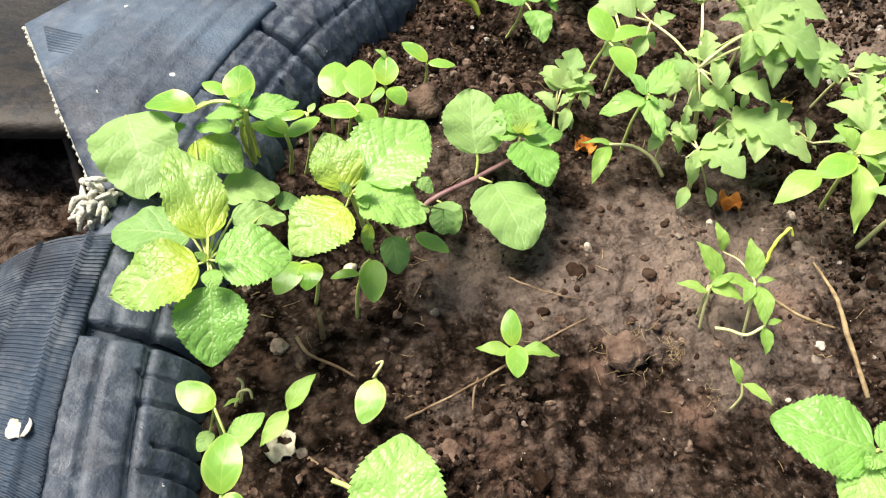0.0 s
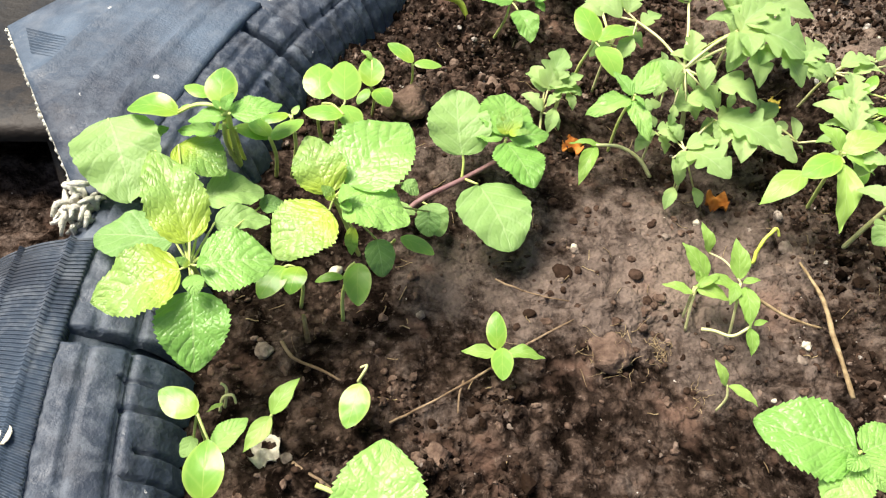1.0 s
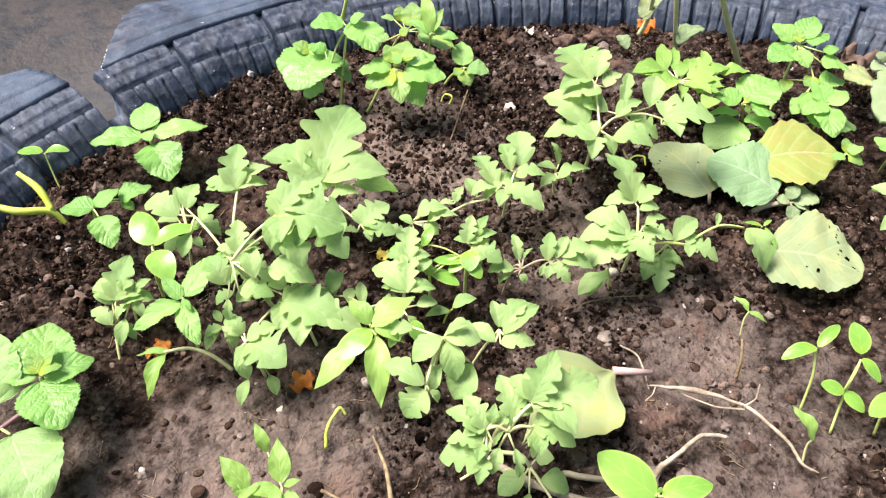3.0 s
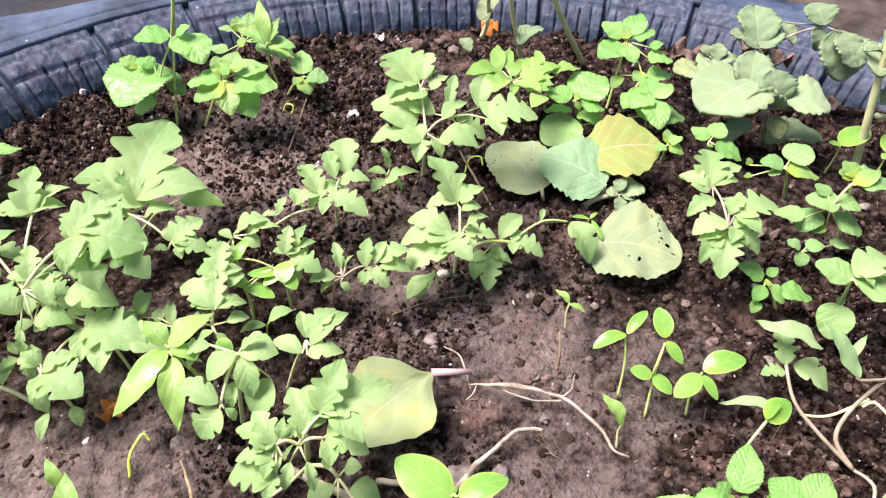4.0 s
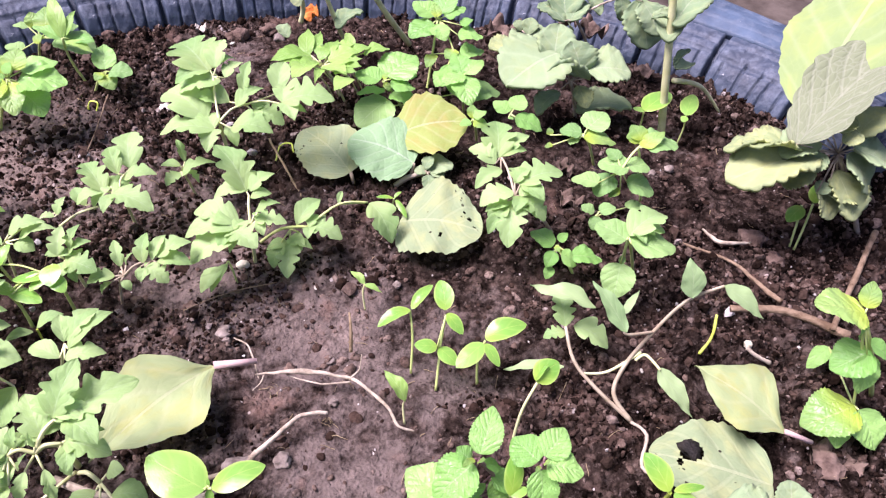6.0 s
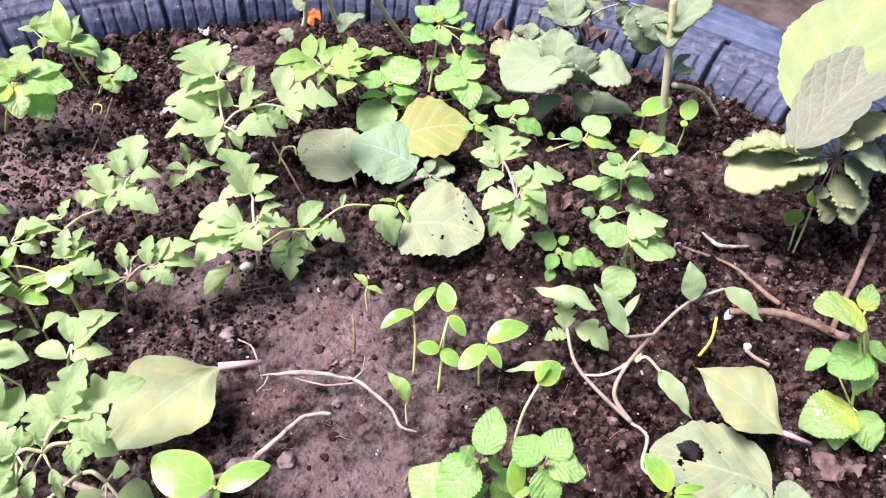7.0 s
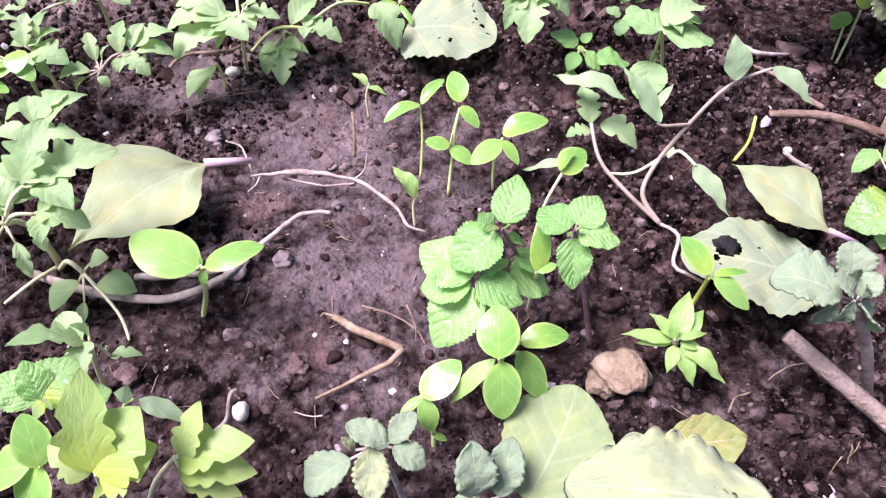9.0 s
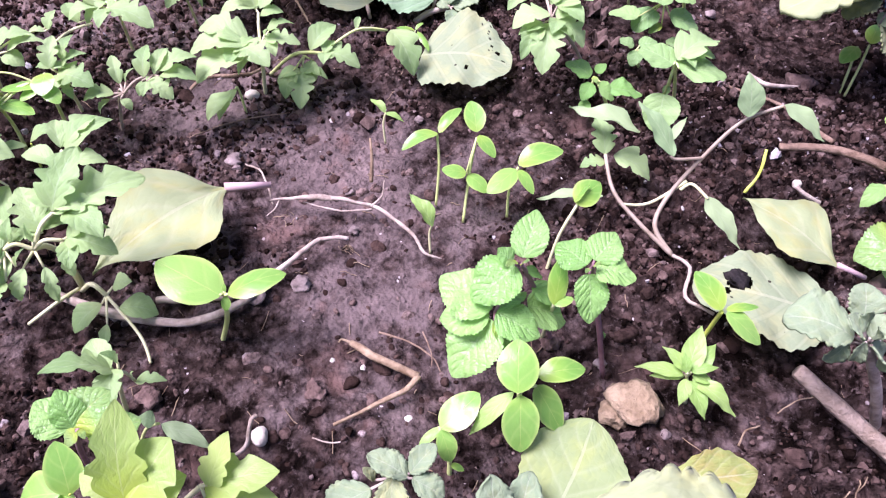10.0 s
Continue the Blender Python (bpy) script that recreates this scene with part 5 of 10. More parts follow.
leaf(p, "pepper", (605, 88, 24), (620, 100, 34), 0.48)
leaf(p, "pepper", (606, 87, 24), (622, 91, 30), 0.5)
leaf(p, "pepper", (606, 86, 23), (613, 78, 22), 0.55)
leaf(p, "pepper", (606, 85, 22), (615, 64, 14), 0.36)
leaf(p, "pepper", (604, 85, 22), (601, 69, 16), 0.5)
leaf(p, "pepper", (603, 86, 23), (594, 79, 18), 0.5)
leaf(p, "pepper", (603, 88, 23), (587, 102, 22), 0.34)
leaf(p, "pepper", (604, 88, 22), (591, 96, 20), 0.34)
leaf(p, "pepper", (605, 88, 24), (601, 102, 28), 0.5)
stem(p, "pale", (0.8, 0.7), (605, 88, 22), (605, 87, 24), (605, 87, 26))
leaf(p, "pepper", (605, 87, 26), (616, 82, 28), 0.42)
stem(p, "pale", (0.8, 0.7), (605, 88, 22), (604, 87, 25), (602, 87, 27))
leaf(p, "pepper", (602, 87, 27), (605, 94, 32), 0.55)
p = plant("seedling", "seedling with two thick oval seed leaves on a yellow stem", "seedling", "broad-leaved seedlings", 635, 103)
stem(p, "yellow", (1.5, 1.2), (635, 103, -4), (634, 102, 21), (630, 100, 38))
leaf(p, "cot", (629, 100, 40), (630, 120, 44), 0.6)
leaf(p, "cot", (630, 98, 40), (638, 81, 32), 0.62)
leaf(p, "cot", (631, 99, 40), (647, 94, 38), 0.3)
p = plant("mint_plant", "low mint leaves filling the shade under taller plants", "mint plant", "mint plants", 748, 471)
stem(p, "green", (1.3, 1.0), (748, 471, -4), (741, 465, 22), (740, 464, 40))
leaf(p, "mint", (738, 461, 42), (715, 460, 38), 0.8)
stem(p, "green", (0.8, 0.7), (740, 464, 40), (739, 462, 41), (739, 460, 42))
leaf(p, "mint", (739, 460, 42), (761, 468, 46), 0.8)
leaf(p, "mint", (739, 461, 40), (726, 432, 32), 0.8)
leaf(p, "mint", (738, 463, 42), (744, 486, 48), 0.8)
leaf(p, "mint", (678, 478, 30), (692, 455, 26), 0.7)
leaf(p, "mint", (676, 484, 30), (654, 493, 28), 0.6)
p = plant("tomato_seedling", "leafy tomato seedling at the back of the bed", "tomato seedling", "tomato seedlings", 541, 482)
stem(p, "pale", (2.0, 1.6), (541, 482, -4), (536, 470, 31), (532, 458, 58))
stem(p, "pale", (1.2, 1.0), (532, 458, 58), (536, 474, 69), (541, 491, 74))
stem(p, "pale", (0.8, 0.6), (541, 491, 74), (541, 496, 76))
leaf(p, "tomato", (541, 498, 76), (515, 495, 75), 0.66, 0, 1)
leaf(p, "tomato", (541, 498, 76), (564, 510, 75), 0.66, 0, 0)
leaf(p, "tomato", (541, 496, 76), (529, 535, 84), 0.97, 0, 2)
stem(p, "pale", (0.8, 0.6), (541, 491, 74), (545, 496, 77))
leaf(p, "tomato", (545, 496, 77), (558, 518, 88), 0.63, 0, 1)
stem(p, "pale", (0.8, 0.6), (541, 491, 74), (545, 487, 72))
leaf(p, "tomato", (545, 487, 72), (514, 495, 68), 1.10, 0, 1)
stem(p, "pale", (0.8, 0.6), (541, 491, 74), (549, 489, 72))
leaf(p, "tomato", (549, 489, 72), (565, 497, 78), 0.74, 0, 1)
stem(p, "pale", (0.8, 0.6), (532, 458, 58), (526, 466, 58))
leaf(p, "tomato", (526, 466, 58), (508, 504, 66), 0.84, 0, 1)
stem(p, "pale", (0.8, 0.6), (532, 458, 58), (527, 453, 57))
leaf(p, "tomato", (526, 453, 57), (515, 433, 56), 0.66, 0, 1)
leaf(p, "tomato", (526, 453, 57), (529, 476, 56), 0.66, 0, 0)
leaf(p, "tomato", (527, 453, 57), (492, 465, 58), 0.98, 0, 2)
stem(p, "pale", (0.8, 0.6), (532, 458, 58), (535, 456, 55))
leaf(p, "tomato", (535, 456, 55), (538, 442, 46), 0.58, 0, 0)
stem(p, "pale", (0.8, 0.6), (532, 458, 58), (537, 447, 58))
leaf(p, "tomato", (537, 447, 58), (561, 431, 60), 0.95, 0, 1)
stem(p, "pale", (1.1, 0.9), (532, 458, 58), (543, 462, 63), (554, 465, 62))
stem(p, "pale", (0.8, 0.6), (554, 465, 62), (555, 470, 66))
leaf(p, "tomato", (555, 470, 66), (569, 494, 80), 0.32, 0, 1)
stem(p, "pale", (0.8, 0.6), (554, 465, 62), (547, 463, 63))
leaf(p, "tomato", (547, 463, 63), (570, 471, 70), 0.55, 0, 1)
stem(p, "pale", (0.8, 0.6), (554, 465, 62), (545, 473, 62))
leaf(p, "tomato", (545, 473, 62), (526, 489, 66), 0.87, 0, 0)
stem(p, "pale", (0.8, 0.6), (554, 465, 62), (582, 475, 58))
leaf(p, "tomato", (582, 475, 58), (597, 498, 70), 0.59, 0, 0)
stem(p, "pale", (0.8, 0.6), (554, 465, 62), (557, 458, 60))
leaf(p, "tomato", (558, 458, 60), (569, 468, 58), 0.66, 0, 1)
leaf(p, "tomato", (558, 458, 60), (555, 444, 58), 0.66, 0, 0)
leaf(p, "tomato", (557, 458, 60), (576, 447, 52), 1.10, 0, 2)
stem(p, "pale", (1.0, 0.8), (554, 465, 62), (564, 457, 67), (575, 449, 66))
leaf(p, "tomato", (576, 447, 68), (586, 468, 69), 0.66, 0, 1)
leaf(p, "tomato", (576, 447, 68), (575, 424, 69), 0.66, 0, 0)
leaf(p, "tomato", (575, 447, 68), (611, 438, 70), 1.10, 0, 2)
stem(p, "pale", (0.8, 0.6), (575, 449, 66), (573, 445, 64))
leaf(p, "tomato", (573, 445, 64), (590, 438, 62), 0.67, 0, 0)
p = plant("tomato_seedling", "small tomato seedling with rounded leaflets", "tomato seedling", "tomato seedlings", 459, 450)
stem(p, "pale", (1.4, 1.1), (459, 450, -4), (457, 441, 23), (455, 432, 42))
stem(p, "pale", (1.0, 0.8), (455, 432, 42), (458, 437, 48), (462, 442, 48))
stem(p, "pale", (0.8, 0.6), (462, 442, 48), (467, 444, 50))
leaf(p, "tomato", (467, 444, 50), (474, 473, 60), 0.70, 0, 1)
stem(p, "pale", (0.8, 0.6), (462, 442, 48), (458, 441, 50))
leaf(p, "tomato", (458, 441, 50), (458, 464, 58), 0.50, 0, 1)
stem(p, "pale", (0.8, 0.6), (462, 442, 48), (460, 438, 47))
leaf(p, "tomato", (460, 438, 47), (480, 433, 50), 0.96, 0, 1)
stem(p, "pale", (0.8, 0.6), (455, 432, 42), (447, 437, 42))
leaf(p, "tomato", (447, 438, 42), (428, 437, 40), 0.66, 0, 1)
leaf(p, "tomato", (447, 438, 42), (465, 445, 40), 0.66, 0, 0)
leaf(p, "tomato", (447, 437, 42), (440, 469, 48), 0.55, 0, 2)
stem(p, "pale", (0.8, 0.6), (455, 432, 42), (433, 439, 34))
leaf(p, "tomato", (433, 439, 34), (430, 454, 40), 0.62, 0, 0)
stem(p, "pale", (0.8, 0.6), (455, 432, 42), (450, 431, 44))
leaf(p, "tomato", (451, 430, 44), (465, 438, 42), 0.66, 0, 1)
leaf(p, "tomato", (451, 430, 44), (441, 418, 42), 0.66, 0, 0)
leaf(p, "tomato", (450, 431, 44), (470, 408, 42), 0.71, 0, 3)
stem(p, "pale", (0.8, 0.6), (455, 432, 42), (451, 438, 44))
leaf(p, "tomato", (451, 438, 44), (436, 434, 34), 0.56, 0, 1)
stem(p, "pale", (1.2, 1.0), (414, 441, 22), (427, 436, 32), (440, 432, 36))
p = plant("tomato_seedling", "thin yellowish tomato seedling", "tomato seedling", "tomato seedlings", 506, 463)
stem(p, "pale", (1.2, 1.0), (506, 463, -4), (502, 458, 17), (499, 453, 30))
stem(p, "pale", (0.8, 0.6), (499, 453, 30), (497, 444, 32))
leaf(p, "tomato", (497, 444, 32), (520, 442, 40), 0.61, 0, 1)
stem(p, "pale", (0.8, 0.6), (499, 453, 30), (497, 450, 31))
leaf(p, "tomato", (497, 450, 31), (485, 445, 28), 0.83, 0, 1)
stem(p, "pale", (0.8, 0.6), (499, 453, 30), (503, 457, 34))
leaf(p, "tomato", (503, 457, 34), (503, 472, 44), 0.34, 0, 1)
stem(p, "pale", (0.8, 0.6), (499, 453, 30), (499, 453, 34))
leaf(p, "tomato", (499, 453, 34), (487, 461, 34), 0.59, 0, 0)
stem(p, "pale", (0.8, 0.6), (499, 453, 30), (502, 449, 32))
leaf(p, "tomato", (502, 449, 32), (507, 440, 26), 0.53, 0, 1)
p = plant("tomato_seedling", "tomato seedling with a broad upright leaf", "tomato seedling", "tomato seedlings", 520, 375)
stem(p, "pale", (1.6, 1.3), (520, 375, -4), (520, 372, 20), (520, 370, 36))
stem(p, "pale", (1.2, 1.0), (520, 370, 36), (523, 378, 45), (526, 385, 48))
stem(p, "pale", (0.8, 0.6), (526, 385, 48), (526, 389, 48))
leaf(p, "tomato", (526, 390, 49), (506, 395, 48), 0.66, 0, 1)
leaf(p, "tomato", (526, 390, 49), (544, 402, 48), 0.66, 0, 0)
leaf(p, "tomato", (526, 389, 48), (520, 425, 66), 0.67, 0, 3)
leaf(p, "tomato", (528, 387, 49), (547, 394, 54), 0.62, 0, 1)
leaf(p, "tomato", (526, 383, 47), (540, 381, 48), 0.71, 0, 0)
stem(p, "pale", (1.1, 0.9), (520, 370, 36), (516, 369, 42), (512, 368, 42))
leaf(p, "tomato", (513, 369, 43), (491, 390, 46), 0.70, 0, 1)
stem(p, "pale", (0.8, 0.6), (512, 368, 42), (511, 365, 43))
leaf(p, "tomato", (511, 365, 43), (480, 375, 42), 0.66, 0, 1)
stem(p, "pale", (0.8, 0.6), (512, 368, 42), (507, 361, 40))
leaf(p, "tomato", (507, 361, 40), (477, 359, 34), 0.84, 0, 1)
stem(p, "pale", (0.8, 0.6), (512, 368, 42), (505, 365, 43))
leaf(p, "tomato", (505, 364, 43), (520, 365, 43), 0.66, 0, 1)
leaf(p, "tomato", (505, 364, 43), (495, 352, 43), 0.66, 0, 0)
leaf(p, "tomato", (505, 365, 43), (516, 343, 44), 0.86, 0, 2)
stem(p, "pale", (0.8, 0.6), (512, 368, 42), (511, 361, 38))
leaf(p, "tomato", (511, 361, 38), (501, 359, 30), 0.63, 0, 0)
stem(p, "pale", (0.8, 0.6), (520, 370, 36), (523, 368, 40))
leaf(p, "tomato", (524, 368, 40), (532, 376, 37), 0.66, 0, 1)
leaf(p, "tomato", (524, 368, 40), (524, 357, 37), 0.66, 0, 0)
leaf(p, "tomato", (523, 368, 40), (541, 360, 40), 0.72, 0, 2)
stem(p, "pale", (0.8, 0.6), (520, 370, 36), (527, 374, 42))
leaf(p, "tomato", (527, 374, 42), (543, 375, 44), 0.56, 0, 1)
stem(p, "pale", (0.8, 0.6), (520, 370, 36), (524, 372, 42))
leaf(p, "tomato", (524, 372, 42), (529, 364, 50), 0.49, 0, 1)
p = plant("tomato_seedling", "trailing tomato seedling with a long bare stem", "tomato seedling", "tomato seedlings", 530, 394)
stem(p, "green", (1.5, 1.2), (530, 394, -4), (540, 371, 24), (556, 365, 24))
stem(p, "green", (0.8, 0.6), (556, 365, 24), (550, 369, 25))
leaf(p, "tomato", (550, 369, 25), (572, 380, 32), 0.59, 0, 0)
leaf(p, "tomato", (557, 363, 25), (566, 372, 27), 0.66, 0, 1)
leaf(p, "tomato", (557, 363, 25), (551, 352, 27), 0.66, 0, 0)
leaf(p, "tomato", (556, 364, 25), (575, 350, 20), 0.94, 0, 2)
stem(p, "green", (1.1, 0.9), (556, 365, 24), (581, 368, 32), (601, 365, 28))
leaf(p, "tomato", (602, 364, 28), (607, 337, 12), 0.72, 0, 1)
stem(p, "green", (0.8, 0.6), (601, 365, 28), (581, 369, 31))
leaf(p, "tomato", (581, 369, 31), (588, 378, 34), 0.36, 0, 0)
stem(p, "green", (0.8, 0.6), (546, 370, 22), (538, 369, 14))
leaf(p, "tomato", (538, 369, 14), (527, 359, 4), 0.71, 0, 1)
stem(p, "green", (0.8, 0.6), (546, 370, 22), (543, 368, 13))
leaf(p, "tomato", (543, 367, 13), (556, 358, 11), 0.66, 0, 1)
leaf(p, "tomato", (543, 367, 13), (528, 371, 11), 0.66, 0, 0)
leaf(p, "tomato", (543, 368, 13), (533, 347, 3), 0.65, 0, 2)
stem(p, "green", (0.8, 0.6), (546, 370, 22), (552, 371, 16))
leaf(p, "tomato", (552, 371, 16), (542, 360, 6), 0.71, 0, 0)
p = plant("tomato_seedling", "small green seedling with two drooping leaves", "tomato seedling", "tomato seedlings", 503, 362)
stem(p, "green", (1.0, 0.8), (503, 362, -4), (502, 364, 10), (501, 366, 16))
stem(p, "green", (0.8, 0.6), (501, 366, 16), (497, 363, 15))
leaf(p, "tomato", (497, 363, 15), (478, 360, 4), 0.59, 0, 0)
leaf(p, "tomato", (500, 364, 16), (484, 357, 4), 0.46, 0, 0)
p = plant("tomato_seedling", "small tomato seedling with thin grey-green leaflets", "tomato seedling", "tomato seedlings", 433, 380)
stem(p, "mauve", (1.3, 1.0), (433, 380, -4), (436, 379, 14), (438, 378, 24))
stem(p, "mauve", (1.1, 0.9), (438, 378, 24), (439, 374, 29), (440, 371, 28))
stem(p, "mauve", (0.8, 0.6), (440, 371, 28), (435, 372, 29))
leaf(p, "tomato", (435, 372, 29), (419, 376, 28), 0.79, 0, 1)
stem(p, "mauve", (0.8, 0.6), (440, 371, 28), (437, 368, 27))
leaf(p, "tomato", (437, 368, 27), (441, 363, 22), 0.78, 0, 0)
stem(p, "mauve", (0.8, 0.6), (440, 371, 28), (432, 369, 28))
leaf(p, "tomato", (432, 369, 28), (424, 370, 20), 0.47, 0, 1)
stem(p, "mauve", (0.8, 0.6), (440, 371, 28), (440, 376, 31))
leaf(p, "tomato", (440, 376, 31), (441, 392, 40), 0.43, 0, 1)
stem(p, "mauve", (0.8, 0.6), (440, 371, 28), (443, 376, 31))
leaf(p, "tomato", (443, 376, 31), (449, 378, 38), 0.38, 0, 1)
stem(p, "mauve", (1.0, 0.8), (440, 371, 28), (448, 366, 38), (457, 361, 42))
stem(p, "mauve", (0.8, 0.6), (457, 361, 42), (452, 361, 42))
leaf(p, "tomato", (452, 361, 42), (459, 376, 52), 0.53, 0, 1)
leaf(p, "tomato", (457, 360, 43), (469, 371, 50), 0.45, 0, 0)
stem(p, "mauve", (0.8, 0.6), (457, 361, 42), (460, 360, 44))
leaf(p, "tomato", (460, 360, 44), (481, 362, 48), 0.79, 0, 1)
stem(p, "mauve", (0.8, 0.6), (457, 361, 42), (459, 357, 43))
leaf(p, "tomato", (459, 357, 43), (477, 348, 42), 0.62, 0, 0)
stem(p, "mauve", (0.8, 0.6), (457, 361, 42), (452, 357, 42))
leaf(p, "tomato", (452, 357, 42), (459, 361, 39), 0.66, 0, 1)
leaf(p, "tomato", (452, 357, 42), (447, 350, 39), 0.66, 0, 0)
leaf(p, "tomato", (452, 357, 42), (462, 346, 36), 0.88, 0, 2)
stem(p, "mauve", (0.8, 0.6), (457, 361, 42), (450, 360, 41))
leaf(p, "tomato", (450, 360, 41), (446, 357, 34), 0.49, 0, 0)
p = plant("tomato_seedling", "tomato seedling with many small leaflets on thin stems", "tomato seedling", "tomato seedlings", 360, 361)
stem(p, "pale", (1.5, 1.2), (360, 361, -4), (358, 358, 20), (357, 354, 36))
stem(p, "pale", (1.2, 1.0), (357, 354, 36), (360, 359, 44), (363, 364, 46))
stem(p, "pale", (0.8, 0.6), (363, 364, 46), (367, 377, 49))
leaf(p, "tomato", (367, 378, 49), (356, 388, 49), 0.66, 0, 1)
leaf(p, "tomato", (367, 378, 49), (382, 380, 49), 0.66, 0, 0)
leaf(p, "tomato", (367, 377, 49), (375, 404, 54), 0.55, 0, 2)
stem(p, "pale", (0.8, 0.6), (363, 364, 46), (362, 358, 46))
leaf(p, "tomato", (362, 358, 46), (346, 382, 48), 0.60, 0, 1)
stem(p, "pale", (0.8, 0.6), (363, 364, 46), (363, 357, 46))
leaf(p, "tomato", (363, 357, 46), (379, 358, 44), 0.68, 0, 1)
stem(p, "pale", (0.8, 0.6), (363, 364, 46), (371, 369, 47))
leaf(p, "tomato", (371, 369, 47), (382, 377, 48), 0.62, 0, 0)
stem(p, "pale", (0.8, 0.6), (363, 364, 46), (366, 366, 47))
leaf(p, "tomato", (366, 366, 47), (361, 385, 50), 0.40, 0, 1)
stem(p, "pale", (0.8, 0.6), (363, 364, 46), (361, 356, 46))
leaf(p, "tomato", (361, 357, 46), (348, 368, 44), 0.66, 0, 1)
leaf(p, "tomato", (361, 357, 46), (378, 359, 44), 0.66, 0, 0)
leaf(p, "tomato", (361, 356, 46), (370, 384, 52), 0.45, 0, 3)
stem(p, "pale", (0.8, 0.6), (357, 354, 36), (357, 355, 40))
leaf(p, "tomato", (357, 355, 40), (344, 361, 36), 0.67, 0, 1)
stem(p, "pale", (0.8, 0.6), (357, 354, 36), (365, 352, 38))
leaf(p, "tomato", (365, 352, 38), (378, 351, 38), 0.69, 0, 0)
stem(p, "pale", (0.8, 0.6), (357, 354, 36), (357, 348, 38))
leaf(p, "tomato", (357, 348, 38), (347, 348, 32), 0.62, 0, 0)
stem(p, "pale", (0.8, 0.6), (357, 354, 36), (358, 346, 38))
leaf(p, "tomato", (358, 346, 38), (362, 341, 32), 0.57, 0, 0)
stem(p, "pale", (0.9, 0.7), (357, 354, 36), (348, 360, 36), (338, 365, 30))
leaf(p, "tomato", (336, 366, 31), (338, 382, 36), 0.43, 0, 0)
leaf(p, "tomato", (337, 363, 30), (341, 361, 26), 0.47, 0, 0)
stem(p, "pale", (0.8, 0.6), (338, 365, 30), (328, 373, 30))
leaf(p, "tomato", (328, 373, 30), (333, 380, 34), 0.82, 0, 0)
stem(p, "pale", (0.8, 0.6), (338, 365, 30), (330, 374, 32), (321, 382, 28))
leaf(p, "tomato", (322, 382, 28), (323, 398, 36), 0.51, 0, 0)
leaf(p, "tomato", (320, 381, 28), (309, 390, 28), 0.58, 0, 0)
p = plant("tomato_seedling", "slender tomato seedling with loose leaflets", "tomato seedling", "tomato seedlings", 379, 434)
stem(p, "pale", (1.3, 1.0), (379, 434, -4), (381, 430, 19), (383, 426, 34))
stem(p, "pale", (0.8, 0.6), (383, 426, 34), (387, 427, 38))
leaf(p, "tomato", (387, 427, 38), (408, 427, 42), 0.79, 0, 1)
stem(p, "pale", (0.8, 0.6), (383, 426, 34), (392, 420, 38))
leaf(p, "tomato", (392, 420, 38), (413, 420, 40), 0.66, 0, 1)
stem(p, "pale", (0.8, 0.6), (383, 426, 34), (388, 419, 36))
leaf(p, "tomato", (388, 419, 36), (398, 413, 32), 1.05, 0, 0)
stem(p, "pale", (0.8, 0.6), (383, 426, 34), (382, 422, 36))
leaf(p, "tomato", (382, 422, 36), (376, 433, 36), 0.57, 0, 0)
stem(p, "pale", (0.8, 0.6), (383, 426, 34), (382, 418, 34))
leaf(p, "tomato", (382, 418, 34), (379, 414, 28), 0.90, 0, 0)
stem(p, "pale", (0.8, 0.6), (383, 426, 34), (376, 418, 32))
leaf(p, "tomato", (376, 418, 32), (365, 428, 32), 0.57, 0, 1)
stem(p, "pale", (0.9, 0.7), (383, 426, 34), (400, 432, 38), (418, 438, 36))
stem(p, "pale", (0.8, 0.6), (418, 438, 36), (416, 434, 37))
leaf(p, "tomato", (416, 434, 37), (423, 442, 44), 0.61, 0, 1)
stem(p, "pale", (0.8, 0.6), (418, 438, 36), (414, 433, 37))
leaf(p, "tomato", (414, 433, 37), (405, 438, 36), 0.58, 0, 1)
p = plant("tomato_seedling", "slender tomato seedling with loose leaflets", "tomato seedling", "tomato seedlings", 417, 402)
stem(p, "pale", (1.4, 1.1), (417, 402, -4), (415, 396, 20), (413, 391, 36))
stem(p, "pale", (0.8, 0.6), (413, 391, 36), (410, 392, 40))
leaf(p, "tomato", (410, 392, 40), (403, 399, 39), 0.66, 0, 1)
leaf(p, "tomato", (410, 392, 40), (420, 390, 39), 0.66, 0, 0)
leaf(p, "tomato", (410, 392, 40), (416, 404, 52), 0.64, 0, 2)
stem(p, "pale", (0.8, 0.6), (413, 391, 36), (412, 388, 38))
leaf(p, "tomato", (413, 387, 38), (424, 394, 36), 0.66, 0, 1)
leaf(p, "tomato", (413, 387, 38), (406, 376, 36), 0.66, 0, 0)
leaf(p, "tomato", (412, 388, 38), (427, 373, 38), 0.88, 0, 2)
stem(p, "pale", (0.8, 0.6), (413, 391, 36), (415, 391, 40))
leaf(p, "tomato", (415, 391, 40), (429, 391, 46), 0.73, 0, 1)
stem(p, "pale", (0.8, 0.6), (413, 391, 36), (417, 393, 42))
leaf(p, "tomato", (417, 393, 42), (426, 401, 52), 0.54, 0, 1)
stem(p, "pale", (0.8, 0.6), (413, 391, 36), (411, 386, 36))
leaf(p, "tomato", (411, 386, 36), (415, 378, 28), 0.56, 0, 1)
p = plant("tomato_seedling", "upright tomato seedling with narrow leaflets", "tomato seedling", "tomato seedlings", 388, 324)
stem(p, "pale", (1.2, 1.0), (388, 324, -4), (395, 319, 26), (402, 314, 48))
leaf(p, "tomato", (402, 315, 49), (404, 331, 54), 0.49, 0, 0)
leaf(p, "tomato", (403, 315, 49), (422, 327, 54), 0.60, 0, 1)
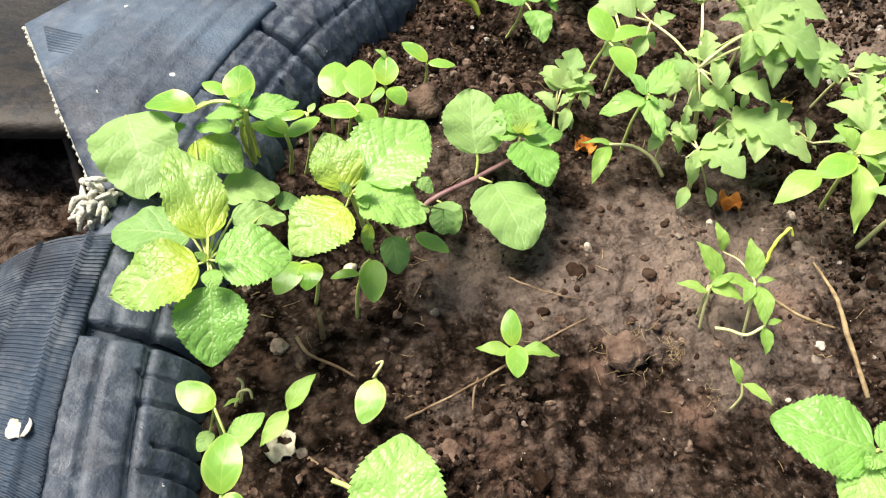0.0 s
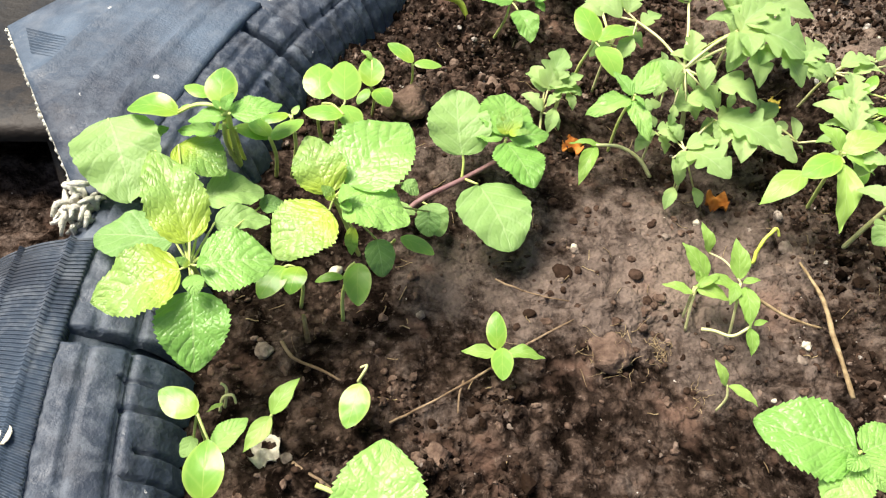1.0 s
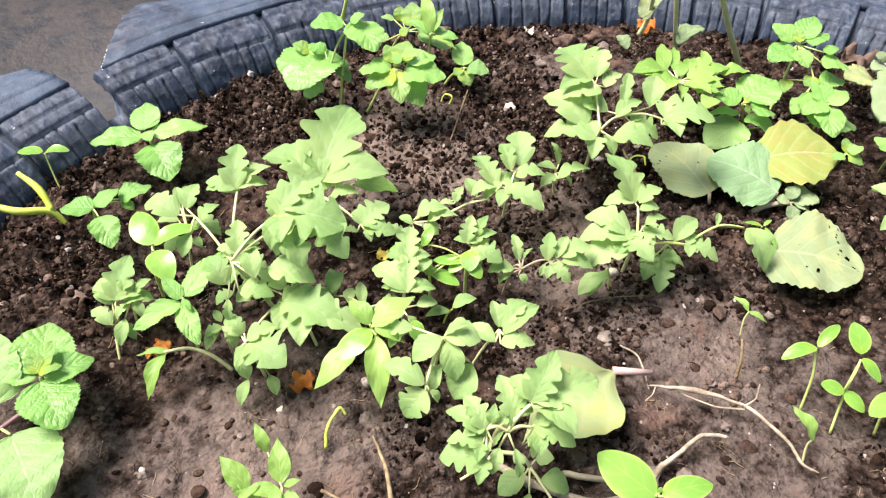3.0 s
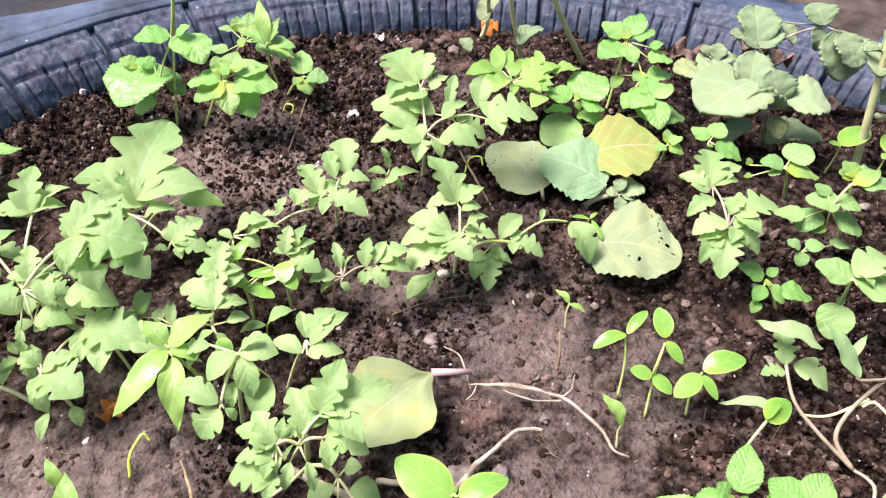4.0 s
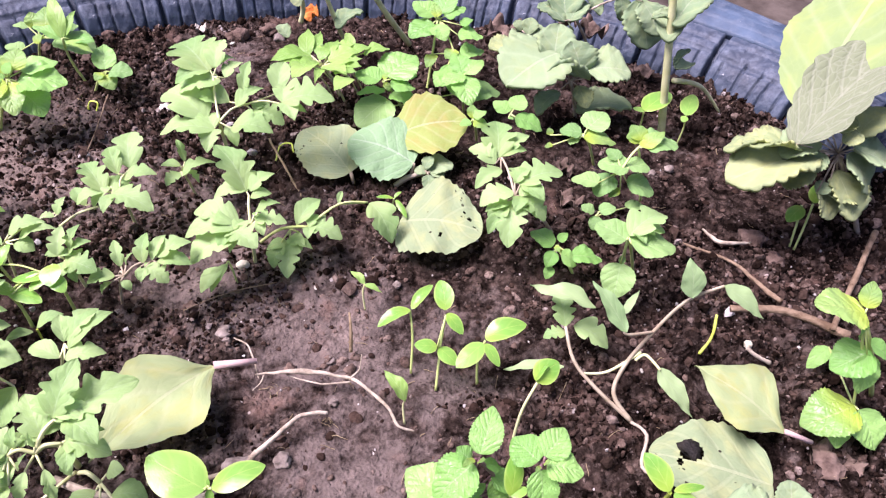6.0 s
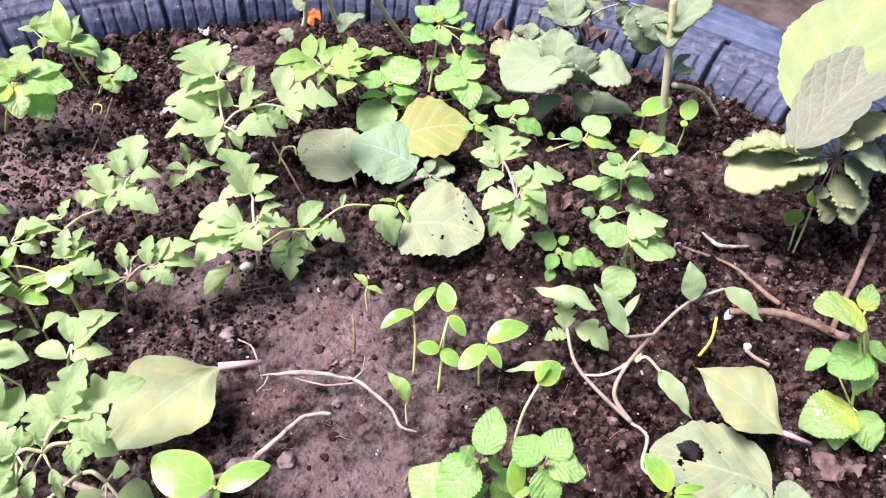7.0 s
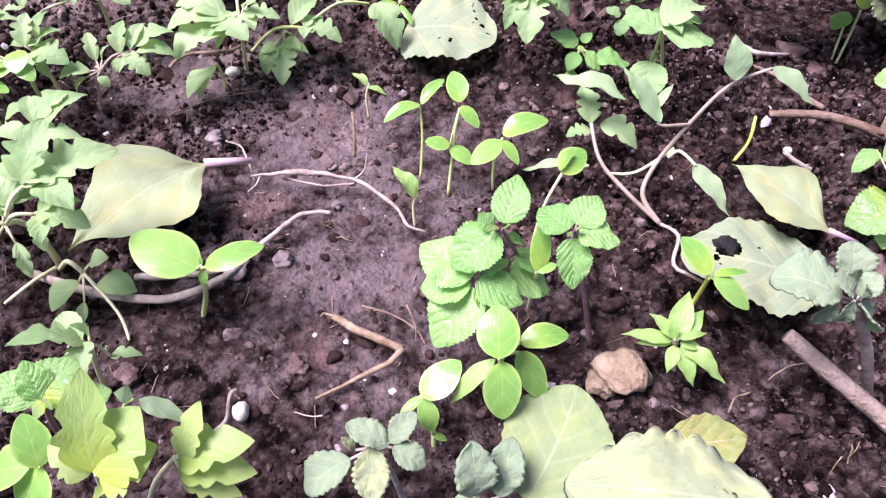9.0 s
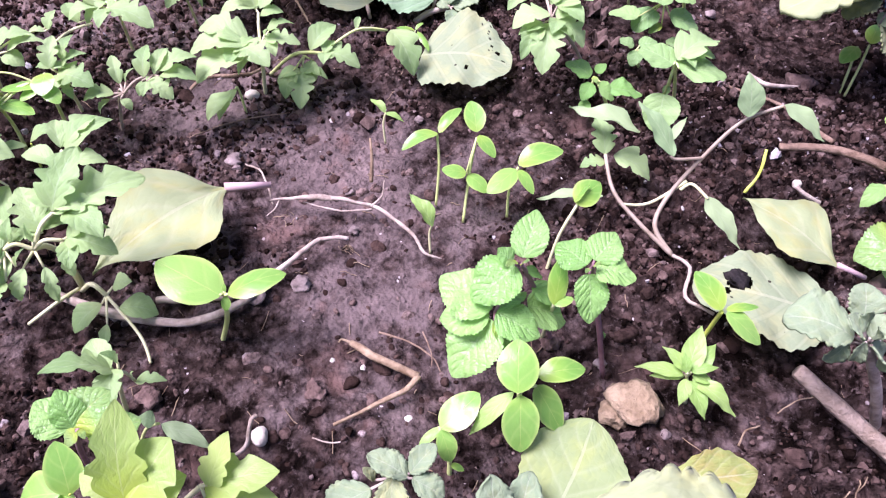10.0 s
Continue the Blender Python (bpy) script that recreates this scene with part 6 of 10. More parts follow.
stem(p, "pale", (0.8, 0.6), (402, 314, 48), (403, 310, 48))
leaf(p, "tomato", (403, 310, 48), (428, 321, 54), 0.53, 0, 0)
stem(p, "pale", (0.8, 0.6), (402, 314, 48), (398, 308, 46))
leaf(p, "tomato", (398, 308, 46), (386, 324, 46), 0.58, 0, 0)
stem(p, "pale", (0.8, 0.6), (402, 314, 48), (400, 306, 46))
leaf(p, "tomato", (400, 306, 46), (419, 302, 46), 0.67, 0, 1)
leaf(p, "tomato", (404, 315, 48), (408, 315, 48), 0.50, 0, 0)
p = plant("tomato_seedling", "small pale sprout with two narrow leaves", "tomato seedling", "tomato seedlings", 386, 365)
stem(p, "yellow", (0.9, 0.7), (386, 365, -4), (387, 359, 15), (388, 353, 26))
leaf(p, "tomato", (388, 353, 27), (403, 353, 32), 0.63, 0, 0)
leaf(p, "tomato", (386, 351, 27), (371, 353, 26), 0.52, 0, 0)
p = plant("tomato_seedling", "tall tomato seedling with broad pale leaflets", "tomato seedling", "tomato seedlings", 359, 310)
stem(p, "pale", (1.8, 1.4), (359, 310, -4), (362, 307, 35), (366, 304, 66))
leaf(p, "tomato", (366, 303, 68), (385, 298, 66), 1.02, 0, 0)
stem(p, "pale", (0.8, 0.6), (366, 304, 66), (368, 301, 68))
leaf(p, "tomato", (368, 301, 68), (367, 284, 54), 0.59, 18, 0)
leaf(p, "tomato", (365, 303, 68), (348, 299, 60), 0.79, 0, 0)
stem(p, "pale", (0.8, 0.6), (366, 304, 66), (368, 303, 70))
leaf(p, "tomato", (368, 303, 70), (379, 304, 74), 0.51, 0, 1)
stem(p, "pale", (0.8, 0.6), (366, 304, 66), (354, 318, 62))
leaf(p, "tomato", (354, 318, 62), (340, 322, 58), 0.66, 0, 1)
stem(p, "pale", (0.8, 0.6), (366, 304, 66), (362, 294, 58))
leaf(p, "tomato", (362, 294, 58), (355, 290, 44), 0.62, 0, 0)
stem(p, "pale", (0.8, 0.6), (366, 304, 66), (378, 291, 56))
leaf(p, "tomato", (378, 291, 56), (365, 281, 44), 0.90, 0, 0)
stem(p, "pale", (0.8, 0.6), (366, 304, 66), (352, 322, 60))
leaf(p, "tomato", (352, 322, 60), (340, 318, 50), 0.58, 0, 0)
stem(p, "pale", (1.2, 1.0), (366, 304, 66), (359, 296, 63), (352, 287, 54))
leaf(p, "tomato", (351, 286, 56), (334, 304, 58), 0.54, 0, 1)
stem(p, "pale", (0.8, 0.6), (352, 287, 54), (351, 284, 54))
leaf(p, "tomato", (351, 284, 54), (338, 278, 44), 1.07, 0, 1)
stem(p, "pale", (0.8, 0.6), (352, 287, 54), (353, 284, 53))
leaf(p, "tomato", (353, 284, 53), (357, 280, 46), 0.62, 0, 0)
p = plant("tomato_seedling", "large tomato seedling spreading over a fallen leaf", "tomato seedling", "tomato seedlings", 387, 275)
stem(p, "pale", (2.2, 1.8), (387, 275, -4), (387, 270, 20), (387, 264, 36))
stem(p, "pale", (1.7, 1.4), (387, 264, 36), (384, 256, 50), (381, 248, 58))
stem(p, "pale", (1.2, 1.0), (381, 248, 58), (387, 250, 67), (393, 252, 70))
leaf(p, "tomato", (394, 253, 72), (389, 269, 72), 0.66, 0, 1)
leaf(p, "tomato", (394, 253, 72), (409, 246, 72), 0.66, 0, 0)
leaf(p, "tomato", (393, 252, 71), (409, 266, 88), 0.65, 0, 3)
stem(p, "pale", (0.8, 0.6), (393, 252, 70), (396, 250, 70))
leaf(p, "tomato", (397, 250, 70), (399, 271, 71), 0.66, 0, 1)
leaf(p, "tomato", (397, 250, 70), (407, 231, 71), 0.66, 0, 0)
leaf(p, "tomato", (396, 250, 70), (430, 257, 72), 0.66, 0, 3)
leaf(p, "tomato", (393, 251, 70), (410, 250, 70), 0.58, 0, 1)
stem(p, "pale", (1.2, 1.0), (381, 248, 58), (384, 250, 63), (386, 252, 62))
leaf(p, "tomato", (386, 252, 63), (375, 254, 60), 0.66, 0, 1)
leaf(p, "tomato", (386, 252, 63), (397, 256, 60), 0.66, 0, 0)
leaf(p, "tomato", (386, 251, 63), (384, 271, 72), 0.73, 0, 3)
leaf(p, "tomato", (384, 253, 62), (395, 260, 68), 0.60, 0, 1)
stem(p, "pale", (1.2, 1.0), (381, 248, 58), (386, 247, 62), (392, 246, 60))
leaf(p, "tomato", (394, 245, 60), (406, 251, 58), 0.66, 0, 1)
leaf(p, "tomato", (394, 245, 60), (391, 232, 58), 0.66, 0, 0)
leaf(p, "tomato", (393, 246, 60), (410, 233, 58), 0.68, 0, 2)
stem(p, "pale", (0.8, 0.6), (392, 246, 60), (390, 244, 58))
leaf(p, "tomato", (390, 244, 58), (391, 236, 48), 0.46, 0, 1)
stem(p, "pale", (0.8, 0.6), (392, 246, 60), (395, 247, 60))
leaf(p, "tomato", (395, 247, 60), (410, 244, 62), 0.58, 0, 1)
stem(p, "pale", (1.2, 1.0), (381, 248, 58), (376, 250, 62), (371, 251, 60))
leaf(p, "tomato", (371, 252, 61), (360, 251, 60), 0.66, 0, 1)
leaf(p, "tomato", (371, 252, 61), (380, 259, 60), 0.66, 0, 0)
leaf(p, "tomato", (371, 251, 61), (365, 267, 68), 0.72, 0, 2)
leaf(p, "tomato", (370, 249, 60), (356, 266, 62), 0.55, 0, 1)
stem(p, "pale", (0.8, 0.6), (371, 251, 60), (368, 246, 58))
leaf(p, "tomato", (367, 246, 58), (362, 237, 59), 0.66, 0, 1)
leaf(p, "tomato", (367, 246, 58), (369, 256, 59), 0.66, 0, 0)
leaf(p, "tomato", (368, 246, 58), (352, 252, 58), 0.70, 0, 2)
stem(p, "pale", (0.8, 0.6), (371, 251, 60), (368, 240, 54))
leaf(p, "tomato", (367, 240, 54), (360, 229, 54), 0.66, 0, 1)
leaf(p, "tomato", (367, 240, 54), (369, 253, 54), 0.66, 0, 0)
leaf(p, "tomato", (368, 240, 54), (347, 248, 52), 0.97, 0, 2)
stem(p, "pale", (0.8, 0.6), (371, 251, 60), (374, 252, 62))
leaf(p, "tomato", (374, 252, 62), (377, 257, 70), 0.59, 0, 1)
stem(p, "pale", (0.8, 0.6), (371, 251, 60), (373, 244, 56))
leaf(p, "tomato", (373, 244, 56), (378, 247, 62), 0.34, 0, 1)
stem(p, "pale", (0.8, 0.6), (381, 248, 58), (382, 241, 54))
leaf(p, "tomato", (382, 241, 54), (382, 231, 42), 0.38, 0, 1)
stem(p, "pale", (0.8, 0.6), (381, 248, 58), (375, 243, 55))
leaf(p, "tomato", (375, 243, 55), (369, 235, 46), 0.53, 0, 1)
stem(p, "pale", (0.8, 0.6), (381, 248, 58), (382, 248, 62))
leaf(p, "tomato", (382, 248, 62), (382, 251, 70), 0.26, 0, 0)
p = plant("tomato_seedling", "spreading tomato seedling with pale stems on the soil", "tomato seedling", "tomato seedlings", 385, 272)
stem(p, "pale", (1.6, 1.3), (385, 272, -4), (393, 254, 20), (397, 248, 16))
stem(p, "pale", (0.8, 0.6), (397, 248, 16), (394, 246, 14))
leaf(p, "tomato", (394, 246, 14), (378, 243, 6), 0.75, 0, 0)
stem(p, "pale", (0.8, 0.6), (397, 248, 16), (400, 240, 14))
leaf(p, "tomato", (400, 240, 14), (415, 234, 8), 0.86, 0, 0)
stem(p, "pale", (0.8, 0.6), (397, 248, 16), (401, 250, 18))
leaf(p, "tomato", (401, 250, 18), (409, 246, 22), 1.01, 0, 0)
stem(p, "pale", (0.8, 0.6), (397, 248, 16), (393, 237, 10))
leaf(p, "tomato", (393, 237, 10), (389, 231, 4), 0.62, 0, 0)
stem(p, "pale", (1.0, 0.8), (397, 248, 16), (404, 226, 8), (404, 213, 3))
stem(p, "pale", (1.2, 1.0), (386, 268, 4), (376, 259, 10), (362, 256, 6))
p = plant("tomato_seedling", "small tomato seedling with narrow leaflets", "tomato seedling", "tomato seedlings", 388, 199)
stem(p, "pale", (1.4, 1.1), (388, 199, -4), (392, 188, 31), (396, 177, 58))
leaf(p, "tomato", (394, 177, 61), (391, 162, 63), 0.66, 0, 1)
leaf(p, "tomato", (394, 177, 61), (391, 192, 63), 0.66, 0, 0)
leaf(p, "tomato", (395, 177, 60), (376, 177, 76), 0.53, 0, 3)
stem(p, "pale", (0.8, 0.6), (396, 177, 58), (397, 178, 62))
leaf(p, "tomato", (397, 178, 62), (394, 179, 70), 0.49, 0, 1)
stem(p, "pale", (0.8, 0.6), (396, 177, 58), (393, 177, 56))
leaf(p, "tomato", (393, 177, 56), (386, 180, 54), 0.40, 0, 0)
stem(p, "pale", (0.9, 0.7), (396, 177, 58), (397, 182, 49), (398, 187, 34))
leaf(p, "tomato", (398, 186, 34), (409, 182, 34), 0.52, 0, 1)
leaf(p, "tomato", (398, 187, 36), (399, 186, 42), 0.25, 0, 0)
p = plant("tomato_seedling", "tall tomato seedling with flat lobed leaves", "tomato seedling", "tomato seedlings", 722, 300)
stem(p, "mauve", (1.6, 1.3), (722, 300, -4), (698, 298, 31), (673, 296, 58))
stem(p, "mauve", (1.1, 0.9), (673, 296, 58), (678, 312, 65), (682, 327, 66))
leaf(p, "tomato", (681, 327, 66), (666, 341, 68), 0.66, 0, 1)
leaf(p, "tomato", (681, 327, 66), (701, 324, 68), 0.66, 0, 0)
leaf(p, "tomato", (680, 326, 66), (694, 354, 76), 0.76, 0, 2)
stem(p, "mauve", (0.8, 0.6), (682, 327, 66), (674, 322, 66))
leaf(p, "tomato", (674, 322, 66), (666, 342, 70), 0.86, 0, 1)
stem(p, "mauve", (0.8, 0.6), (682, 327, 66), (688, 329, 66))
leaf(p, "tomato", (688, 329, 66), (709, 334, 72), 0.58, 0, 1)
stem(p, "mauve", (0.8, 0.6), (682, 327, 66), (676, 318, 64))
leaf(p, "tomato", (676, 318, 64), (654, 314, 60), 0.58, 0, 1)
stem(p, "mauve", (0.8, 0.6), (673, 296, 58), (673, 299, 60))
leaf(p, "tomato", (673, 299, 60), (650, 302, 56), 0.82, 0, 1)
leaf(p, "tomato", (670, 294, 55), (679, 278, 53), 0.66, 0, 1)
leaf(p, "tomato", (670, 294, 55), (652, 298, 53), 0.66, 0, 0)
leaf(p, "tomato", (671, 295, 56), (654, 272, 42), 0.68, 0, 3)
stem(p, "mauve", (0.8, 0.6), (673, 296, 58), (676, 295, 58))
leaf(p, "tomato", (676, 294, 58), (690, 299, 58), 0.66, 0, 1)
leaf(p, "tomato", (676, 294, 58), (665, 284, 58), 0.66, 0, 0)
leaf(p, "tomato", (676, 295, 58), (687, 277, 48), 0.95, 0, 2)
stem(p, "mauve", (0.8, 0.6), (673, 296, 58), (679, 300, 62))
leaf(p, "tomato", (680, 300, 62), (687, 319, 62), 0.66, 0, 1)
leaf(p, "tomato", (680, 300, 62), (685, 281, 62), 0.66, 0, 0)
leaf(p, "tomato", (679, 300, 62), (711, 298, 66), 0.82, 0, 2)
stem(p, "mauve", (0.8, 0.6), (673, 296, 58), (677, 303, 62))
leaf(p, "tomato", (677, 303, 62), (691, 307, 68), 0.57, 0, 1)
stem(p, "mauve", (0.8, 0.6), (673, 296, 58), (667, 296, 56))
leaf(p, "tomato", (667, 296, 56), (648, 287, 44), 0.51, 0, 1)
p = plant("tomato_seedling", "small tomato seedling with one upright lobed leaf", "tomato seedling", "tomato seedlings", 189, 391)
stem(p, "pale", (1.1, 0.9), (189, 391, -4), (190, 400, 9), (191, 408, 14))
stem(p, "pale", (0.8, 0.6), (191, 408, 14), (194, 415, 26))
leaf(p, "tomato", (194, 416, 27), (182, 430, 29), 0.66, 0, 1)
leaf(p, "tomato", (194, 416, 27), (213, 416, 29), 0.66, 0, 0)
leaf(p, "tomato", (194, 415, 26), (205, 438, 42), 0.67, 0, 3)
stem(p, "pale", (0.8, 0.6), (191, 408, 14), (192, 415, 25))
leaf(p, "tomato", (192, 415, 25), (186, 433, 32), 0.68, 0, 1)
stem(p, "pale", (0.8, 0.6), (191, 408, 14), (190, 405, 18))
leaf(p, "tomato", (190, 405, 18), (179, 418, 22), 0.65, 0, 1)
stem(p, "pale", (0.8, 0.6), (191, 408, 14), (194, 405, 16))
leaf(p, "tomato", (194, 405, 16), (202, 397, 10), 0.66, 0, 1)
stem(p, "pale", (0.8, 0.6), (191, 408, 14), (197, 412, 24))
leaf(p, "tomato", (197, 412, 24), (211, 411, 30), 0.72, 0, 1)
p = plant("tomato_seedling", "low tomato seedling with lobed grey-green leaves", "tomato seedling", "tomato seedlings", 272, 358)
stem(p, "pale", (1.3, 1.0), (272, 358, -4), (269, 358, 17), (266, 359, 30))
leaf(p, "tomato", (267, 359, 31), (287, 363, 34), 0.63, 0, 1)
leaf(p, "tomato", (268, 357, 30), (282, 363, 30), 0.66, 0, 1)
leaf(p, "tomato", (268, 357, 30), (260, 344, 30), 0.66, 0, 0)
leaf(p, "tomato", (267, 358, 30), (286, 336, 34), 0.98, 0, 2)
leaf(p, "tomato", (265, 360, 29), (262, 351, 22), 0.53, 0, 0)
stem(p, "pale", (0.8, 0.6), (266, 359, 30), (266, 366, 30))
leaf(p, "tomato", (266, 366, 30), (258, 376, 36), 0.70, 0, 1)
stem(p, "pale", (0.8, 0.6), (266, 359, 30), (264, 366, 29))
leaf(p, "tomato", (264, 366, 29), (254, 375, 30), 0.63, 0, 1)
stem(p, "pale", (0.8, 0.6), (266, 359, 30), (259, 356, 26))
leaf(p, "tomato", (259, 356, 26), (264, 345, 14), 0.55, 0, 0)
stem(p, "pale", (0.8, 0.6), (266, 359, 30), (263, 348, 10))
leaf(p, "tomato", (263, 348, 10), (256, 336, 4), 0.53, 0, 0)
stem(p, "pale", (0.8, 0.6), (266, 359, 30), (275, 348, 10))
leaf(p, "tomato", (275, 348, 10), (277, 337, 4), 0.60, 0, 0)
stem(p, "pale", (1.0, 0.8), (266, 359, 30), (278, 370, 35), (289, 380, 34))
leaf(p, "tomato", (291, 378, 35), (309, 388, 33), 0.66, 0, 1)
leaf(p, "tomato", (291, 378, 35), (286, 358, 33), 0.66, 0, 0)
leaf(p, "tomato", (290, 379, 35), (321, 355, 38), 0.79, 0, 3)
stem(p, "pale", (0.8, 0.6), (289, 380, 34), (292, 377, 34))
leaf(p, "tomato", (292, 377, 34), (301, 366, 30), 0.67, 0, 1)
p = plant("tomato_seedling", "leafy pale green tomato seedling with lobed leaves", "tomato seedling", "tomato seedlings", 287, 403)
stem(p, "pale", (2.0, 1.6), (287, 403, -4), (277, 400, 31), (267, 398, 58))
stem(p, "pale", (1.3, 1.0), (267, 398, 58), (282, 405, 69), (297, 412, 74))
leaf(p, "tomato", (299, 409, 75), (310, 430, 78), 0.66, 0, 1)
leaf(p, "tomato", (299, 409, 75), (296, 386, 78), 0.66, 0, 0)
leaf(p, "tomato", (297, 410, 75), (336, 397, 74), 1.10, 0, 2)
leaf(p, "tomato", (295, 411, 75), (290, 393, 66), 0.54, 0, 0)
stem(p, "pale", (0.8, 0.6), (297, 412, 74), (300, 414, 77))
leaf(p, "tomato", (301, 415, 77), (298, 434, 77), 0.66, 0, 1)
leaf(p, "tomato", (301, 415, 77), (318, 405, 77), 0.66, 0, 0)
leaf(p, "tomato", (300, 414, 77), (328, 433, 84), 0.62, 0, 2)
stem(p, "pale", (0.8, 0.6), (297, 412, 74), (299, 401, 72))
leaf(p, "tomato", (299, 401, 72), (306, 378, 62), 0.80, 0, 1)
stem(p, "pale", (0.8, 0.6), (267, 398, 58), (262, 388, 50))
leaf(p, "tomato", (262, 388, 50), (254, 404, 60), 0.78, 0, 1)
stem(p, "pale", (0.8, 0.6), (267, 398, 58), (278, 386, 52))
leaf(p, "tomato", (278, 386, 52), (279, 405, 62), 0.56, 0, 0)
stem(p, "pale", (0.8, 0.6), (267, 398, 58), (286, 391, 52))
leaf(p, "tomato", (286, 391, 52), (312, 380, 48), 0.81, 0, 1)
stem(p, "pale", (0.8, 0.6), (267, 398, 58), (268, 383, 46))
leaf(p, "tomato", (268, 383, 46), (287, 379, 44), 0.91, 0, 1)
stem(p, "pale", (0.8, 0.6), (267, 398, 58), (261, 382, 44))
leaf(p, "tomato", (261, 382, 44), (259, 373, 34), 0.44, 0, 1)
stem(p, "pale", (0.8, 0.6), (267, 398, 58), (272, 401, 60))
leaf(p, "tomato", (272, 402, 60), (260, 407, 62), 0.66, 0, 1)
leaf(p, "tomato", (272, 402, 60), (285, 405, 62), 0.66, 0, 0)
leaf(p, "tomato", (272, 401, 60), (274, 420, 70), 0.65, 0, 2)
stem(p, "pale", (1.2, 1.0), (267, 398, 58), (272, 420, 68), (277, 442, 72))
leaf(p, "tomato", (277, 443, 74), (259, 449, 74), 0.66, 0, 1)
leaf(p, "tomato", (277, 443, 74), (296, 443, 74), 0.66, 0, 0)
leaf(p, "tomato", (277, 442, 73), (282, 471, 88), 0.58, 0, 2)
stem(p, "pale", (0.8, 0.6), (277, 442, 72), (280, 446, 73))
leaf(p, "tomato", (280, 446, 73), (299, 454, 80), 0.77, 0, 1)
stem(p, "pale", (0.8, 0.6), (277, 442, 72), (274, 443, 72))
leaf(p, "tomato", (274, 443, 72), (260, 454, 76), 0.66, 0, 1)
stem(p, "pale", (1.1, 0.9), (267, 398, 58), (258, 420, 61), (249, 443, 58))
stem(p, "pale", (0.8, 0.6), (249, 443, 58), (240, 447, 58))
leaf(p, "tomato", (240, 447, 58), (220, 464, 60), 0.75, 0, 1)
stem(p, "pale", (0.8, 0.6), (249, 443, 58), (245, 450, 59))
leaf(p, "tomato", (245, 450, 59), (253, 466, 66), 0.70, 0, 1)
stem(p, "pale", (0.8, 0.6), (249, 443, 58), (243, 454, 59))
leaf(p, "tomato", (243, 454, 59), (240, 468, 64), 0.50, 0, 0)
stem(p, "pale", (0.8, 0.6), (249, 443, 58), (245, 433, 54))
leaf(p, "tomato", (245, 433, 54), (237, 424, 44), 0.72, 0, 0)
stem(p, "pale", (0.8, 0.6), (249, 443, 58), (252, 439, 57))
leaf(p, "tomato", (252, 439, 57), (264, 447, 62), 0.79, 0, 1)
stem(p, "pale", (1.1, 0.9), (267, 398, 58), (286, 404, 66), (304, 411, 68))
stem(p, "pale", (0.8, 0.6), (304, 411, 68), (314, 402, 72))
leaf(p, "tomato", (315, 401, 72), (330, 410, 70), 0.66, 0, 1)
leaf(p, "tomato", (315, 401, 72), (304, 387, 70), 0.66, 0, 0)
leaf(p, "tomato", (314, 402, 72), (333, 380, 62), 0.82, 0, 2)
stem(p, "pale", (0.8, 0.6), (304, 411, 68), (301, 405, 72))
leaf(p, "tomato", (301, 405, 72), (292, 395, 58), 0.58, 0, 0)
stem(p, "pale", (0.8, 0.6), (304, 411, 68), (311, 412, 72))
leaf(p, "tomato", (311, 412, 72), (328, 412, 76), 0.68, 0, 1)
stem(p, "pale", (0.8, 0.6), (304, 411, 68), (298, 413, 70))
leaf(p, "tomato", (298, 413, 70), (294, 427, 76), 0.56, 0, 1)
p = plant("tomato_seedling", "tall tomato seedling with a long lobed leaf", "tomato seedling", "tomato seedlings", 323, 460)
stem(p, "pale", (1.6, 1.3), (323, 460, -4), (324, 460, 24), (324, 461, 44))
stem(p, "pale", (0.8, 0.6), (324, 461, 44), (329, 467, 46))
leaf(p, "tomato", (330, 470, 47), (297, 504, 53), 0.66, 0, 1)
leaf(p, "tomato", (330, 470, 47), (376, 461, 53), 0.66, 0, 0)
leaf(p, "tomato", (329, 467, 46), (364, 531, 66), 0.62, 0, 3)
stem(p, "pale", (0.8, 0.6), (324, 461, 44), (324, 468, 46))
leaf(p, "tomato", (324, 468, 46), (313, 502, 58), 0.52, 0, 1)
stem(p, "pale", (0.8, 0.6), (324, 461, 44), (325, 458, 44))
leaf(p, "tomato", (325, 458, 44), (306, 467, 46), 0.74, 0, 1)
stem(p, "pale", (0.8, 0.6), (324, 461, 44), (334, 462, 44))
leaf(p, "tomato", (334, 463, 45), (313, 464, 48), 0.66, 0, 1)
leaf(p, "tomato", (334, 463, 45), (352, 474, 48), 0.66, 0, 0)
leaf(p, "tomato", (334, 462, 44), (326, 495, 60), 0.50, 0, 2)
stem(p, "pale", (0.8, 0.6), (324, 461, 44), (334, 453, 44))
leaf(p, "tomato", (334, 453, 44), (353, 449, 50), 0.74, 0, 1)
stem(p, "pale", (1.1, 0.9), (324, 461, 44), (336, 439, 50), (347, 417, 50))
leaf(p, "tomato", (348, 416, 50), (346, 430, 52), 0.66, 0, 1)
leaf(p, "tomato", (348, 416, 50), (358, 406, 52), 0.66, 0, 0)
leaf(p, "tomato", (347, 416, 50), (367, 426, 56), 0.86, 0, 2)
stem(p, "pale", (0.8, 0.6), (347, 417, 50), (348, 411, 50))
leaf(p, "tomato", (349, 411, 50), (356, 419, 49), 0.66, 0, 1)
leaf(p, "tomato", (349, 411, 50), (350, 401, 49), 0.66, 0, 0)
leaf(p, "tomato", (348, 411, 50), (367, 405, 50), 0.88, 0, 2)
stem(p, "pale", (0.8, 0.6), (347, 417, 50), (344, 413, 48))
leaf(p, "tomato", (344, 413, 48), (336, 414, 50), 0.87, 0, 1)
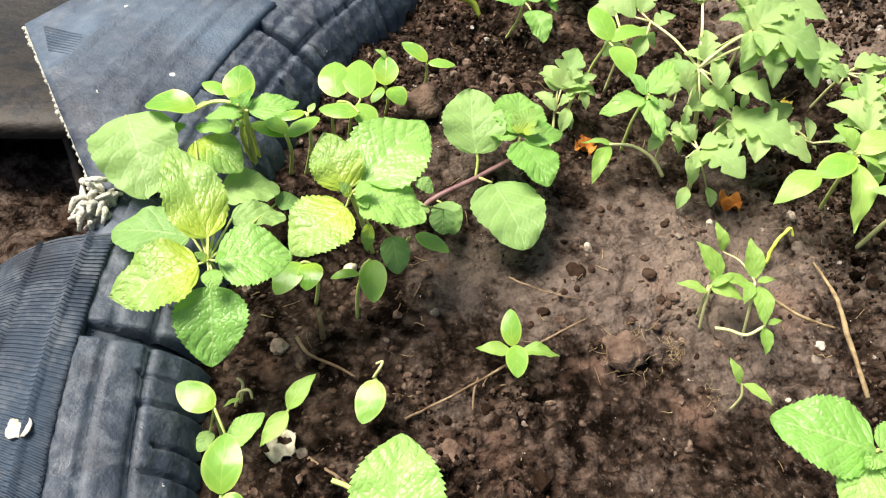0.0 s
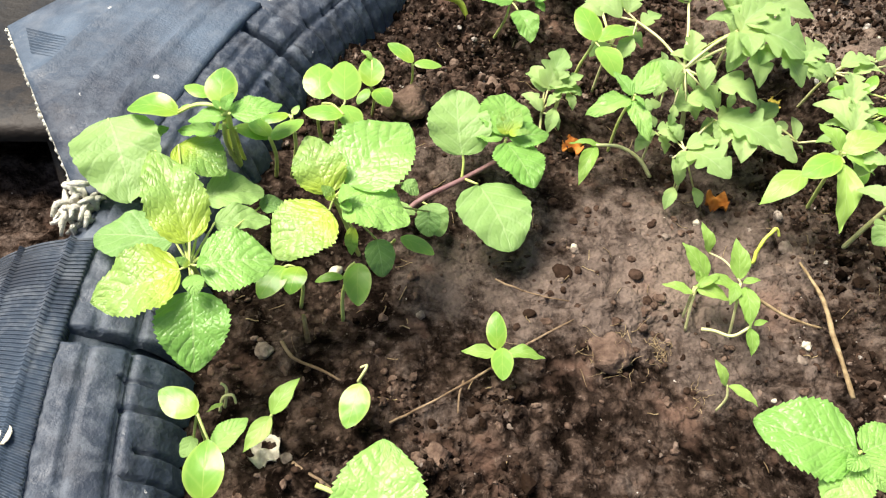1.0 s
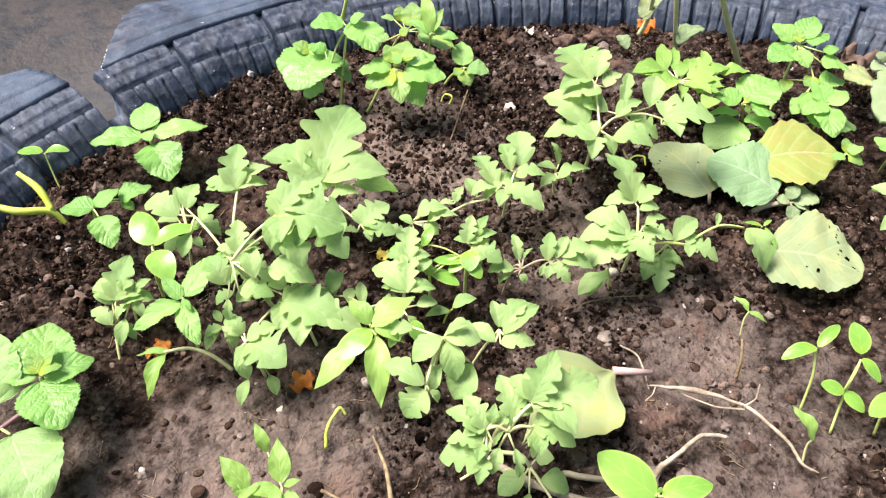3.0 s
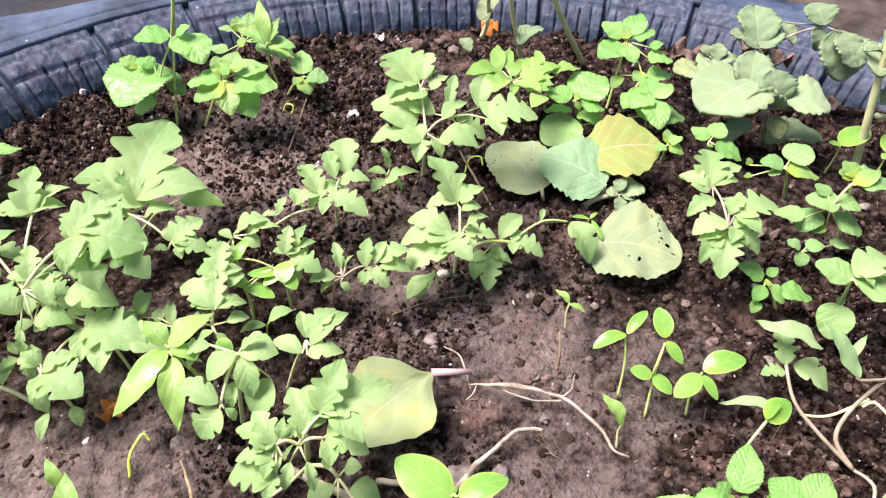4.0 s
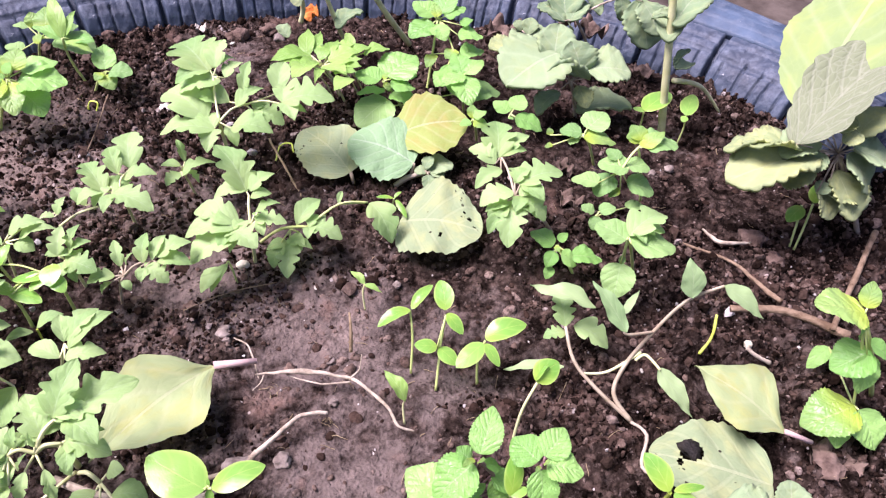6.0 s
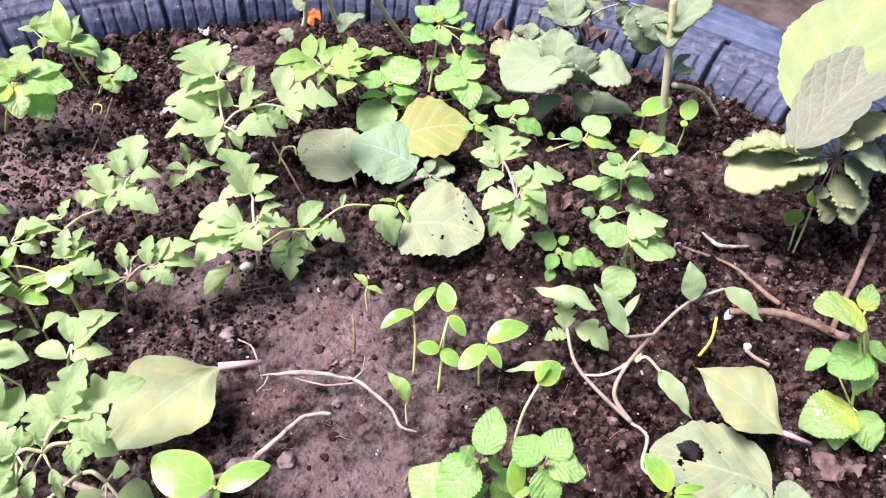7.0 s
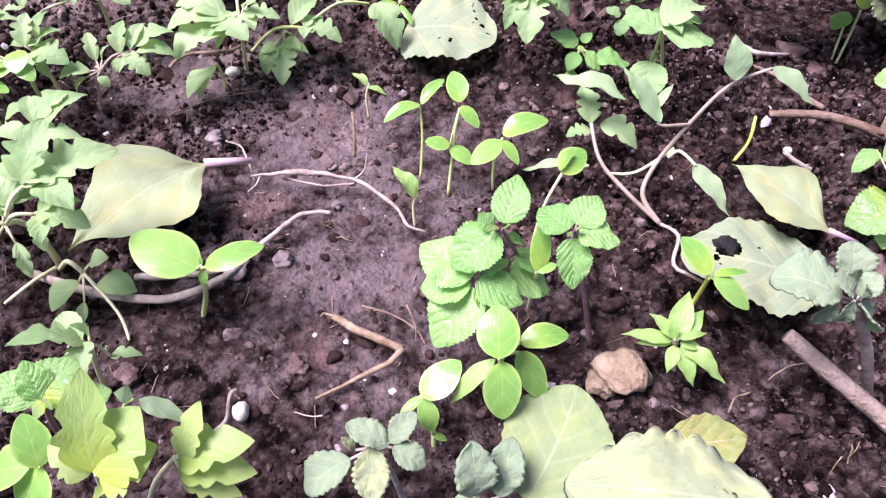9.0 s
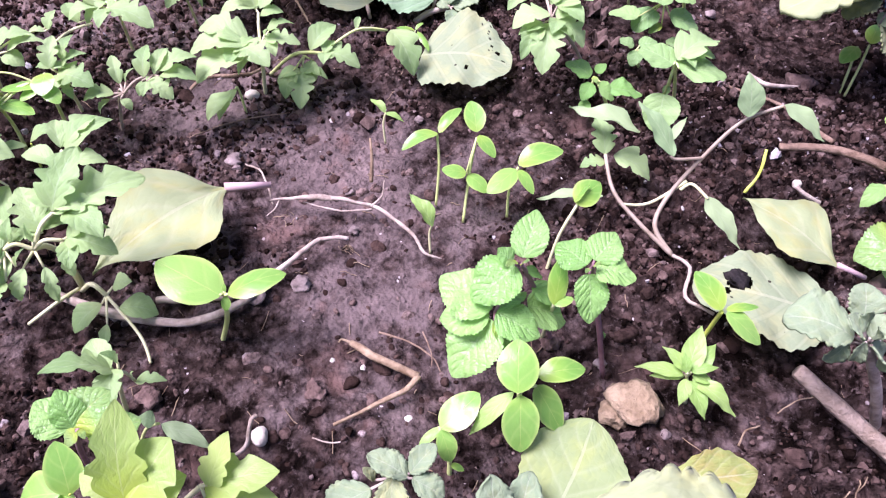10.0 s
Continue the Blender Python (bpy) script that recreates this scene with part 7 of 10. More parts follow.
p = plant("tomato_seedling", "slender tomato seedling with loose leaflets", "tomato seedling", "tomato seedlings", 306, 371)
stem(p, "pale", (1.3, 1.0), (306, 371, -4), (301, 376, 19), (296, 381, 34))
stem(p, "pale", (0.8, 0.6), (296, 381, 34), (300, 370, 35))
leaf(p, "tomato", (301, 369, 35), (319, 384, 34), 0.66, 0, 1)
leaf(p, "tomato", (301, 369, 35), (295, 346, 34), 0.66, 0, 0)
leaf(p, "tomato", (300, 370, 35), (332, 350, 32), 0.54, 0, 3)
stem(p, "pale", (0.8, 0.6), (296, 381, 34), (319, 381, 32))
leaf(p, "tomato", (319, 381, 32), (329, 389, 40), 0.75, 0, 0)
stem(p, "pale", (0.8, 0.6), (296, 381, 34), (295, 378, 33))
leaf(p, "tomato", (295, 378, 33), (281, 376, 24), 0.64, 0, 1)
stem(p, "pale", (0.8, 0.6), (296, 381, 34), (294, 389, 36))
leaf(p, "tomato", (294, 389, 36), (280, 400, 44), 0.78, 0, 1)
stem(p, "pale", (0.8, 0.6), (296, 381, 34), (284, 390, 38))
leaf(p, "tomato", (284, 390, 38), (264, 388, 36), 0.89, 0, 1)
stem(p, "pale", (0.8, 0.6), (296, 381, 34), (299, 388, 36))
leaf(p, "tomato", (299, 388, 36), (303, 396, 42), 0.50, 0, 0)
p = plant("seedling", "smooth lance-shaped leaf on a long stalk", "seedling", "small sprouts", 324, 495)
stem(p, "green", (1.0, 0.8), (324, 495, -4), (340, 492, 14), (357, 488, 24))
leaf(p, "pepper", (357, 487, 25), (386, 472, 22), 0.56)
p = plant("fallen_leaf", "large yellow-green fallen leaf with a purple stalk", "fallen leaf", "fallen leaves", 467, 291)
stem(p, "pink", (2.2, 3.3), (490, 285, 12), (467, 291, 15))
leaf(p, "wedge", (467, 291, 15), (395, 257, 22), 0.68, -10, 0)
p = plant("fallen_leaf", "yellowing toothed leaf lying over smaller plants", "fallen leaf", "fallen leaves", 651, 435)
leaf(p, "fallen", (651, 435, 20), (712, 411, 34), 0.94, 14)
p = plant("fallen_leaf", "grey-green toothed leaf lying on the soil", "fallen leaf", "fallen leaves", 658, 401)
stem(p, "mauve", (1.4, 1.5), (654, 398, 10), (658, 401, 18))
leaf(p, "grey", (658, 401, 18), (624, 444, 24), 1.15, -10)
p = plant("fallen_leaf", "pale dry leaf propped on its stalk", "fallen leaf", "fallen leaves", 613, 419)
stem(p, "mauve", (1.6, 1.8), (614, 416, 3), (613, 419, 12))
leaf(p, "pale", (613, 419, 12), (600, 480, 17), 0.91, -8, 0)
p = plant("fallen_leaf", "pale dry leaf with a holed torn edge lying on soil", "fallen leaf", "fallen leaves", 622, 357)
leaf(p, "pale", (622, 357, 8), (665, 315, 14), 1.25, 6, 1)
p = plant("succulent_herb", "small grey-green fleshy rosette on a creeping stem", "fleshy herb", "fleshy herbs", 634, 402)
stem(p, "mauve", (3.0, 2.4), (634, 402, -4), (650, 398, 8), (665, 393, 12))
leaf(p, "borage", (664, 392, 13), (656, 397, 14), 1.40)
leaf(p, "borage", (666, 393, 14), (686, 390, 16), 1.26)
stem(p, "mauve", (0.8, 0.6), (665, 393, 12), (664, 389, 13))
leaf(p, "borage", (664, 389, 13), (657, 378, 8), 0.76)
leaf(p, "borage", (664, 395, 14), (672, 396, 22), 1.09)
stem(p, "mauve", (0.8, 0.6), (665, 393, 12), (666, 390, 14))
leaf(p, "borage", (666, 390, 14), (675, 383, 12), 1.30)
p = plant("fallen_leaf", "pale green wilted leaf lying on its stalk", "fallen leaf", "fallen leaves", 727, 101)
stem(p, "pink", (1.7, 1.9), (740, 90, 8), (727, 101, 14))
leaf(p, "wedge", (727, 101, 14), (708, 155, 22), 1.16, 12, 1)
p = plant("fallen_leaf", "yellowing leaf with a black rotten hole", "fallen leaf", "fallen leaves", 695, 82)
leaf(p, "pale", (695, 82, 14), (652, 129, 12), 1.00, 0, 2)
p = plant("mint_plant", "mint plant with large quilted leaves near the bed's edge", "mint plant", "mint plants", 810, 95)
stem(p, "green", (2.0, 1.6), (810, 95, -4), (791, 105, 39), (772, 115, 74))
leaf(p, "gold", (771, 115, 76), (748, 131, 80), 1.12)
stem(p, "green", (0.8, 0.6), (772, 115, 74), (773, 116, 78))
leaf(p, "gold", (773, 116, 78), (784, 124, 86), 0.75)
stem(p, "green", (0.8, 0.6), (772, 115, 74), (768, 113, 74))
leaf(p, "mint", (768, 113, 74), (768, 109, 62), 0.57)
stem(p, "green", (0.8, 0.6), (772, 115, 74), (774, 103, 56))
leaf(p, "mint", (774, 103, 56), (755, 108, 44), 1.12)
stem(p, "green", (0.8, 0.6), (772, 115, 74), (770, 102, 56))
leaf(p, "mint", (770, 102, 56), (764, 92, 36), 0.79)
stem(p, "green", (0.8, 0.6), (772, 115, 74), (774, 105, 60))
leaf(p, "mint", (774, 105, 60), (781, 93, 54), 1.12)
stem(p, "green", (1.2, 1.0), (772, 115, 74), (772, 104, 50), (771, 92, 20))
leaf(p, "gold", (769, 91, 22), (739, 99, 12), 0.96)
stem(p, "green", (0.8, 0.6), (771, 92, 20), (769, 88, 22))
leaf(p, "mint", (769, 88, 22), (766, 69, 10), 1.12)
stem(p, "green", (0.8, 0.6), (771, 92, 20), (760, 93, 16))
leaf(p, "mint", (760, 93, 16), (751, 81, 6), 0.86)
stem(p, "green", (0.8, 0.6), (771, 92, 20), (796, 127, 18))
leaf(p, "mint", (796, 127, 18), (778, 125, 10), 0.57)
p = plant("succulent_herb", "large fleshy herb with huge pale quilted leaves", "fleshy herb", "fleshy herbs", 927, 190)
stem(p, "root", (2.6, 2.1), (927, 190, -4), (903, 202, 41), (879, 215, 78))
stem(p, "root", (0.8, 0.6), (879, 215, 78), (880, 250, 92))
leaf(p, "herb", (880, 250, 92), (1003, 298, 150), 0.64, -20, 0)
stem(p, "root", (0.8, 0.6), (879, 215, 78), (843, 226, 90))
leaf(p, "under", (843, 226, 90), (965, 241, 132), 0.42, -16)
stem(p, "root", (0.8, 0.6), (879, 215, 78), (866, 220, 80))
leaf(p, "wilt", (866, 220, 80), (812, 244, 58), 0.91)
stem(p, "root", (0.8, 0.6), (879, 215, 78), (859, 228, 80))
leaf(p, "wilt", (859, 228, 80), (829, 254, 78), 1.13, 20)
stem(p, "root", (0.8, 0.6), (879, 215, 78), (854, 242, 78))
leaf(p, "wilt", (854, 242, 78), (822, 261, 70), 0.90, 30)
stem(p, "root", (0.8, 0.6), (879, 215, 78), (866, 223, 86))
leaf(p, "borage", (866, 223, 86), (844, 234, 76), 1.23)
stem(p, "root", (0.8, 0.6), (879, 215, 78), (855, 212, 74))
leaf(p, "wilt", (855, 212, 74), (841, 222, 60), 1.22)
stem(p, "root", (0.8, 0.6), (879, 215, 78), (864, 215, 82))
leaf(p, "borage", (864, 215, 82), (851, 217, 72), 1.30)
stem(p, "root", (0.8, 0.6), (879, 215, 78), (868, 221, 96))
leaf(p, "wilt", (868, 221, 96), (883, 219, 104), 1.31)
stem(p, "root", (0.8, 0.6), (879, 215, 78), (870, 212, 92))
leaf(p, "wilt", (870, 212, 92), (880, 206, 98), 1.31)
stem(p, "root", (0.8, 0.6), (879, 215, 78), (882, 210, 80))
leaf(p, "borage", (882, 210, 80), (889, 188, 60), 1.32)
stem(p, "root", (0.8, 0.6), (879, 215, 78), (884, 209, 84))
leaf(p, "borage", (884, 209, 84), (904, 188, 74), 1.40)
stem(p, "root", (0.8, 0.6), (879, 215, 78), (887, 213, 92))
leaf(p, "wilt", (887, 213, 92), (912, 214, 104), 1.03)
stem(p, "root", (0.8, 0.6), (879, 215, 78), (881, 211, 66))
leaf(p, "wilt", (881, 211, 66), (874, 181, 46), 0.83)
stem(p, "root", (0.8, 0.6), (879, 215, 78), (866, 209, 58))
leaf(p, "wilt", (866, 209, 58), (870, 193, 40), 1.25)
stem(p, "root", (0.8, 0.6), (879, 215, 78), (868, 204, 56))
leaf(p, "wilt", (868, 204, 56), (887, 193, 52), 1.31)
stem(p, "root", (0.8, 0.6), (879, 215, 78), (861, 207, 56))
leaf(p, "borage", (861, 207, 56), (869, 206, 62), 1.25)
p = plant("succulent_herb", "grey-green fleshy herb with broad scalloped leaves", "fleshy herb", "fleshy herbs", 834, 419)
stem(p, "root", (2.4, 1.9), (834, 419, -4), (822, 414, 25), (809, 409, 46))
stem(p, "root", (0.8, 0.6), (809, 409, 46), (813, 429, 62))
leaf(p, "borage", (813, 429, 62), (754, 423, 48), 1.20)
stem(p, "root", (0.8, 0.6), (809, 409, 46), (800, 422, 52))
leaf(p, "borage", (800, 422, 52), (823, 450, 74), 0.81)
stem(p, "root", (0.8, 0.6), (809, 409, 46), (815, 403, 52))
leaf(p, "borage", (815, 403, 52), (814, 422, 74), 1.39)
stem(p, "root", (0.8, 0.6), (809, 409, 46), (823, 408, 54))
leaf(p, "borage", (823, 408, 54), (855, 388, 54), 1.40)
stem(p, "root", (0.8, 0.6), (809, 409, 46), (822, 400, 50))
leaf(p, "borage", (822, 400, 50), (779, 413, 58), 0.59, 40)
stem(p, "root", (0.8, 0.6), (809, 409, 46), (817, 407, 40))
leaf(p, "wilt", (817, 407, 40), (817, 390, 28), 0.97)
stem(p, "root", (0.8, 0.6), (809, 409, 46), (824, 410, 14))
leaf(p, "borage", (824, 410, 14), (870, 390, 14), 0.70)
stem(p, "root", (0.8, 0.6), (809, 409, 46), (804, 414, 34))
leaf(p, "borage", (804, 414, 34), (779, 409, 22), 0.72)
p = plant("succulent_herb", "small fleshy rosette beside the old stem", "fleshy herb", "fleshy herbs", 844, 511)
stem(p, "root", (1.8, 1.4), (844, 511, -4), (833, 500, 25), (822, 488, 46))
leaf(p, "borage", (821, 486, 48), (830, 495, 58), 0.98)
stem(p, "root", (0.8, 0.6), (822, 488, 46), (823, 485, 46))
leaf(p, "borage", (823, 485, 46), (838, 479, 52), 1.40)
stem(p, "root", (0.8, 0.6), (822, 488, 46), (818, 485, 46))
leaf(p, "borage", (818, 485, 46), (803, 490, 48), 1.40)
stem(p, "root", (0.8, 0.6), (822, 488, 46), (821, 485, 44))
leaf(p, "borage", (821, 485, 44), (824, 483, 40), 1.40)
stem(p, "root", (0.8, 0.6), (822, 488, 46), (816, 493, 34))
leaf(p, "wilt", (816, 493, 34), (788, 497, 36), 1.13)
stem(p, "root", (0.8, 0.6), (822, 488, 46), (820, 494, 48))
leaf(p, "borage", (820, 494, 48), (818, 503, 54), 1.40)
p = plant("succulent_herb", "tall fleshy herb with hanging grey leaves by the rim", "fleshy herb", "fleshy herbs", 905, 482)
stem(p, "root", (2.0, 1.6), (905, 482, -4), (880, 473, 35), (854, 464, 66))
stem(p, "root", (0.8, 0.6), (854, 464, 66), (842, 465, 66))
leaf(p, "borage", (842, 465, 66), (836, 492, 72), 1.40)
stem(p, "root", (0.8, 0.6), (854, 464, 66), (846, 468, 66))
leaf(p, "borage", (846, 468, 66), (864, 503, 84), 0.90)
stem(p, "root", (0.8, 0.6), (854, 464, 66), (847, 463, 66))
leaf(p, "borage", (847, 463, 66), (871, 479, 74), 0.83)
stem(p, "root", (0.8, 0.6), (854, 464, 66), (847, 465, 64))
leaf(p, "borage", (847, 465, 64), (851, 464, 52), 0.71)
stem(p, "root", (1.4, 1.1), (854, 464, 66), (878, 461, 76), (903, 458, 80))
stem(p, "root", (0.8, 0.6), (903, 458, 80), (911, 451, 78))
leaf(p, "borage", (911, 451, 78), (907, 421, 46), 1.09)
stem(p, "root", (0.8, 0.6), (903, 458, 80), (898, 460, 80))
leaf(p, "borage", (898, 460, 80), (896, 449, 62), 1.00)
stem(p, "root", (0.8, 0.6), (903, 458, 80), (879, 483, 76))
leaf(p, "borage", (879, 483, 76), (882, 463, 64), 0.71)
stem(p, "root", (0.8, 0.6), (903, 458, 80), (913, 446, 78))
leaf(p, "borage", (913, 446, 78), (914, 420, 58), 1.36)
stem(p, "root", (0.8, 0.6), (903, 458, 80), (901, 456, 82))
leaf(p, "borage", (901, 456, 82), (904, 478, 92), 1.40)
p = plant("succulent_herb", "grey-green fleshy herb with a thick bare stem", "fleshy herb", "fleshy herbs", 681, 30)
stem(p, "root", (3.2, 2.6), (681, 30, -4), (662, 41, 37), (643, 52, 70))
stem(p, "root", (0.8, 0.6), (643, 52, 70), (637, 56, 74))
leaf(p, "borage", (637, 56, 74), (622, 76, 72), 1.08)
stem(p, "root", (0.8, 0.6), (643, 52, 70), (642, 58, 78))
leaf(p, "borage", (642, 58, 78), (649, 68, 86), 1.13)
stem(p, "root", (0.8, 0.6), (643, 52, 70), (638, 54, 76))
leaf(p, "borage", (638, 54, 76), (632, 61, 84), 0.92)
stem(p, "root", (0.8, 0.6), (643, 52, 70), (638, 52, 78))
leaf(p, "borage", (638, 52, 78), (645, 53, 86), 0.95)
stem(p, "root", (0.8, 0.6), (643, 52, 70), (637, 52, 76))
leaf(p, "borage", (637, 52, 76), (639, 51, 62), 0.40)
stem(p, "root", (0.8, 0.6), (643, 52, 70), (640, 50, 74))
leaf(p, "borage", (640, 50, 74), (649, 44, 60), 0.65)
stem(p, "root", (0.8, 0.6), (643, 52, 70), (636, 55, 80))
leaf(p, "borage", (636, 55, 80), (636, 57, 90), 0.45)
stem(p, "root", (0.8, 0.6), (643, 52, 70), (635, 56, 72))
leaf(p, "borage", (635, 56, 72), (633, 57, 58), 0.56)
stem(p, "root", (0.8, 0.6), (643, 52, 70), (639, 51, 78))
leaf(p, "borage", (639, 51, 78), (637, 52, 86), 0.43)
p = plant("succulent_herb", "pale fleshy herb with large scalloped leaves at the bed's edge", "fleshy herb", "fleshy herbs", 507, 44)
stem(p, "mauve", (2.4, 1.9), (507, 44, -4), (506, 53, 17), (505, 62, 30))
stem(p, "mauve", (0.8, 0.6), (505, 62, 30), (506, 61, 34))
leaf(p, "herb", (506, 61, 34), (545, 85, 42), 0.88, 0, 0)
stem(p, "mauve", (1.6, 1.3), (505, 62, 30), (540, 36, 38), (575, 11, 40))
stem(p, "mauve", (0.8, 0.6), (575, 11, 40), (570, 15, 50))
leaf(p, "wilt", (570, 15, 50), (514, 55, 54), 0.56, 0, 0)
stem(p, "mauve", (0.8, 0.6), (575, 11, 40), (562, 14, 48))
leaf(p, "wilt", (562, 14, 48), (538, 31, 50), 0.66)
p = plant("fallen_leaf", "yellow-green scalloped leaf lying behind the pale herb", "fallen leaf", "fallen leaves", 564, 56)
leaf(p, "fallen", (564, 56, 20), (597, 40, 26), 0.60, 8)
p = plant("succulent_herb", "small grey-green fleshy herb with crinkled leaves", "fleshy herb", "fleshy herbs", 475, 89)
stem(p, "root", (1.8, 1.4), (475, 89, -4), (472, 96, 22), (468, 102, 40))
stem(p, "root", (0.8, 0.6), (468, 102, 40), (472, 99, 42))
leaf(p, "borage", (472, 99, 42), (462, 112, 46), 0.66)
stem(p, "root", (0.8, 0.6), (468, 102, 40), (473, 100, 42))
leaf(p, "borage", (473, 100, 42), (485, 103, 48), 0.70)
stem(p, "root", (0.8, 0.6), (468, 102, 40), (473, 98, 42))
leaf(p, "borage", (473, 98, 42), (481, 88, 38), 0.79)
leaf(p, "wilt", (467, 102, 42), (459, 87, 34), 0.73)
stem(p, "root", (0.8, 0.6), (468, 102, 40), (459, 103, 38))
leaf(p, "borage", (459, 103, 38), (441, 103, 30), 0.80)
stem(p, "root", (0.8, 0.6), (468, 102, 40), (462, 105, 38))
leaf(p, "wilt", (462, 105, 38), (459, 109, 44), 0.55)
p = plant("succulent_herb", "upright grey-green fleshy leaves at the bed's edge", "fleshy herb", "fleshy herbs", 497, 67)
stem(p, "root", (1.6, 1.3), (497, 67, -4), (494, 68, 20), (491, 68, 36))
stem(p, "root", (0.8, 0.6), (491, 68, 36), (490, 69, 40))
leaf(p, "borage", (490, 69, 40), (493, 81, 58), 0.71)
stem(p, "root", (0.8, 0.6), (491, 68, 36), (497, 66, 38))
leaf(p, "borage", (497, 66, 38), (508, 77, 52), 0.68)
stem(p, "root", (0.8, 0.6), (491, 68, 36), (490, 67, 40))
leaf(p, "borage", (490, 67, 40), (482, 72, 40), 0.69)
p = plant("mint_plant", "bright green mint plant with quilted pale leaves in the open soil", "mint plant", "mint plants", 575, 140)
stem(p, "purple", (1.5, 1.2), (575, 140, -4), (562, 143, 36), (548, 146, 68))
leaf(p, "mint", (549, 147, 70), (565, 162, 76), 0.70)
stem(p, "purple", (0.8, 0.6), (548, 146, 68), (544, 145, 70))
leaf(p, "mint", (544, 145, 70), (524, 144, 60), 1.00)
stem(p, "purple", (0.8, 0.6), (548, 146, 68), (544, 147, 70))
leaf(p, "mint", (544, 147, 70), (540, 153, 74), 1.12)
stem(p, "purple", (0.8, 0.6), (548, 146, 68), (546, 144, 71))
leaf(p, "gold", (546, 144, 71), (547, 141, 76), 0.71)
stem(p, "purple", (0.8, 0.6), (548, 146, 68), (545, 146, 71))
leaf(p, "gold", (545, 146, 71), (537, 143, 76), 0.38)
stem(p, "purple", (0.8, 0.6), (548, 146, 68), (551, 145, 62))
leaf(p, "mint", (551, 145, 62), (560, 144, 54), 0.59)
stem(p, "purple", (1.2, 1.0), (548, 146, 68), (540, 142, 64), (532, 138, 54))
leaf(p, "mint", (531, 139, 56), (521, 163, 56), 0.97)
leaf(p, "mint", (530, 139, 54), (514, 150, 46), 1.00)
leaf(p, "mint", (532, 137, 56), (543, 121, 52), 0.99)
leaf(p, "mint", (530, 137, 52), (509, 130, 34), 0.90)
stem(p, "purple", (0.8, 0.6), (532, 138, 54), (530, 135, 54))
leaf(p, "gold", (530, 135, 54), (532, 125, 44), 0.63)
stem(p, "purple", (0.8, 0.6), (532, 138, 54), (535, 139, 56))
leaf(p, "mint", (535, 139, 56), (549, 140, 54), 0.65)
stem(p, "purple", (0.8, 0.6), (532, 138, 54), (550, 139, 46))
leaf(p, "mint", (550, 139, 46), (567, 130, 34), 0.89)
stem(p, "purple", (0.8, 0.6), (532, 138, 54), (555, 144, 50))
leaf(p, "mint", (555, 144, 50), (565, 135, 42), 0.83)
p = plant("mint_plant", "bright mint shoot with four whorled leaves", "mint plant", "mint plants", 586, 113)
stem(p, "purple", (1.7, 1.4), (586, 113, -4), (578, 122, 37), (571, 130, 70))
leaf(p, "mint", (569, 131, 72), (566, 147, 70), 1.12)
stem(p, "purple", (0.8, 0.6), (571, 130, 70), (572, 131, 73))
leaf(p, "mint", (572, 131, 73), (587, 137, 76), 0.96)
leaf(p, "mint", (571, 128, 72), (583, 117, 70), 1.12)
stem(p, "purple", (0.8, 0.6), (571, 130, 70), (568, 128, 70))
leaf(p, "mint", (568, 128, 70), (562, 115, 56), 0.78)
stem(p, "purple", (0.8, 0.6), (571, 130, 70), (569, 128, 75))
leaf(p, "gold", (569, 128, 75), (570, 126, 78), 0.99)
stem(p, "purple", (0.8, 0.6), (571, 130, 70), (567, 128, 74))
leaf(p, "gold", (567, 128, 74), (563, 126, 76), 0.46)
stem(p, "purple", (0.8, 0.6), (571, 130, 70), (587, 122, 16))
leaf(p, "mint", (587, 122, 16), (587, 124, 20), 0.71)
p = plant("mint_plant", "mint plant with yellow-green young leaves at the back of the bed", "mint plant", "mint plants", 391, 611)
stem(p, "green", (1.5, 1.2), (391, 611, -4), (402, 598, 29), (412, 586, 54))
stem(p, "green", (0.8, 0.6), (412, 586, 54), (411, 578, 54))
leaf(p, "gold", (411, 578, 54), (386, 577, 46), 1.12)
stem(p, "green", (0.8, 0.6), (412, 586, 54), (414, 580, 54))
leaf(p, "gold", (414, 580, 54), (409, 553, 42), 0.72)
leaf(p, "mint", (410, 587, 54), (385, 596, 50), 1.12)
stem(p, "green", (0.8, 0.6), (412, 586, 54), (418, 579, 54))
leaf(p, "mint", (418, 579, 54), (450, 567, 50), 1.12)
stem(p, "green", (0.8, 0.6), (412, 586, 54), (423, 589, 56))
leaf(p, "mint", (423, 589, 56), (449, 592, 56), 1.12)
stem(p, "green", (0.8, 0.6), (412, 586, 54), (414, 587, 58))
leaf(p, "gold", (414, 587, 58), (410, 603, 66), 0.95)
stem(p, "green", (0.8, 0.6), (412, 586, 54), (418, 585, 60))
leaf(p, "gold", (418, 585, 60), (427, 597, 70), 1.10)
stem(p, "green", (0.8, 0.6), (412, 586, 54), (412, 583, 60))
leaf(p, "mint", (412, 583, 60), (418, 587, 66), 1.12)
stem(p, "green", (0.8, 0.6), (412, 586, 54), (417, 577, 48))
leaf(p, "mint", (417, 577, 48), (427, 556, 34), 1.12)
p = plant("mint_plant", "tall mint plant with broad green leaves by the far rim", "mint plant", "mint plants", 370, 620)
stem(p, "green", (1.5, 1.2), (370, 620, -4), (377, 624, 38), (384, 628, 72))
stem(p, "green", (0.8, 0.6), (384, 628, 72), (382, 633, 74))
leaf(p, "mint", (382, 633, 74), (355, 636, 74), 1.12)
stem(p, "green", (0.8, 0.6), (384, 628, 72), (392, 631, 74))
leaf(p, "mint", (392, 631, 74), (400, 598, 64), 0.99)
stem(p, "green", (0.8, 0.6), (384, 628, 72), (387, 628, 76))
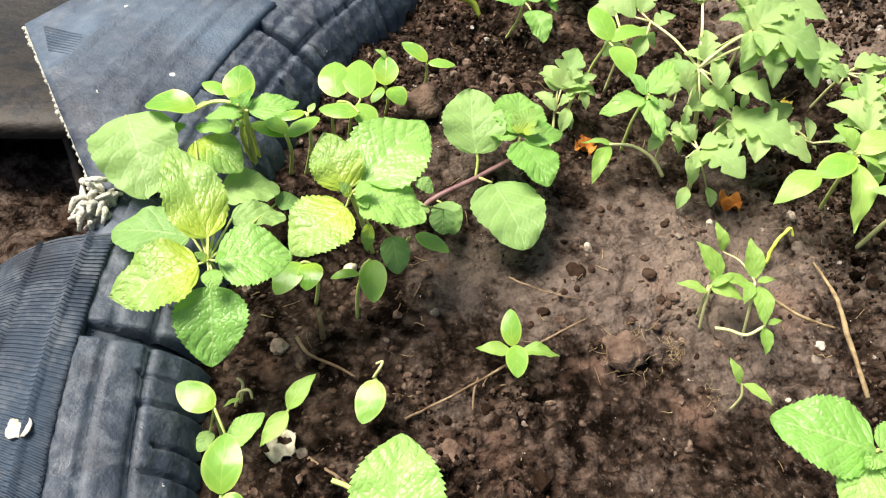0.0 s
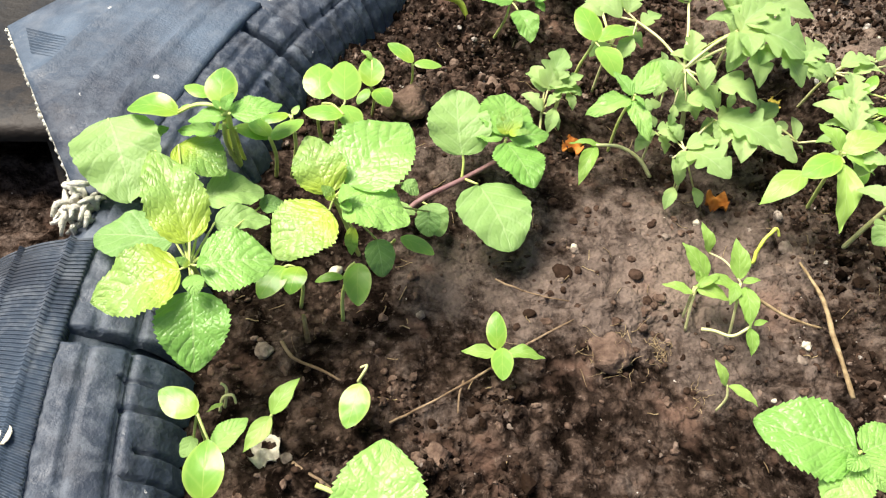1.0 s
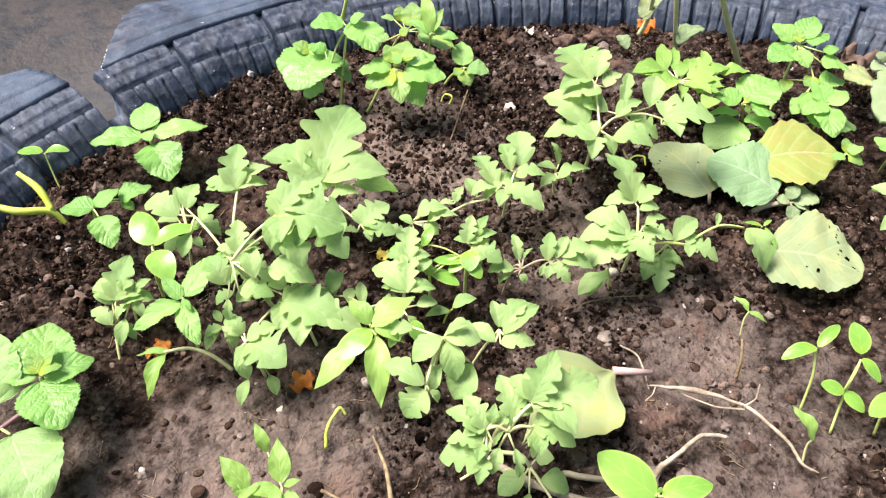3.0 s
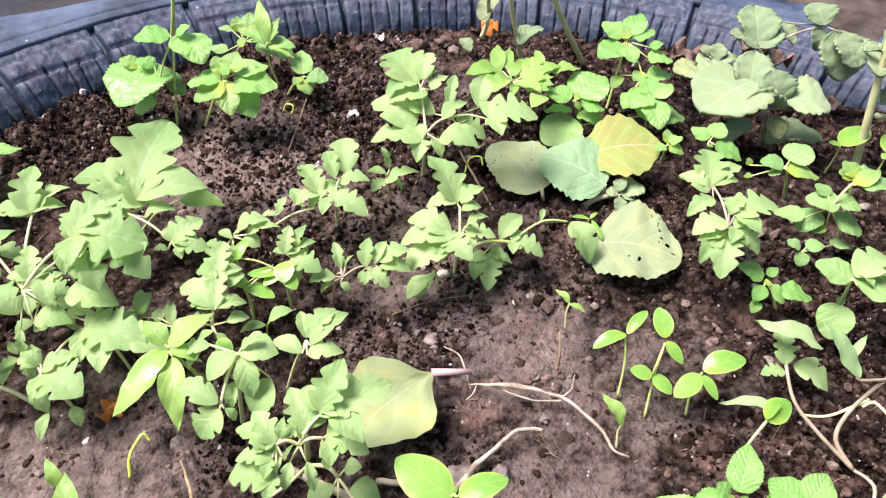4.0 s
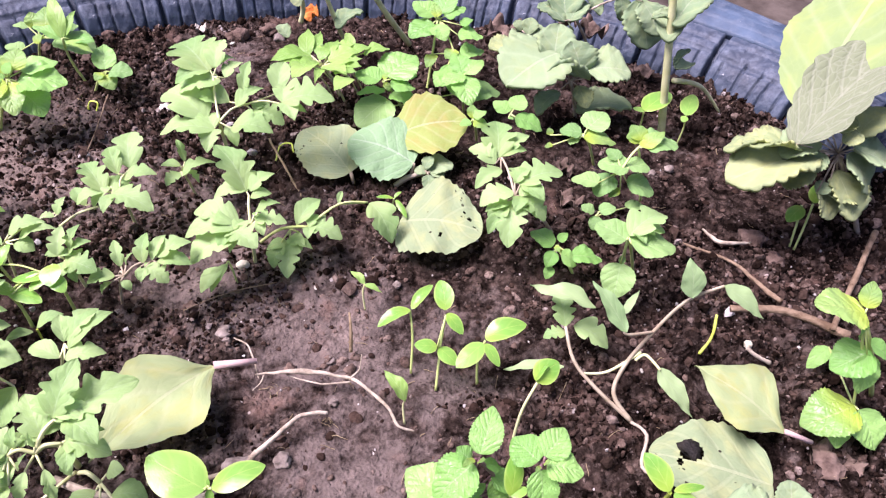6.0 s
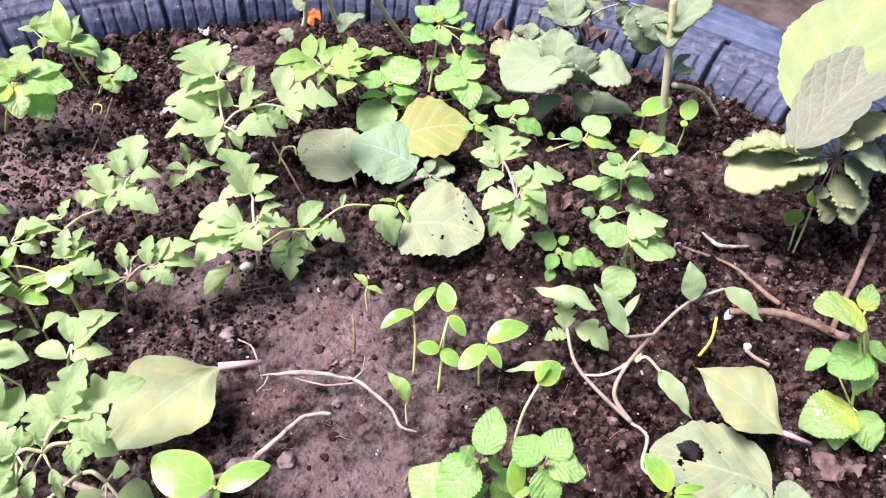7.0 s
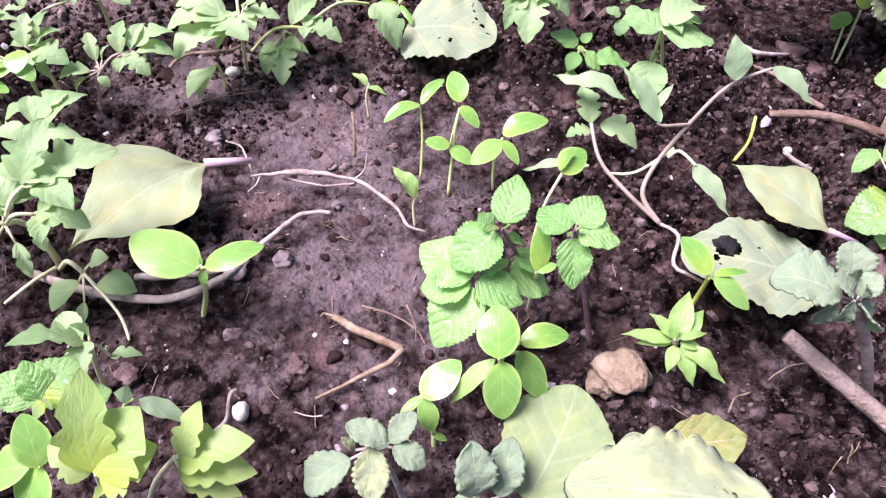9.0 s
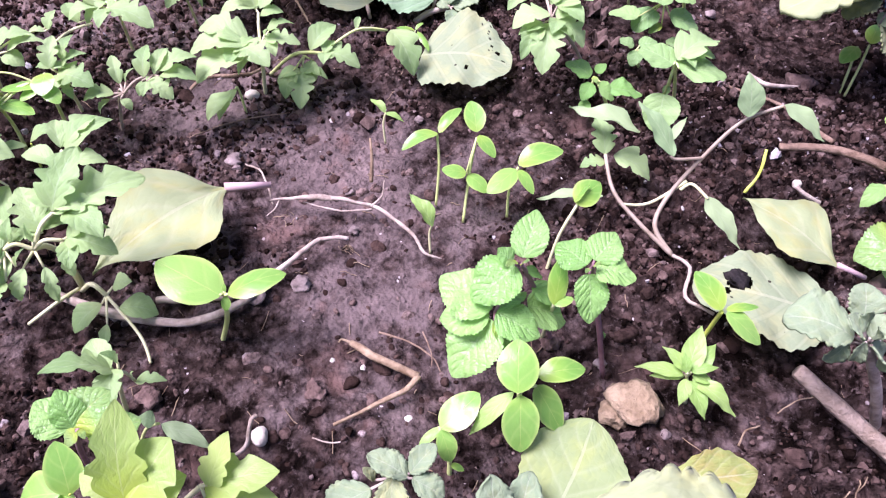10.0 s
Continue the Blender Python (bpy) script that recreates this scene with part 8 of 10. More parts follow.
leaf(p, "mint", (387, 628, 76), (399, 628, 82), 1.12)
stem(p, "green", (1.2, 1.0), (384, 628, 72), (374, 625, 59), (365, 622, 40))
stem(p, "green", (0.8, 0.6), (365, 622, 40), (365, 647, 46))
leaf(p, "mint", (365, 647, 46), (331, 607, 34), 1.07)
stem(p, "green", (0.8, 0.6), (365, 622, 40), (359, 626, 24))
leaf(p, "balm", (359, 626, 24), (341, 624, 16), 1.12)
stem(p, "green", (0.8, 0.6), (365, 622, 40), (364, 624, 34))
leaf(p, "balm", (364, 624, 34), (356, 624, 30), 1.12)
stem(p, "green", (0.8, 0.6), (365, 622, 40), (365, 635, 48))
leaf(p, "mint", (365, 635, 48), (352, 645, 52), 1.12)
stem(p, "green", (0.8, 0.6), (365, 622, 40), (370, 633, 38))
leaf(p, "balm", (370, 633, 38), (382, 624, 38), 1.12)
stem(p, "green", (0.8, 0.6), (365, 622, 40), (373, 630, 34))
leaf(p, "balm", (373, 630, 34), (382, 621, 26), 1.12)
stem(p, "green", (0.8, 0.6), (365, 622, 40), (340, 648, 42))
leaf(p, "mint", (340, 648, 42), (327, 633, 34), 1.12)
stem(p, "green", (0.8, 0.6), (365, 622, 40), (353, 644, 46))
leaf(p, "gold", (353, 644, 46), (340, 650, 52), 1.12)
p = plant("leafy_seedling", "young plant with round yellow-green leaves by the rim", "leafy plant", "", 436, 706)
stem(p, "green", (1.5, 1.2), (436, 706, -4), (440, 687, 22), (444, 668, 40))
stem(p, "green", (0.8, 0.6), (444, 668, 40), (449, 669, 44))
leaf(p, "gold", (449, 669, 44), (455, 686, 58), 0.95)
stem(p, "green", (0.8, 0.6), (444, 668, 40), (458, 669, 42))
leaf(p, "balm", (458, 669, 42), (475, 665, 46), 1.12)
stem(p, "green", (0.8, 0.6), (444, 668, 40), (456, 663, 40))
leaf(p, "balm", (456, 663, 40), (480, 643, 32), 1.12)
stem(p, "green", (0.8, 0.6), (444, 668, 40), (461, 664, 44))
leaf(p, "gold", (461, 664, 44), (466, 677, 58), 0.47)
stem(p, "green", (0.8, 0.6), (444, 668, 40), (444, 680, 44))
leaf(p, "gold", (444, 680, 44), (443, 690, 54), 1.06)
stem(p, "green", (0.8, 0.6), (444, 668, 40), (438, 689, 42))
leaf(p, "balm", (438, 689, 42), (427, 693, 44), 1.12)
stem(p, "green", (0.8, 0.6), (444, 668, 40), (439, 664, 38))
leaf(p, "gold", (439, 664, 38), (445, 668, 44), 1.07)
stem(p, "green", (0.8, 0.6), (444, 668, 40), (427, 674, 30))
leaf(p, "balm", (427, 674, 30), (417, 685, 32), 1.12)
p = plant("mint_plant", "small mint shoot with three round leaves", "mint plant", "mint plants", 468, 634)
stem(p, "green", (1.5, 1.2), (468, 634, -4), (475, 624, 16), (482, 613, 28))
leaf(p, "mint", (482, 615, 29), (488, 641, 38), 0.72)
stem(p, "green", (0.8, 0.6), (482, 613, 28), (484, 610, 29))
leaf(p, "balm", (484, 610, 29), (500, 600, 28), 1.12)
stem(p, "green", (0.8, 0.6), (482, 613, 28), (480, 608, 28))
leaf(p, "gold", (480, 608, 28), (482, 596, 20), 1.12)
stem(p, "green", (0.8, 0.6), (482, 613, 28), (478, 611, 29))
leaf(p, "gold", (478, 611, 29), (471, 606, 26), 1.12)
p = plant("mint_plant", "tall mint plant with whorls of green leaves", "mint plant", "mint plants", 729, 506)
stem(p, "green", (1.5, 1.2), (729, 506, -4), (738, 513, 33), (746, 520, 62))
stem(p, "green", (0.8, 0.6), (746, 520, 62), (744, 523, 64))
leaf(p, "mint", (744, 523, 64), (736, 545, 70), 1.12)
stem(p, "green", (0.8, 0.6), (746, 520, 62), (752, 524, 64))
leaf(p, "mint", (752, 524, 64), (773, 540, 74), 0.83)
stem(p, "green", (0.8, 0.6), (746, 520, 62), (739, 516, 62))
leaf(p, "mint", (739, 516, 62), (714, 513, 56), 1.12)
stem(p, "green", (0.8, 0.6), (746, 520, 62), (740, 511, 63))
leaf(p, "mint", (740, 511, 63), (739, 494, 56), 1.02)
stem(p, "green", (0.8, 0.6), (746, 520, 62), (753, 519, 64))
leaf(p, "mint", (753, 519, 64), (773, 518, 68), 1.12)
stem(p, "green", (0.8, 0.6), (746, 520, 62), (744, 517, 66))
leaf(p, "gold", (744, 517, 66), (748, 531, 72), 0.64)
stem(p, "green", (0.8, 0.6), (746, 520, 62), (759, 503, 62))
leaf(p, "mint", (759, 503, 62), (770, 501, 66), 1.12)
stem(p, "green", (0.8, 0.6), (746, 520, 62), (752, 495, 58))
leaf(p, "mint", (752, 495, 58), (771, 485, 56), 1.12)
stem(p, "green", (1.0, 0.8), (746, 520, 62), (746, 504, 57), (745, 488, 46))
stem(p, "green", (0.8, 0.6), (745, 488, 46), (747, 490, 48))
leaf(p, "gold", (747, 490, 48), (735, 486, 44), 1.12)
stem(p, "green", (0.8, 0.6), (745, 488, 46), (751, 487, 44))
leaf(p, "mint", (751, 487, 44), (772, 483, 44), 0.99)
stem(p, "green", (0.8, 0.6), (745, 488, 46), (734, 480, 42))
leaf(p, "mint", (734, 480, 42), (729, 450, 28), 0.74)
stem(p, "green", (0.8, 0.6), (745, 488, 46), (730, 479, 38))
leaf(p, "mint", (730, 479, 38), (717, 470, 30), 0.88)
stem(p, "green", (0.8, 0.6), (745, 488, 46), (734, 504, 40))
leaf(p, "gold", (734, 504, 40), (722, 495, 34), 0.75)
p = plant("mint_plant", "mint shoot with wide leaves over the shaded soil", "mint plant", "mint plants", 701, 499)
stem(p, "green", (1.5, 1.2), (701, 499, -4), (686, 490, 23), (672, 480, 42))
leaf(p, "mint", (670, 481, 43), (657, 500, 44), 1.12)
stem(p, "green", (0.8, 0.6), (672, 480, 42), (677, 483, 43))
leaf(p, "mint", (677, 483, 43), (710, 493, 50), 1.12)
stem(p, "green", (0.8, 0.6), (672, 480, 42), (671, 475, 44))
leaf(p, "gold", (671, 475, 44), (673, 470, 38), 1.12)
stem(p, "green", (0.8, 0.6), (672, 480, 42), (675, 473, 42))
leaf(p, "mint", (675, 473, 42), (694, 465, 38), 1.12)
stem(p, "green", (0.8, 0.6), (672, 480, 42), (686, 481, 42))
leaf(p, "mint", (686, 481, 42), (701, 475, 42), 1.12)
stem(p, "green", (0.8, 0.6), (672, 480, 42), (671, 477, 46))
leaf(p, "gold", (671, 477, 46), (675, 478, 50), 1.12)
p = plant("broad_leaf_plant", "dark green glossy low leaves in the shade", "leafy plant", "", 683, 478)
stem(p, "green", (1.5, 1.2), (683, 478, -4), (676, 476, 12), (669, 475, 20))
stem(p, "green", (0.8, 0.6), (669, 475, 20), (676, 479, 24))
leaf(p, "balm", (676, 479, 24), (644, 472, 12), 1.12)
stem(p, "green", (0.8, 0.6), (669, 475, 20), (742, 467, 20))
leaf(p, "balm", (742, 467, 20), (774, 456, 18), 1.12)
p = plant("mint_plant", "small mint shoot among the tomato leaves", "mint plant", "mint plants", 778, 419)
stem(p, "green", (1.5, 1.2), (778, 419, -4), (755, 402, 27), (732, 385, 50))
leaf(p, "mint", (730, 386, 51), (727, 401, 54), 1.12)
stem(p, "green", (0.8, 0.6), (732, 385, 50), (736, 387, 52))
leaf(p, "mint", (736, 387, 52), (748, 393, 58), 1.09)
stem(p, "green", (0.8, 0.6), (732, 385, 50), (733, 380, 50))
leaf(p, "mint", (733, 380, 50), (747, 363, 44), 1.12)
stem(p, "green", (0.8, 0.6), (732, 385, 50), (728, 382, 50))
leaf(p, "mint", (728, 382, 50), (730, 378, 50), 1.12)
p = plant("mint_plant", "small yellow-green mint shoot in the shade", "mint plant", "mint plants", 735, 429)
stem(p, "green", (1.5, 1.2), (735, 429, -4), (723, 416, 22), (711, 404, 40))
leaf(p, "gold", (711, 404, 41), (716, 414, 46), 0.79)
stem(p, "green", (0.8, 0.6), (711, 404, 40), (710, 401, 41))
leaf(p, "gold", (710, 401, 41), (717, 391, 38), 1.12)
stem(p, "green", (0.8, 0.6), (711, 404, 40), (708, 402, 40))
leaf(p, "mint", (708, 402, 40), (699, 404, 38), 1.12)
leaf(p, "mint", (711, 402, 42), (721, 401, 46), 1.12)
p = plant("mint_plant", "mint shoot with rounded glossy leaves", "mint plant", "mint plants", 804, 356)
stem(p, "green", (1.5, 1.2), (804, 356, -4), (788, 350, 24), (773, 345, 44))
leaf(p, "balm", (772, 347, 45), (759, 357, 44), 1.12)
stem(p, "green", (0.8, 0.6), (773, 345, 44), (778, 348, 46))
leaf(p, "balm", (778, 348, 46), (798, 352, 52), 1.12)
stem(p, "green", (0.8, 0.6), (773, 345, 44), (770, 342, 44))
leaf(p, "gold", (770, 342, 44), (792, 329, 40), 0.92)
stem(p, "green", (0.8, 0.6), (773, 345, 44), (768, 344, 42))
leaf(p, "balm", (768, 344, 42), (761, 348, 38), 1.12)
stem(p, "green", (0.8, 0.6), (773, 345, 44), (753, 360, 40))
leaf(p, "gold", (753, 360, 40), (754, 364, 44), 1.12)
stem(p, "green", (0.8, 0.6), (773, 345, 44), (749, 351, 38))
leaf(p, "gold", (749, 351, 38), (744, 354, 36), 1.12)
p = plant("mint_plant", "mint shoot with large rounded yellow-green leaves", "mint plant", "mint plants", 807, 302)
stem(p, "green", (1.5, 1.2), (807, 302, -4), (795, 301, 31), (783, 300, 58))
stem(p, "green", (0.8, 0.6), (783, 300, 58), (787, 299, 60))
leaf(p, "balm", (787, 299, 60), (811, 290, 58), 1.12)
stem(p, "green", (0.8, 0.6), (783, 300, 58), (788, 302, 62))
leaf(p, "gold", (788, 302, 62), (788, 316, 66), 1.12)
stem(p, "green", (0.8, 0.6), (783, 300, 58), (783, 297, 60))
leaf(p, "gold", (783, 297, 60), (804, 299, 66), 0.66)
leaf(p, "gold", (783, 302, 60), (784, 313, 62), 1.12)
stem(p, "green", (1.2, 1.0), (783, 300, 58), (775, 298, 55), (767, 296, 46))
stem(p, "green", (0.8, 0.6), (767, 296, 46), (772, 294, 48))
leaf(p, "balm", (772, 294, 48), (757, 310, 46), 1.12)
stem(p, "green", (0.8, 0.6), (767, 296, 46), (773, 297, 48))
leaf(p, "balm", (773, 297, 48), (787, 288, 46), 1.10)
stem(p, "green", (0.8, 0.6), (767, 296, 46), (769, 303, 50))
leaf(p, "balm", (769, 303, 50), (769, 315, 52), 0.99)
stem(p, "green", (0.8, 0.6), (767, 296, 46), (772, 292, 36))
leaf(p, "balm", (772, 292, 36), (788, 279, 30), 1.12)
stem(p, "green", (0.8, 0.6), (767, 296, 46), (755, 303, 34))
leaf(p, "balm", (755, 303, 34), (745, 320, 30), 1.12)
stem(p, "green", (0.8, 0.6), (767, 296, 46), (768, 293, 30))
leaf(p, "gold", (768, 293, 30), (761, 296, 24), 1.12)
stem(p, "green", (0.8, 0.6), (767, 296, 46), (768, 302, 36))
leaf(p, "balm", (768, 302, 36), (753, 302, 24), 1.08)
p = plant("mint_plant", "mint shoot with broad spotted leaves", "mint plant", "mint plants", 749, 245)
stem(p, "green", (1.5, 1.2), (749, 245, -4), (732, 240, 30), (716, 234, 56))
stem(p, "green", (0.8, 0.6), (716, 234, 56), (713, 232, 56))
leaf(p, "balm", (713, 232, 56), (706, 253, 56), 1.12)
leaf(p, "tomato", (715, 232, 58), (747, 237, 62), 0.69, 0, 1)
stem(p, "green", (0.8, 0.6), (716, 234, 56), (713, 228, 56))
leaf(p, "balm", (713, 228, 56), (740, 216, 52), 0.88)
leaf(p, "tomato", (719, 234, 58), (726, 244, 59), 0.66, 0, 1)
leaf(p, "tomato", (719, 234, 58), (719, 222, 59), 0.66, 0, 0)
leaf(p, "tomato", (718, 234, 58), (740, 227, 58), 0.64, 0, 2)
stem(p, "green", (0.8, 0.6), (716, 234, 56), (713, 231, 36))
leaf(p, "balm", (713, 231, 36), (702, 220, 20), 1.00)
stem(p, "green", (0.8, 0.6), (716, 234, 56), (716, 232, 40))
leaf(p, "balm", (716, 232, 40), (714, 232, 34), 0.89)
p = plant("mint_plant", "low mint shoot with small rounded leaves", "mint plant", "mint plants", 707, 258)
stem(p, "green", (1.5, 1.2), (707, 258, -4), (700, 264, 16), (693, 269, 28))
leaf(p, "mint", (691, 270, 29), (682, 285, 32), 1.12)
leaf(p, "mint", (695, 270, 30), (702, 271, 34), 0.97)
stem(p, "green", (0.8, 0.6), (693, 269, 28), (688, 265, 28))
leaf(p, "mint", (688, 265, 28), (680, 262, 20), 0.91)
stem(p, "green", (0.8, 0.6), (693, 269, 28), (690, 261, 28))
leaf(p, "mint", (690, 261, 28), (699, 254, 20), 1.12)
stem(p, "green", (0.8, 0.6), (693, 269, 28), (699, 260, 24))
leaf(p, "mint", (699, 260, 24), (717, 249, 20), 0.81)
stem(p, "green", (0.8, 0.6), (693, 269, 28), (685, 262, 18))
leaf(p, "mint", (685, 262, 18), (679, 259, 12), 0.90)
stem(p, "green", (0.8, 0.6), (693, 269, 28), (690, 267, 31))
leaf(p, "gold", (690, 267, 31), (689, 262, 30), 0.86)
p = plant("broad_leaf_plant", "small rounded leaves crowding the tomato stems", "leafy plant", "", 753, 286)
stem(p, "green", (1.5, 1.2), (753, 286, -4), (746, 284, 15), (738, 282, 26))
leaf(p, "balm", (737, 280, 27), (731, 276, 20), 1.00)
stem(p, "green", (0.8, 0.6), (738, 282, 26), (741, 283, 28))
leaf(p, "balm", (741, 283, 28), (752, 279, 30), 1.02)
leaf(p, "balm", (737, 284, 28), (731, 292, 30), 1.12)
stem(p, "green", (0.8, 0.6), (738, 282, 26), (767, 282, 22))
leaf(p, "balm", (767, 282, 22), (785, 279, 18), 0.68)
p = plant("leafy_seedling", "dense bunch of narrow yellow-green leaves", "seedling", "", 659, 527)
stem(p, "pale", (1.5, 1.2), (659, 527, -4), (648, 524, 24), (637, 520, 44))
stem(p, "pale", (0.8, 0.6), (637, 520, 44), (627, 530, 50))
leaf(p, "pepper", (627, 530, 50), (644, 565, 54), 0.35)
stem(p, "pale", (0.8, 0.6), (637, 520, 44), (636, 529, 50))
leaf(p, "pepper", (636, 529, 50), (652, 558, 54), 0.28)
stem(p, "pale", (0.8, 0.6), (637, 520, 44), (648, 531, 50))
leaf(p, "pepper", (648, 531, 50), (638, 532, 54), 0.98)
stem(p, "pale", (0.8, 0.6), (637, 520, 44), (631, 529, 50))
leaf(p, "pepper", (631, 529, 50), (600, 529, 54), 0.88)
stem(p, "pale", (0.8, 0.6), (637, 520, 44), (627, 535, 50))
leaf(p, "pepper", (627, 535, 50), (596, 528, 54), 0.66)
stem(p, "pale", (0.8, 0.6), (637, 520, 44), (654, 531, 50))
leaf(p, "pepper", (654, 531, 50), (670, 525, 54), 0.95)
stem(p, "pale", (0.8, 0.6), (637, 520, 44), (666, 524, 50))
leaf(p, "pepper", (666, 524, 50), (671, 546, 54), 0.40)
stem(p, "pale", (0.8, 0.6), (637, 520, 44), (640, 515, 50))
leaf(p, "pepper", (640, 515, 50), (666, 512, 54), 0.88)
stem(p, "pale", (0.8, 0.6), (637, 520, 44), (640, 511, 50))
leaf(p, "pepper", (640, 511, 50), (664, 501, 54), 0.90)
stem(p, "pale", (0.8, 0.6), (637, 520, 44), (632, 519, 50))
leaf(p, "pepper", (632, 519, 50), (612, 510, 54), 0.68)
stem(p, "pale", (0.8, 0.6), (637, 520, 44), (624, 513, 50))
leaf(p, "pepper", (624, 513, 50), (601, 496, 54), 0.66)
stem(p, "pale", (0.8, 0.6), (637, 520, 44), (633, 509, 50))
leaf(p, "pepper", (633, 509, 50), (642, 483, 54), 0.69)
stem(p, "pale", (0.8, 0.6), (637, 520, 44), (630, 506, 50))
leaf(p, "pepper", (630, 506, 50), (614, 482, 54), 0.28)
stem(p, "pale", (0.8, 0.6), (637, 520, 44), (644, 506, 50))
leaf(p, "pepper", (644, 506, 50), (658, 490, 54), 0.72)
stem(p, "pale", (0.8, 0.6), (637, 520, 44), (645, 485, 50))
leaf(p, "pepper", (645, 485, 50), (623, 466, 54), 0.53)
stem(p, "pale", (0.8, 0.6), (637, 520, 44), (671, 514, 50))
leaf(p, "pepper", (671, 514, 50), (691, 504, 54), 0.82)
stem(p, "pale", (0.8, 0.6), (637, 520, 44), (634, 520, 50))
leaf(p, "pepper", (634, 520, 50), (650, 531, 54), 0.52)
stem(p, "pale", (0.8, 0.6), (637, 520, 44), (657, 518, 50))
leaf(p, "pepper", (657, 518, 50), (680, 515, 54), 0.75)
stem(p, "pale", (0.8, 0.6), (637, 520, 44), (637, 498, 50))
leaf(p, "pepper", (637, 498, 50), (651, 484, 54), 0.74)
stem(p, "pale", (0.8, 0.6), (637, 520, 44), (626, 519, 50))
leaf(p, "pepper", (626, 519, 50), (605, 515, 54), 0.77)
stem(p, "pale", (0.8, 0.6), (637, 520, 44), (642, 522, 50))
leaf(p, "pepper", (642, 522, 50), (659, 536, 54), 0.51)
stem(p, "pale", (0.8, 0.6), (637, 520, 44), (630, 514, 50))
leaf(p, "pepper", (630, 514, 50), (614, 500, 54), 0.47)
stem(p, "pale", (0.9, 0.7), (656, 533, 0), (646, 523, 24), (635, 513, 42))
stem(p, "pale", (0.9, 0.7), (673, 531, 0), (662, 521, 24), (650, 511, 42))
stem(p, "pale", (0.9, 0.7), (650, 531, 0), (640, 521, 24), (629, 511, 42))
stem(p, "pale", (0.9, 0.7), (677, 524, 0), (666, 514, 24), (655, 504, 42))
p = plant("leafy_seedling", "yellow-green young plant with long lobed leaves", "leafy plant", "", 376, 148)
stem(p, "pale", (1.6, 1.3), (376, 148, -4), (382, 138, 33), (387, 128, 62))
stem(p, "pale", (0.8, 0.6), (387, 128, 62), (387, 126, 66))
leaf(p, "lobed", (387, 126, 66), (396, 145, 92), 0.54)
stem(p, "pale", (0.8, 0.6), (387, 128, 62), (387, 125, 66))
leaf(p, "lobed", (387, 125, 66), (406, 132, 80), 1.06)
leaf(p, "lobed", (385, 127, 64), (378, 139, 70), 0.84)
leaf(p, "lobed", (387, 125, 62), (406, 123, 70), 0.99)
stem(p, "pale", (0.8, 0.6), (387, 128, 62), (386, 149, 66))
leaf(p, "gold", (386, 149, 66), (399, 148, 70), 1.08)
stem(p, "pale", (0.8, 0.6), (387, 128, 62), (387, 131, 66))
leaf(p, "tomato", (387, 131, 66), (378, 143, 66), 0.48, 0, 1)
stem(p, "pale", (0.8, 0.6), (387, 128, 62), (390, 124, 60))
leaf(p, "lobed", (390, 124, 60), (381, 126, 50), 0.44)
p = plant("leafy_seedling", "yellow-green young plant with wide lobed leaves", "leafy plant", "", 389, 141)
stem(p, "pale", (1.5, 1.2), (389, 141, -4), (398, 133, 29), (408, 125, 54))
stem(p, "pale", (0.8, 0.6), (408, 125, 54), (410, 123, 56))
leaf(p, "lobed", (410, 123, 56), (422, 131, 70), 0.59)
leaf(p, "lobed", (409, 123, 56), (432, 115, 60), 0.69)
stem(p, "pale", (0.8, 0.6), (408, 125, 54), (408, 121, 54))
leaf(p, "lobed", (408, 121, 54), (429, 109, 50), 0.59)
stem(p, "pale", (0.8, 0.6), (408, 125, 54), (414, 125, 56))
leaf(p, "lobed", (414, 125, 56), (423, 123, 58), 0.49)
stem(p, "pale", (0.8, 0.6), (408, 125, 54), (408, 120, 50))
leaf(p, "lobed", (408, 120, 50), (422, 107, 44), 0.52)
p = plant("mint_plant", "mint plant with a bright yellow young top", "mint plant", "mint plants", 369, 178)
stem(p, "purple", (1.5, 1.2), (369, 178, -4), (374, 166, 37), (380, 154, 70))
leaf(p, "gold", (380, 154, 72), (394, 158, 78), 1.12)
leaf(p, "mint", (379, 154, 72), (372, 166, 76), 1.10)
stem(p, "purple", (0.8, 0.6), (380, 154, 70), (383, 151, 70))
leaf(p, "gold", (383, 151, 70), (392, 149, 68), 1.08)
stem(p, "purple", (0.8, 0.6), (380, 154, 70), (382, 151, 70))
leaf(p, "mint", (382, 151, 70), (389, 154, 70), 1.07)
stem(p, "purple", (0.8, 0.6), (380, 154, 70), (381, 151, 74))
leaf(p, "gold", (381, 151, 74), (376, 150, 70), 0.93)
leaf(p, "mint", (380, 154, 72), (380, 163, 82), 0.84)
stem(p, "purple", (0.8, 0.6), (380, 154, 70), (382, 150, 76))
leaf(p, "gold", (382, 150, 76), (383, 146, 76), 0.61)
p = plant("seedling", "seedling with a pale cupped leaf near the bed's edge", "seedling", "broad-leaved seedlings", 356, 167)
stem(p, "yellow", (1.2, 1.0), (356, 167, -4), (364, 156, 30), (372, 145, 56))
stem(p, "yellow", (0.8, 0.6), (372, 145, 56), (372, 139, 60))
leaf(p, "cot", (372, 139, 60), (374, 152, 72), 0.65)
stem(p, "yellow", (0.8, 0.6), (372, 145, 56), (372, 141, 58))
leaf(p, "cot", (372, 141, 58), (361, 135, 46), 1.03)
stem(p, "yellow", (0.8, 0.6), (372, 145, 56), (369, 142, 58))
leaf(p, "cot", (369, 142, 58), (354, 151, 46), 0.74)
p = plant("seedling", "long smooth leaf lying behind the lobed plant", "seedling", "small sprouts", 390, 183)
stem(p, "green", (1.0, 0.8), (390, 183, -4), (395, 178, 12), (400, 173, 20))
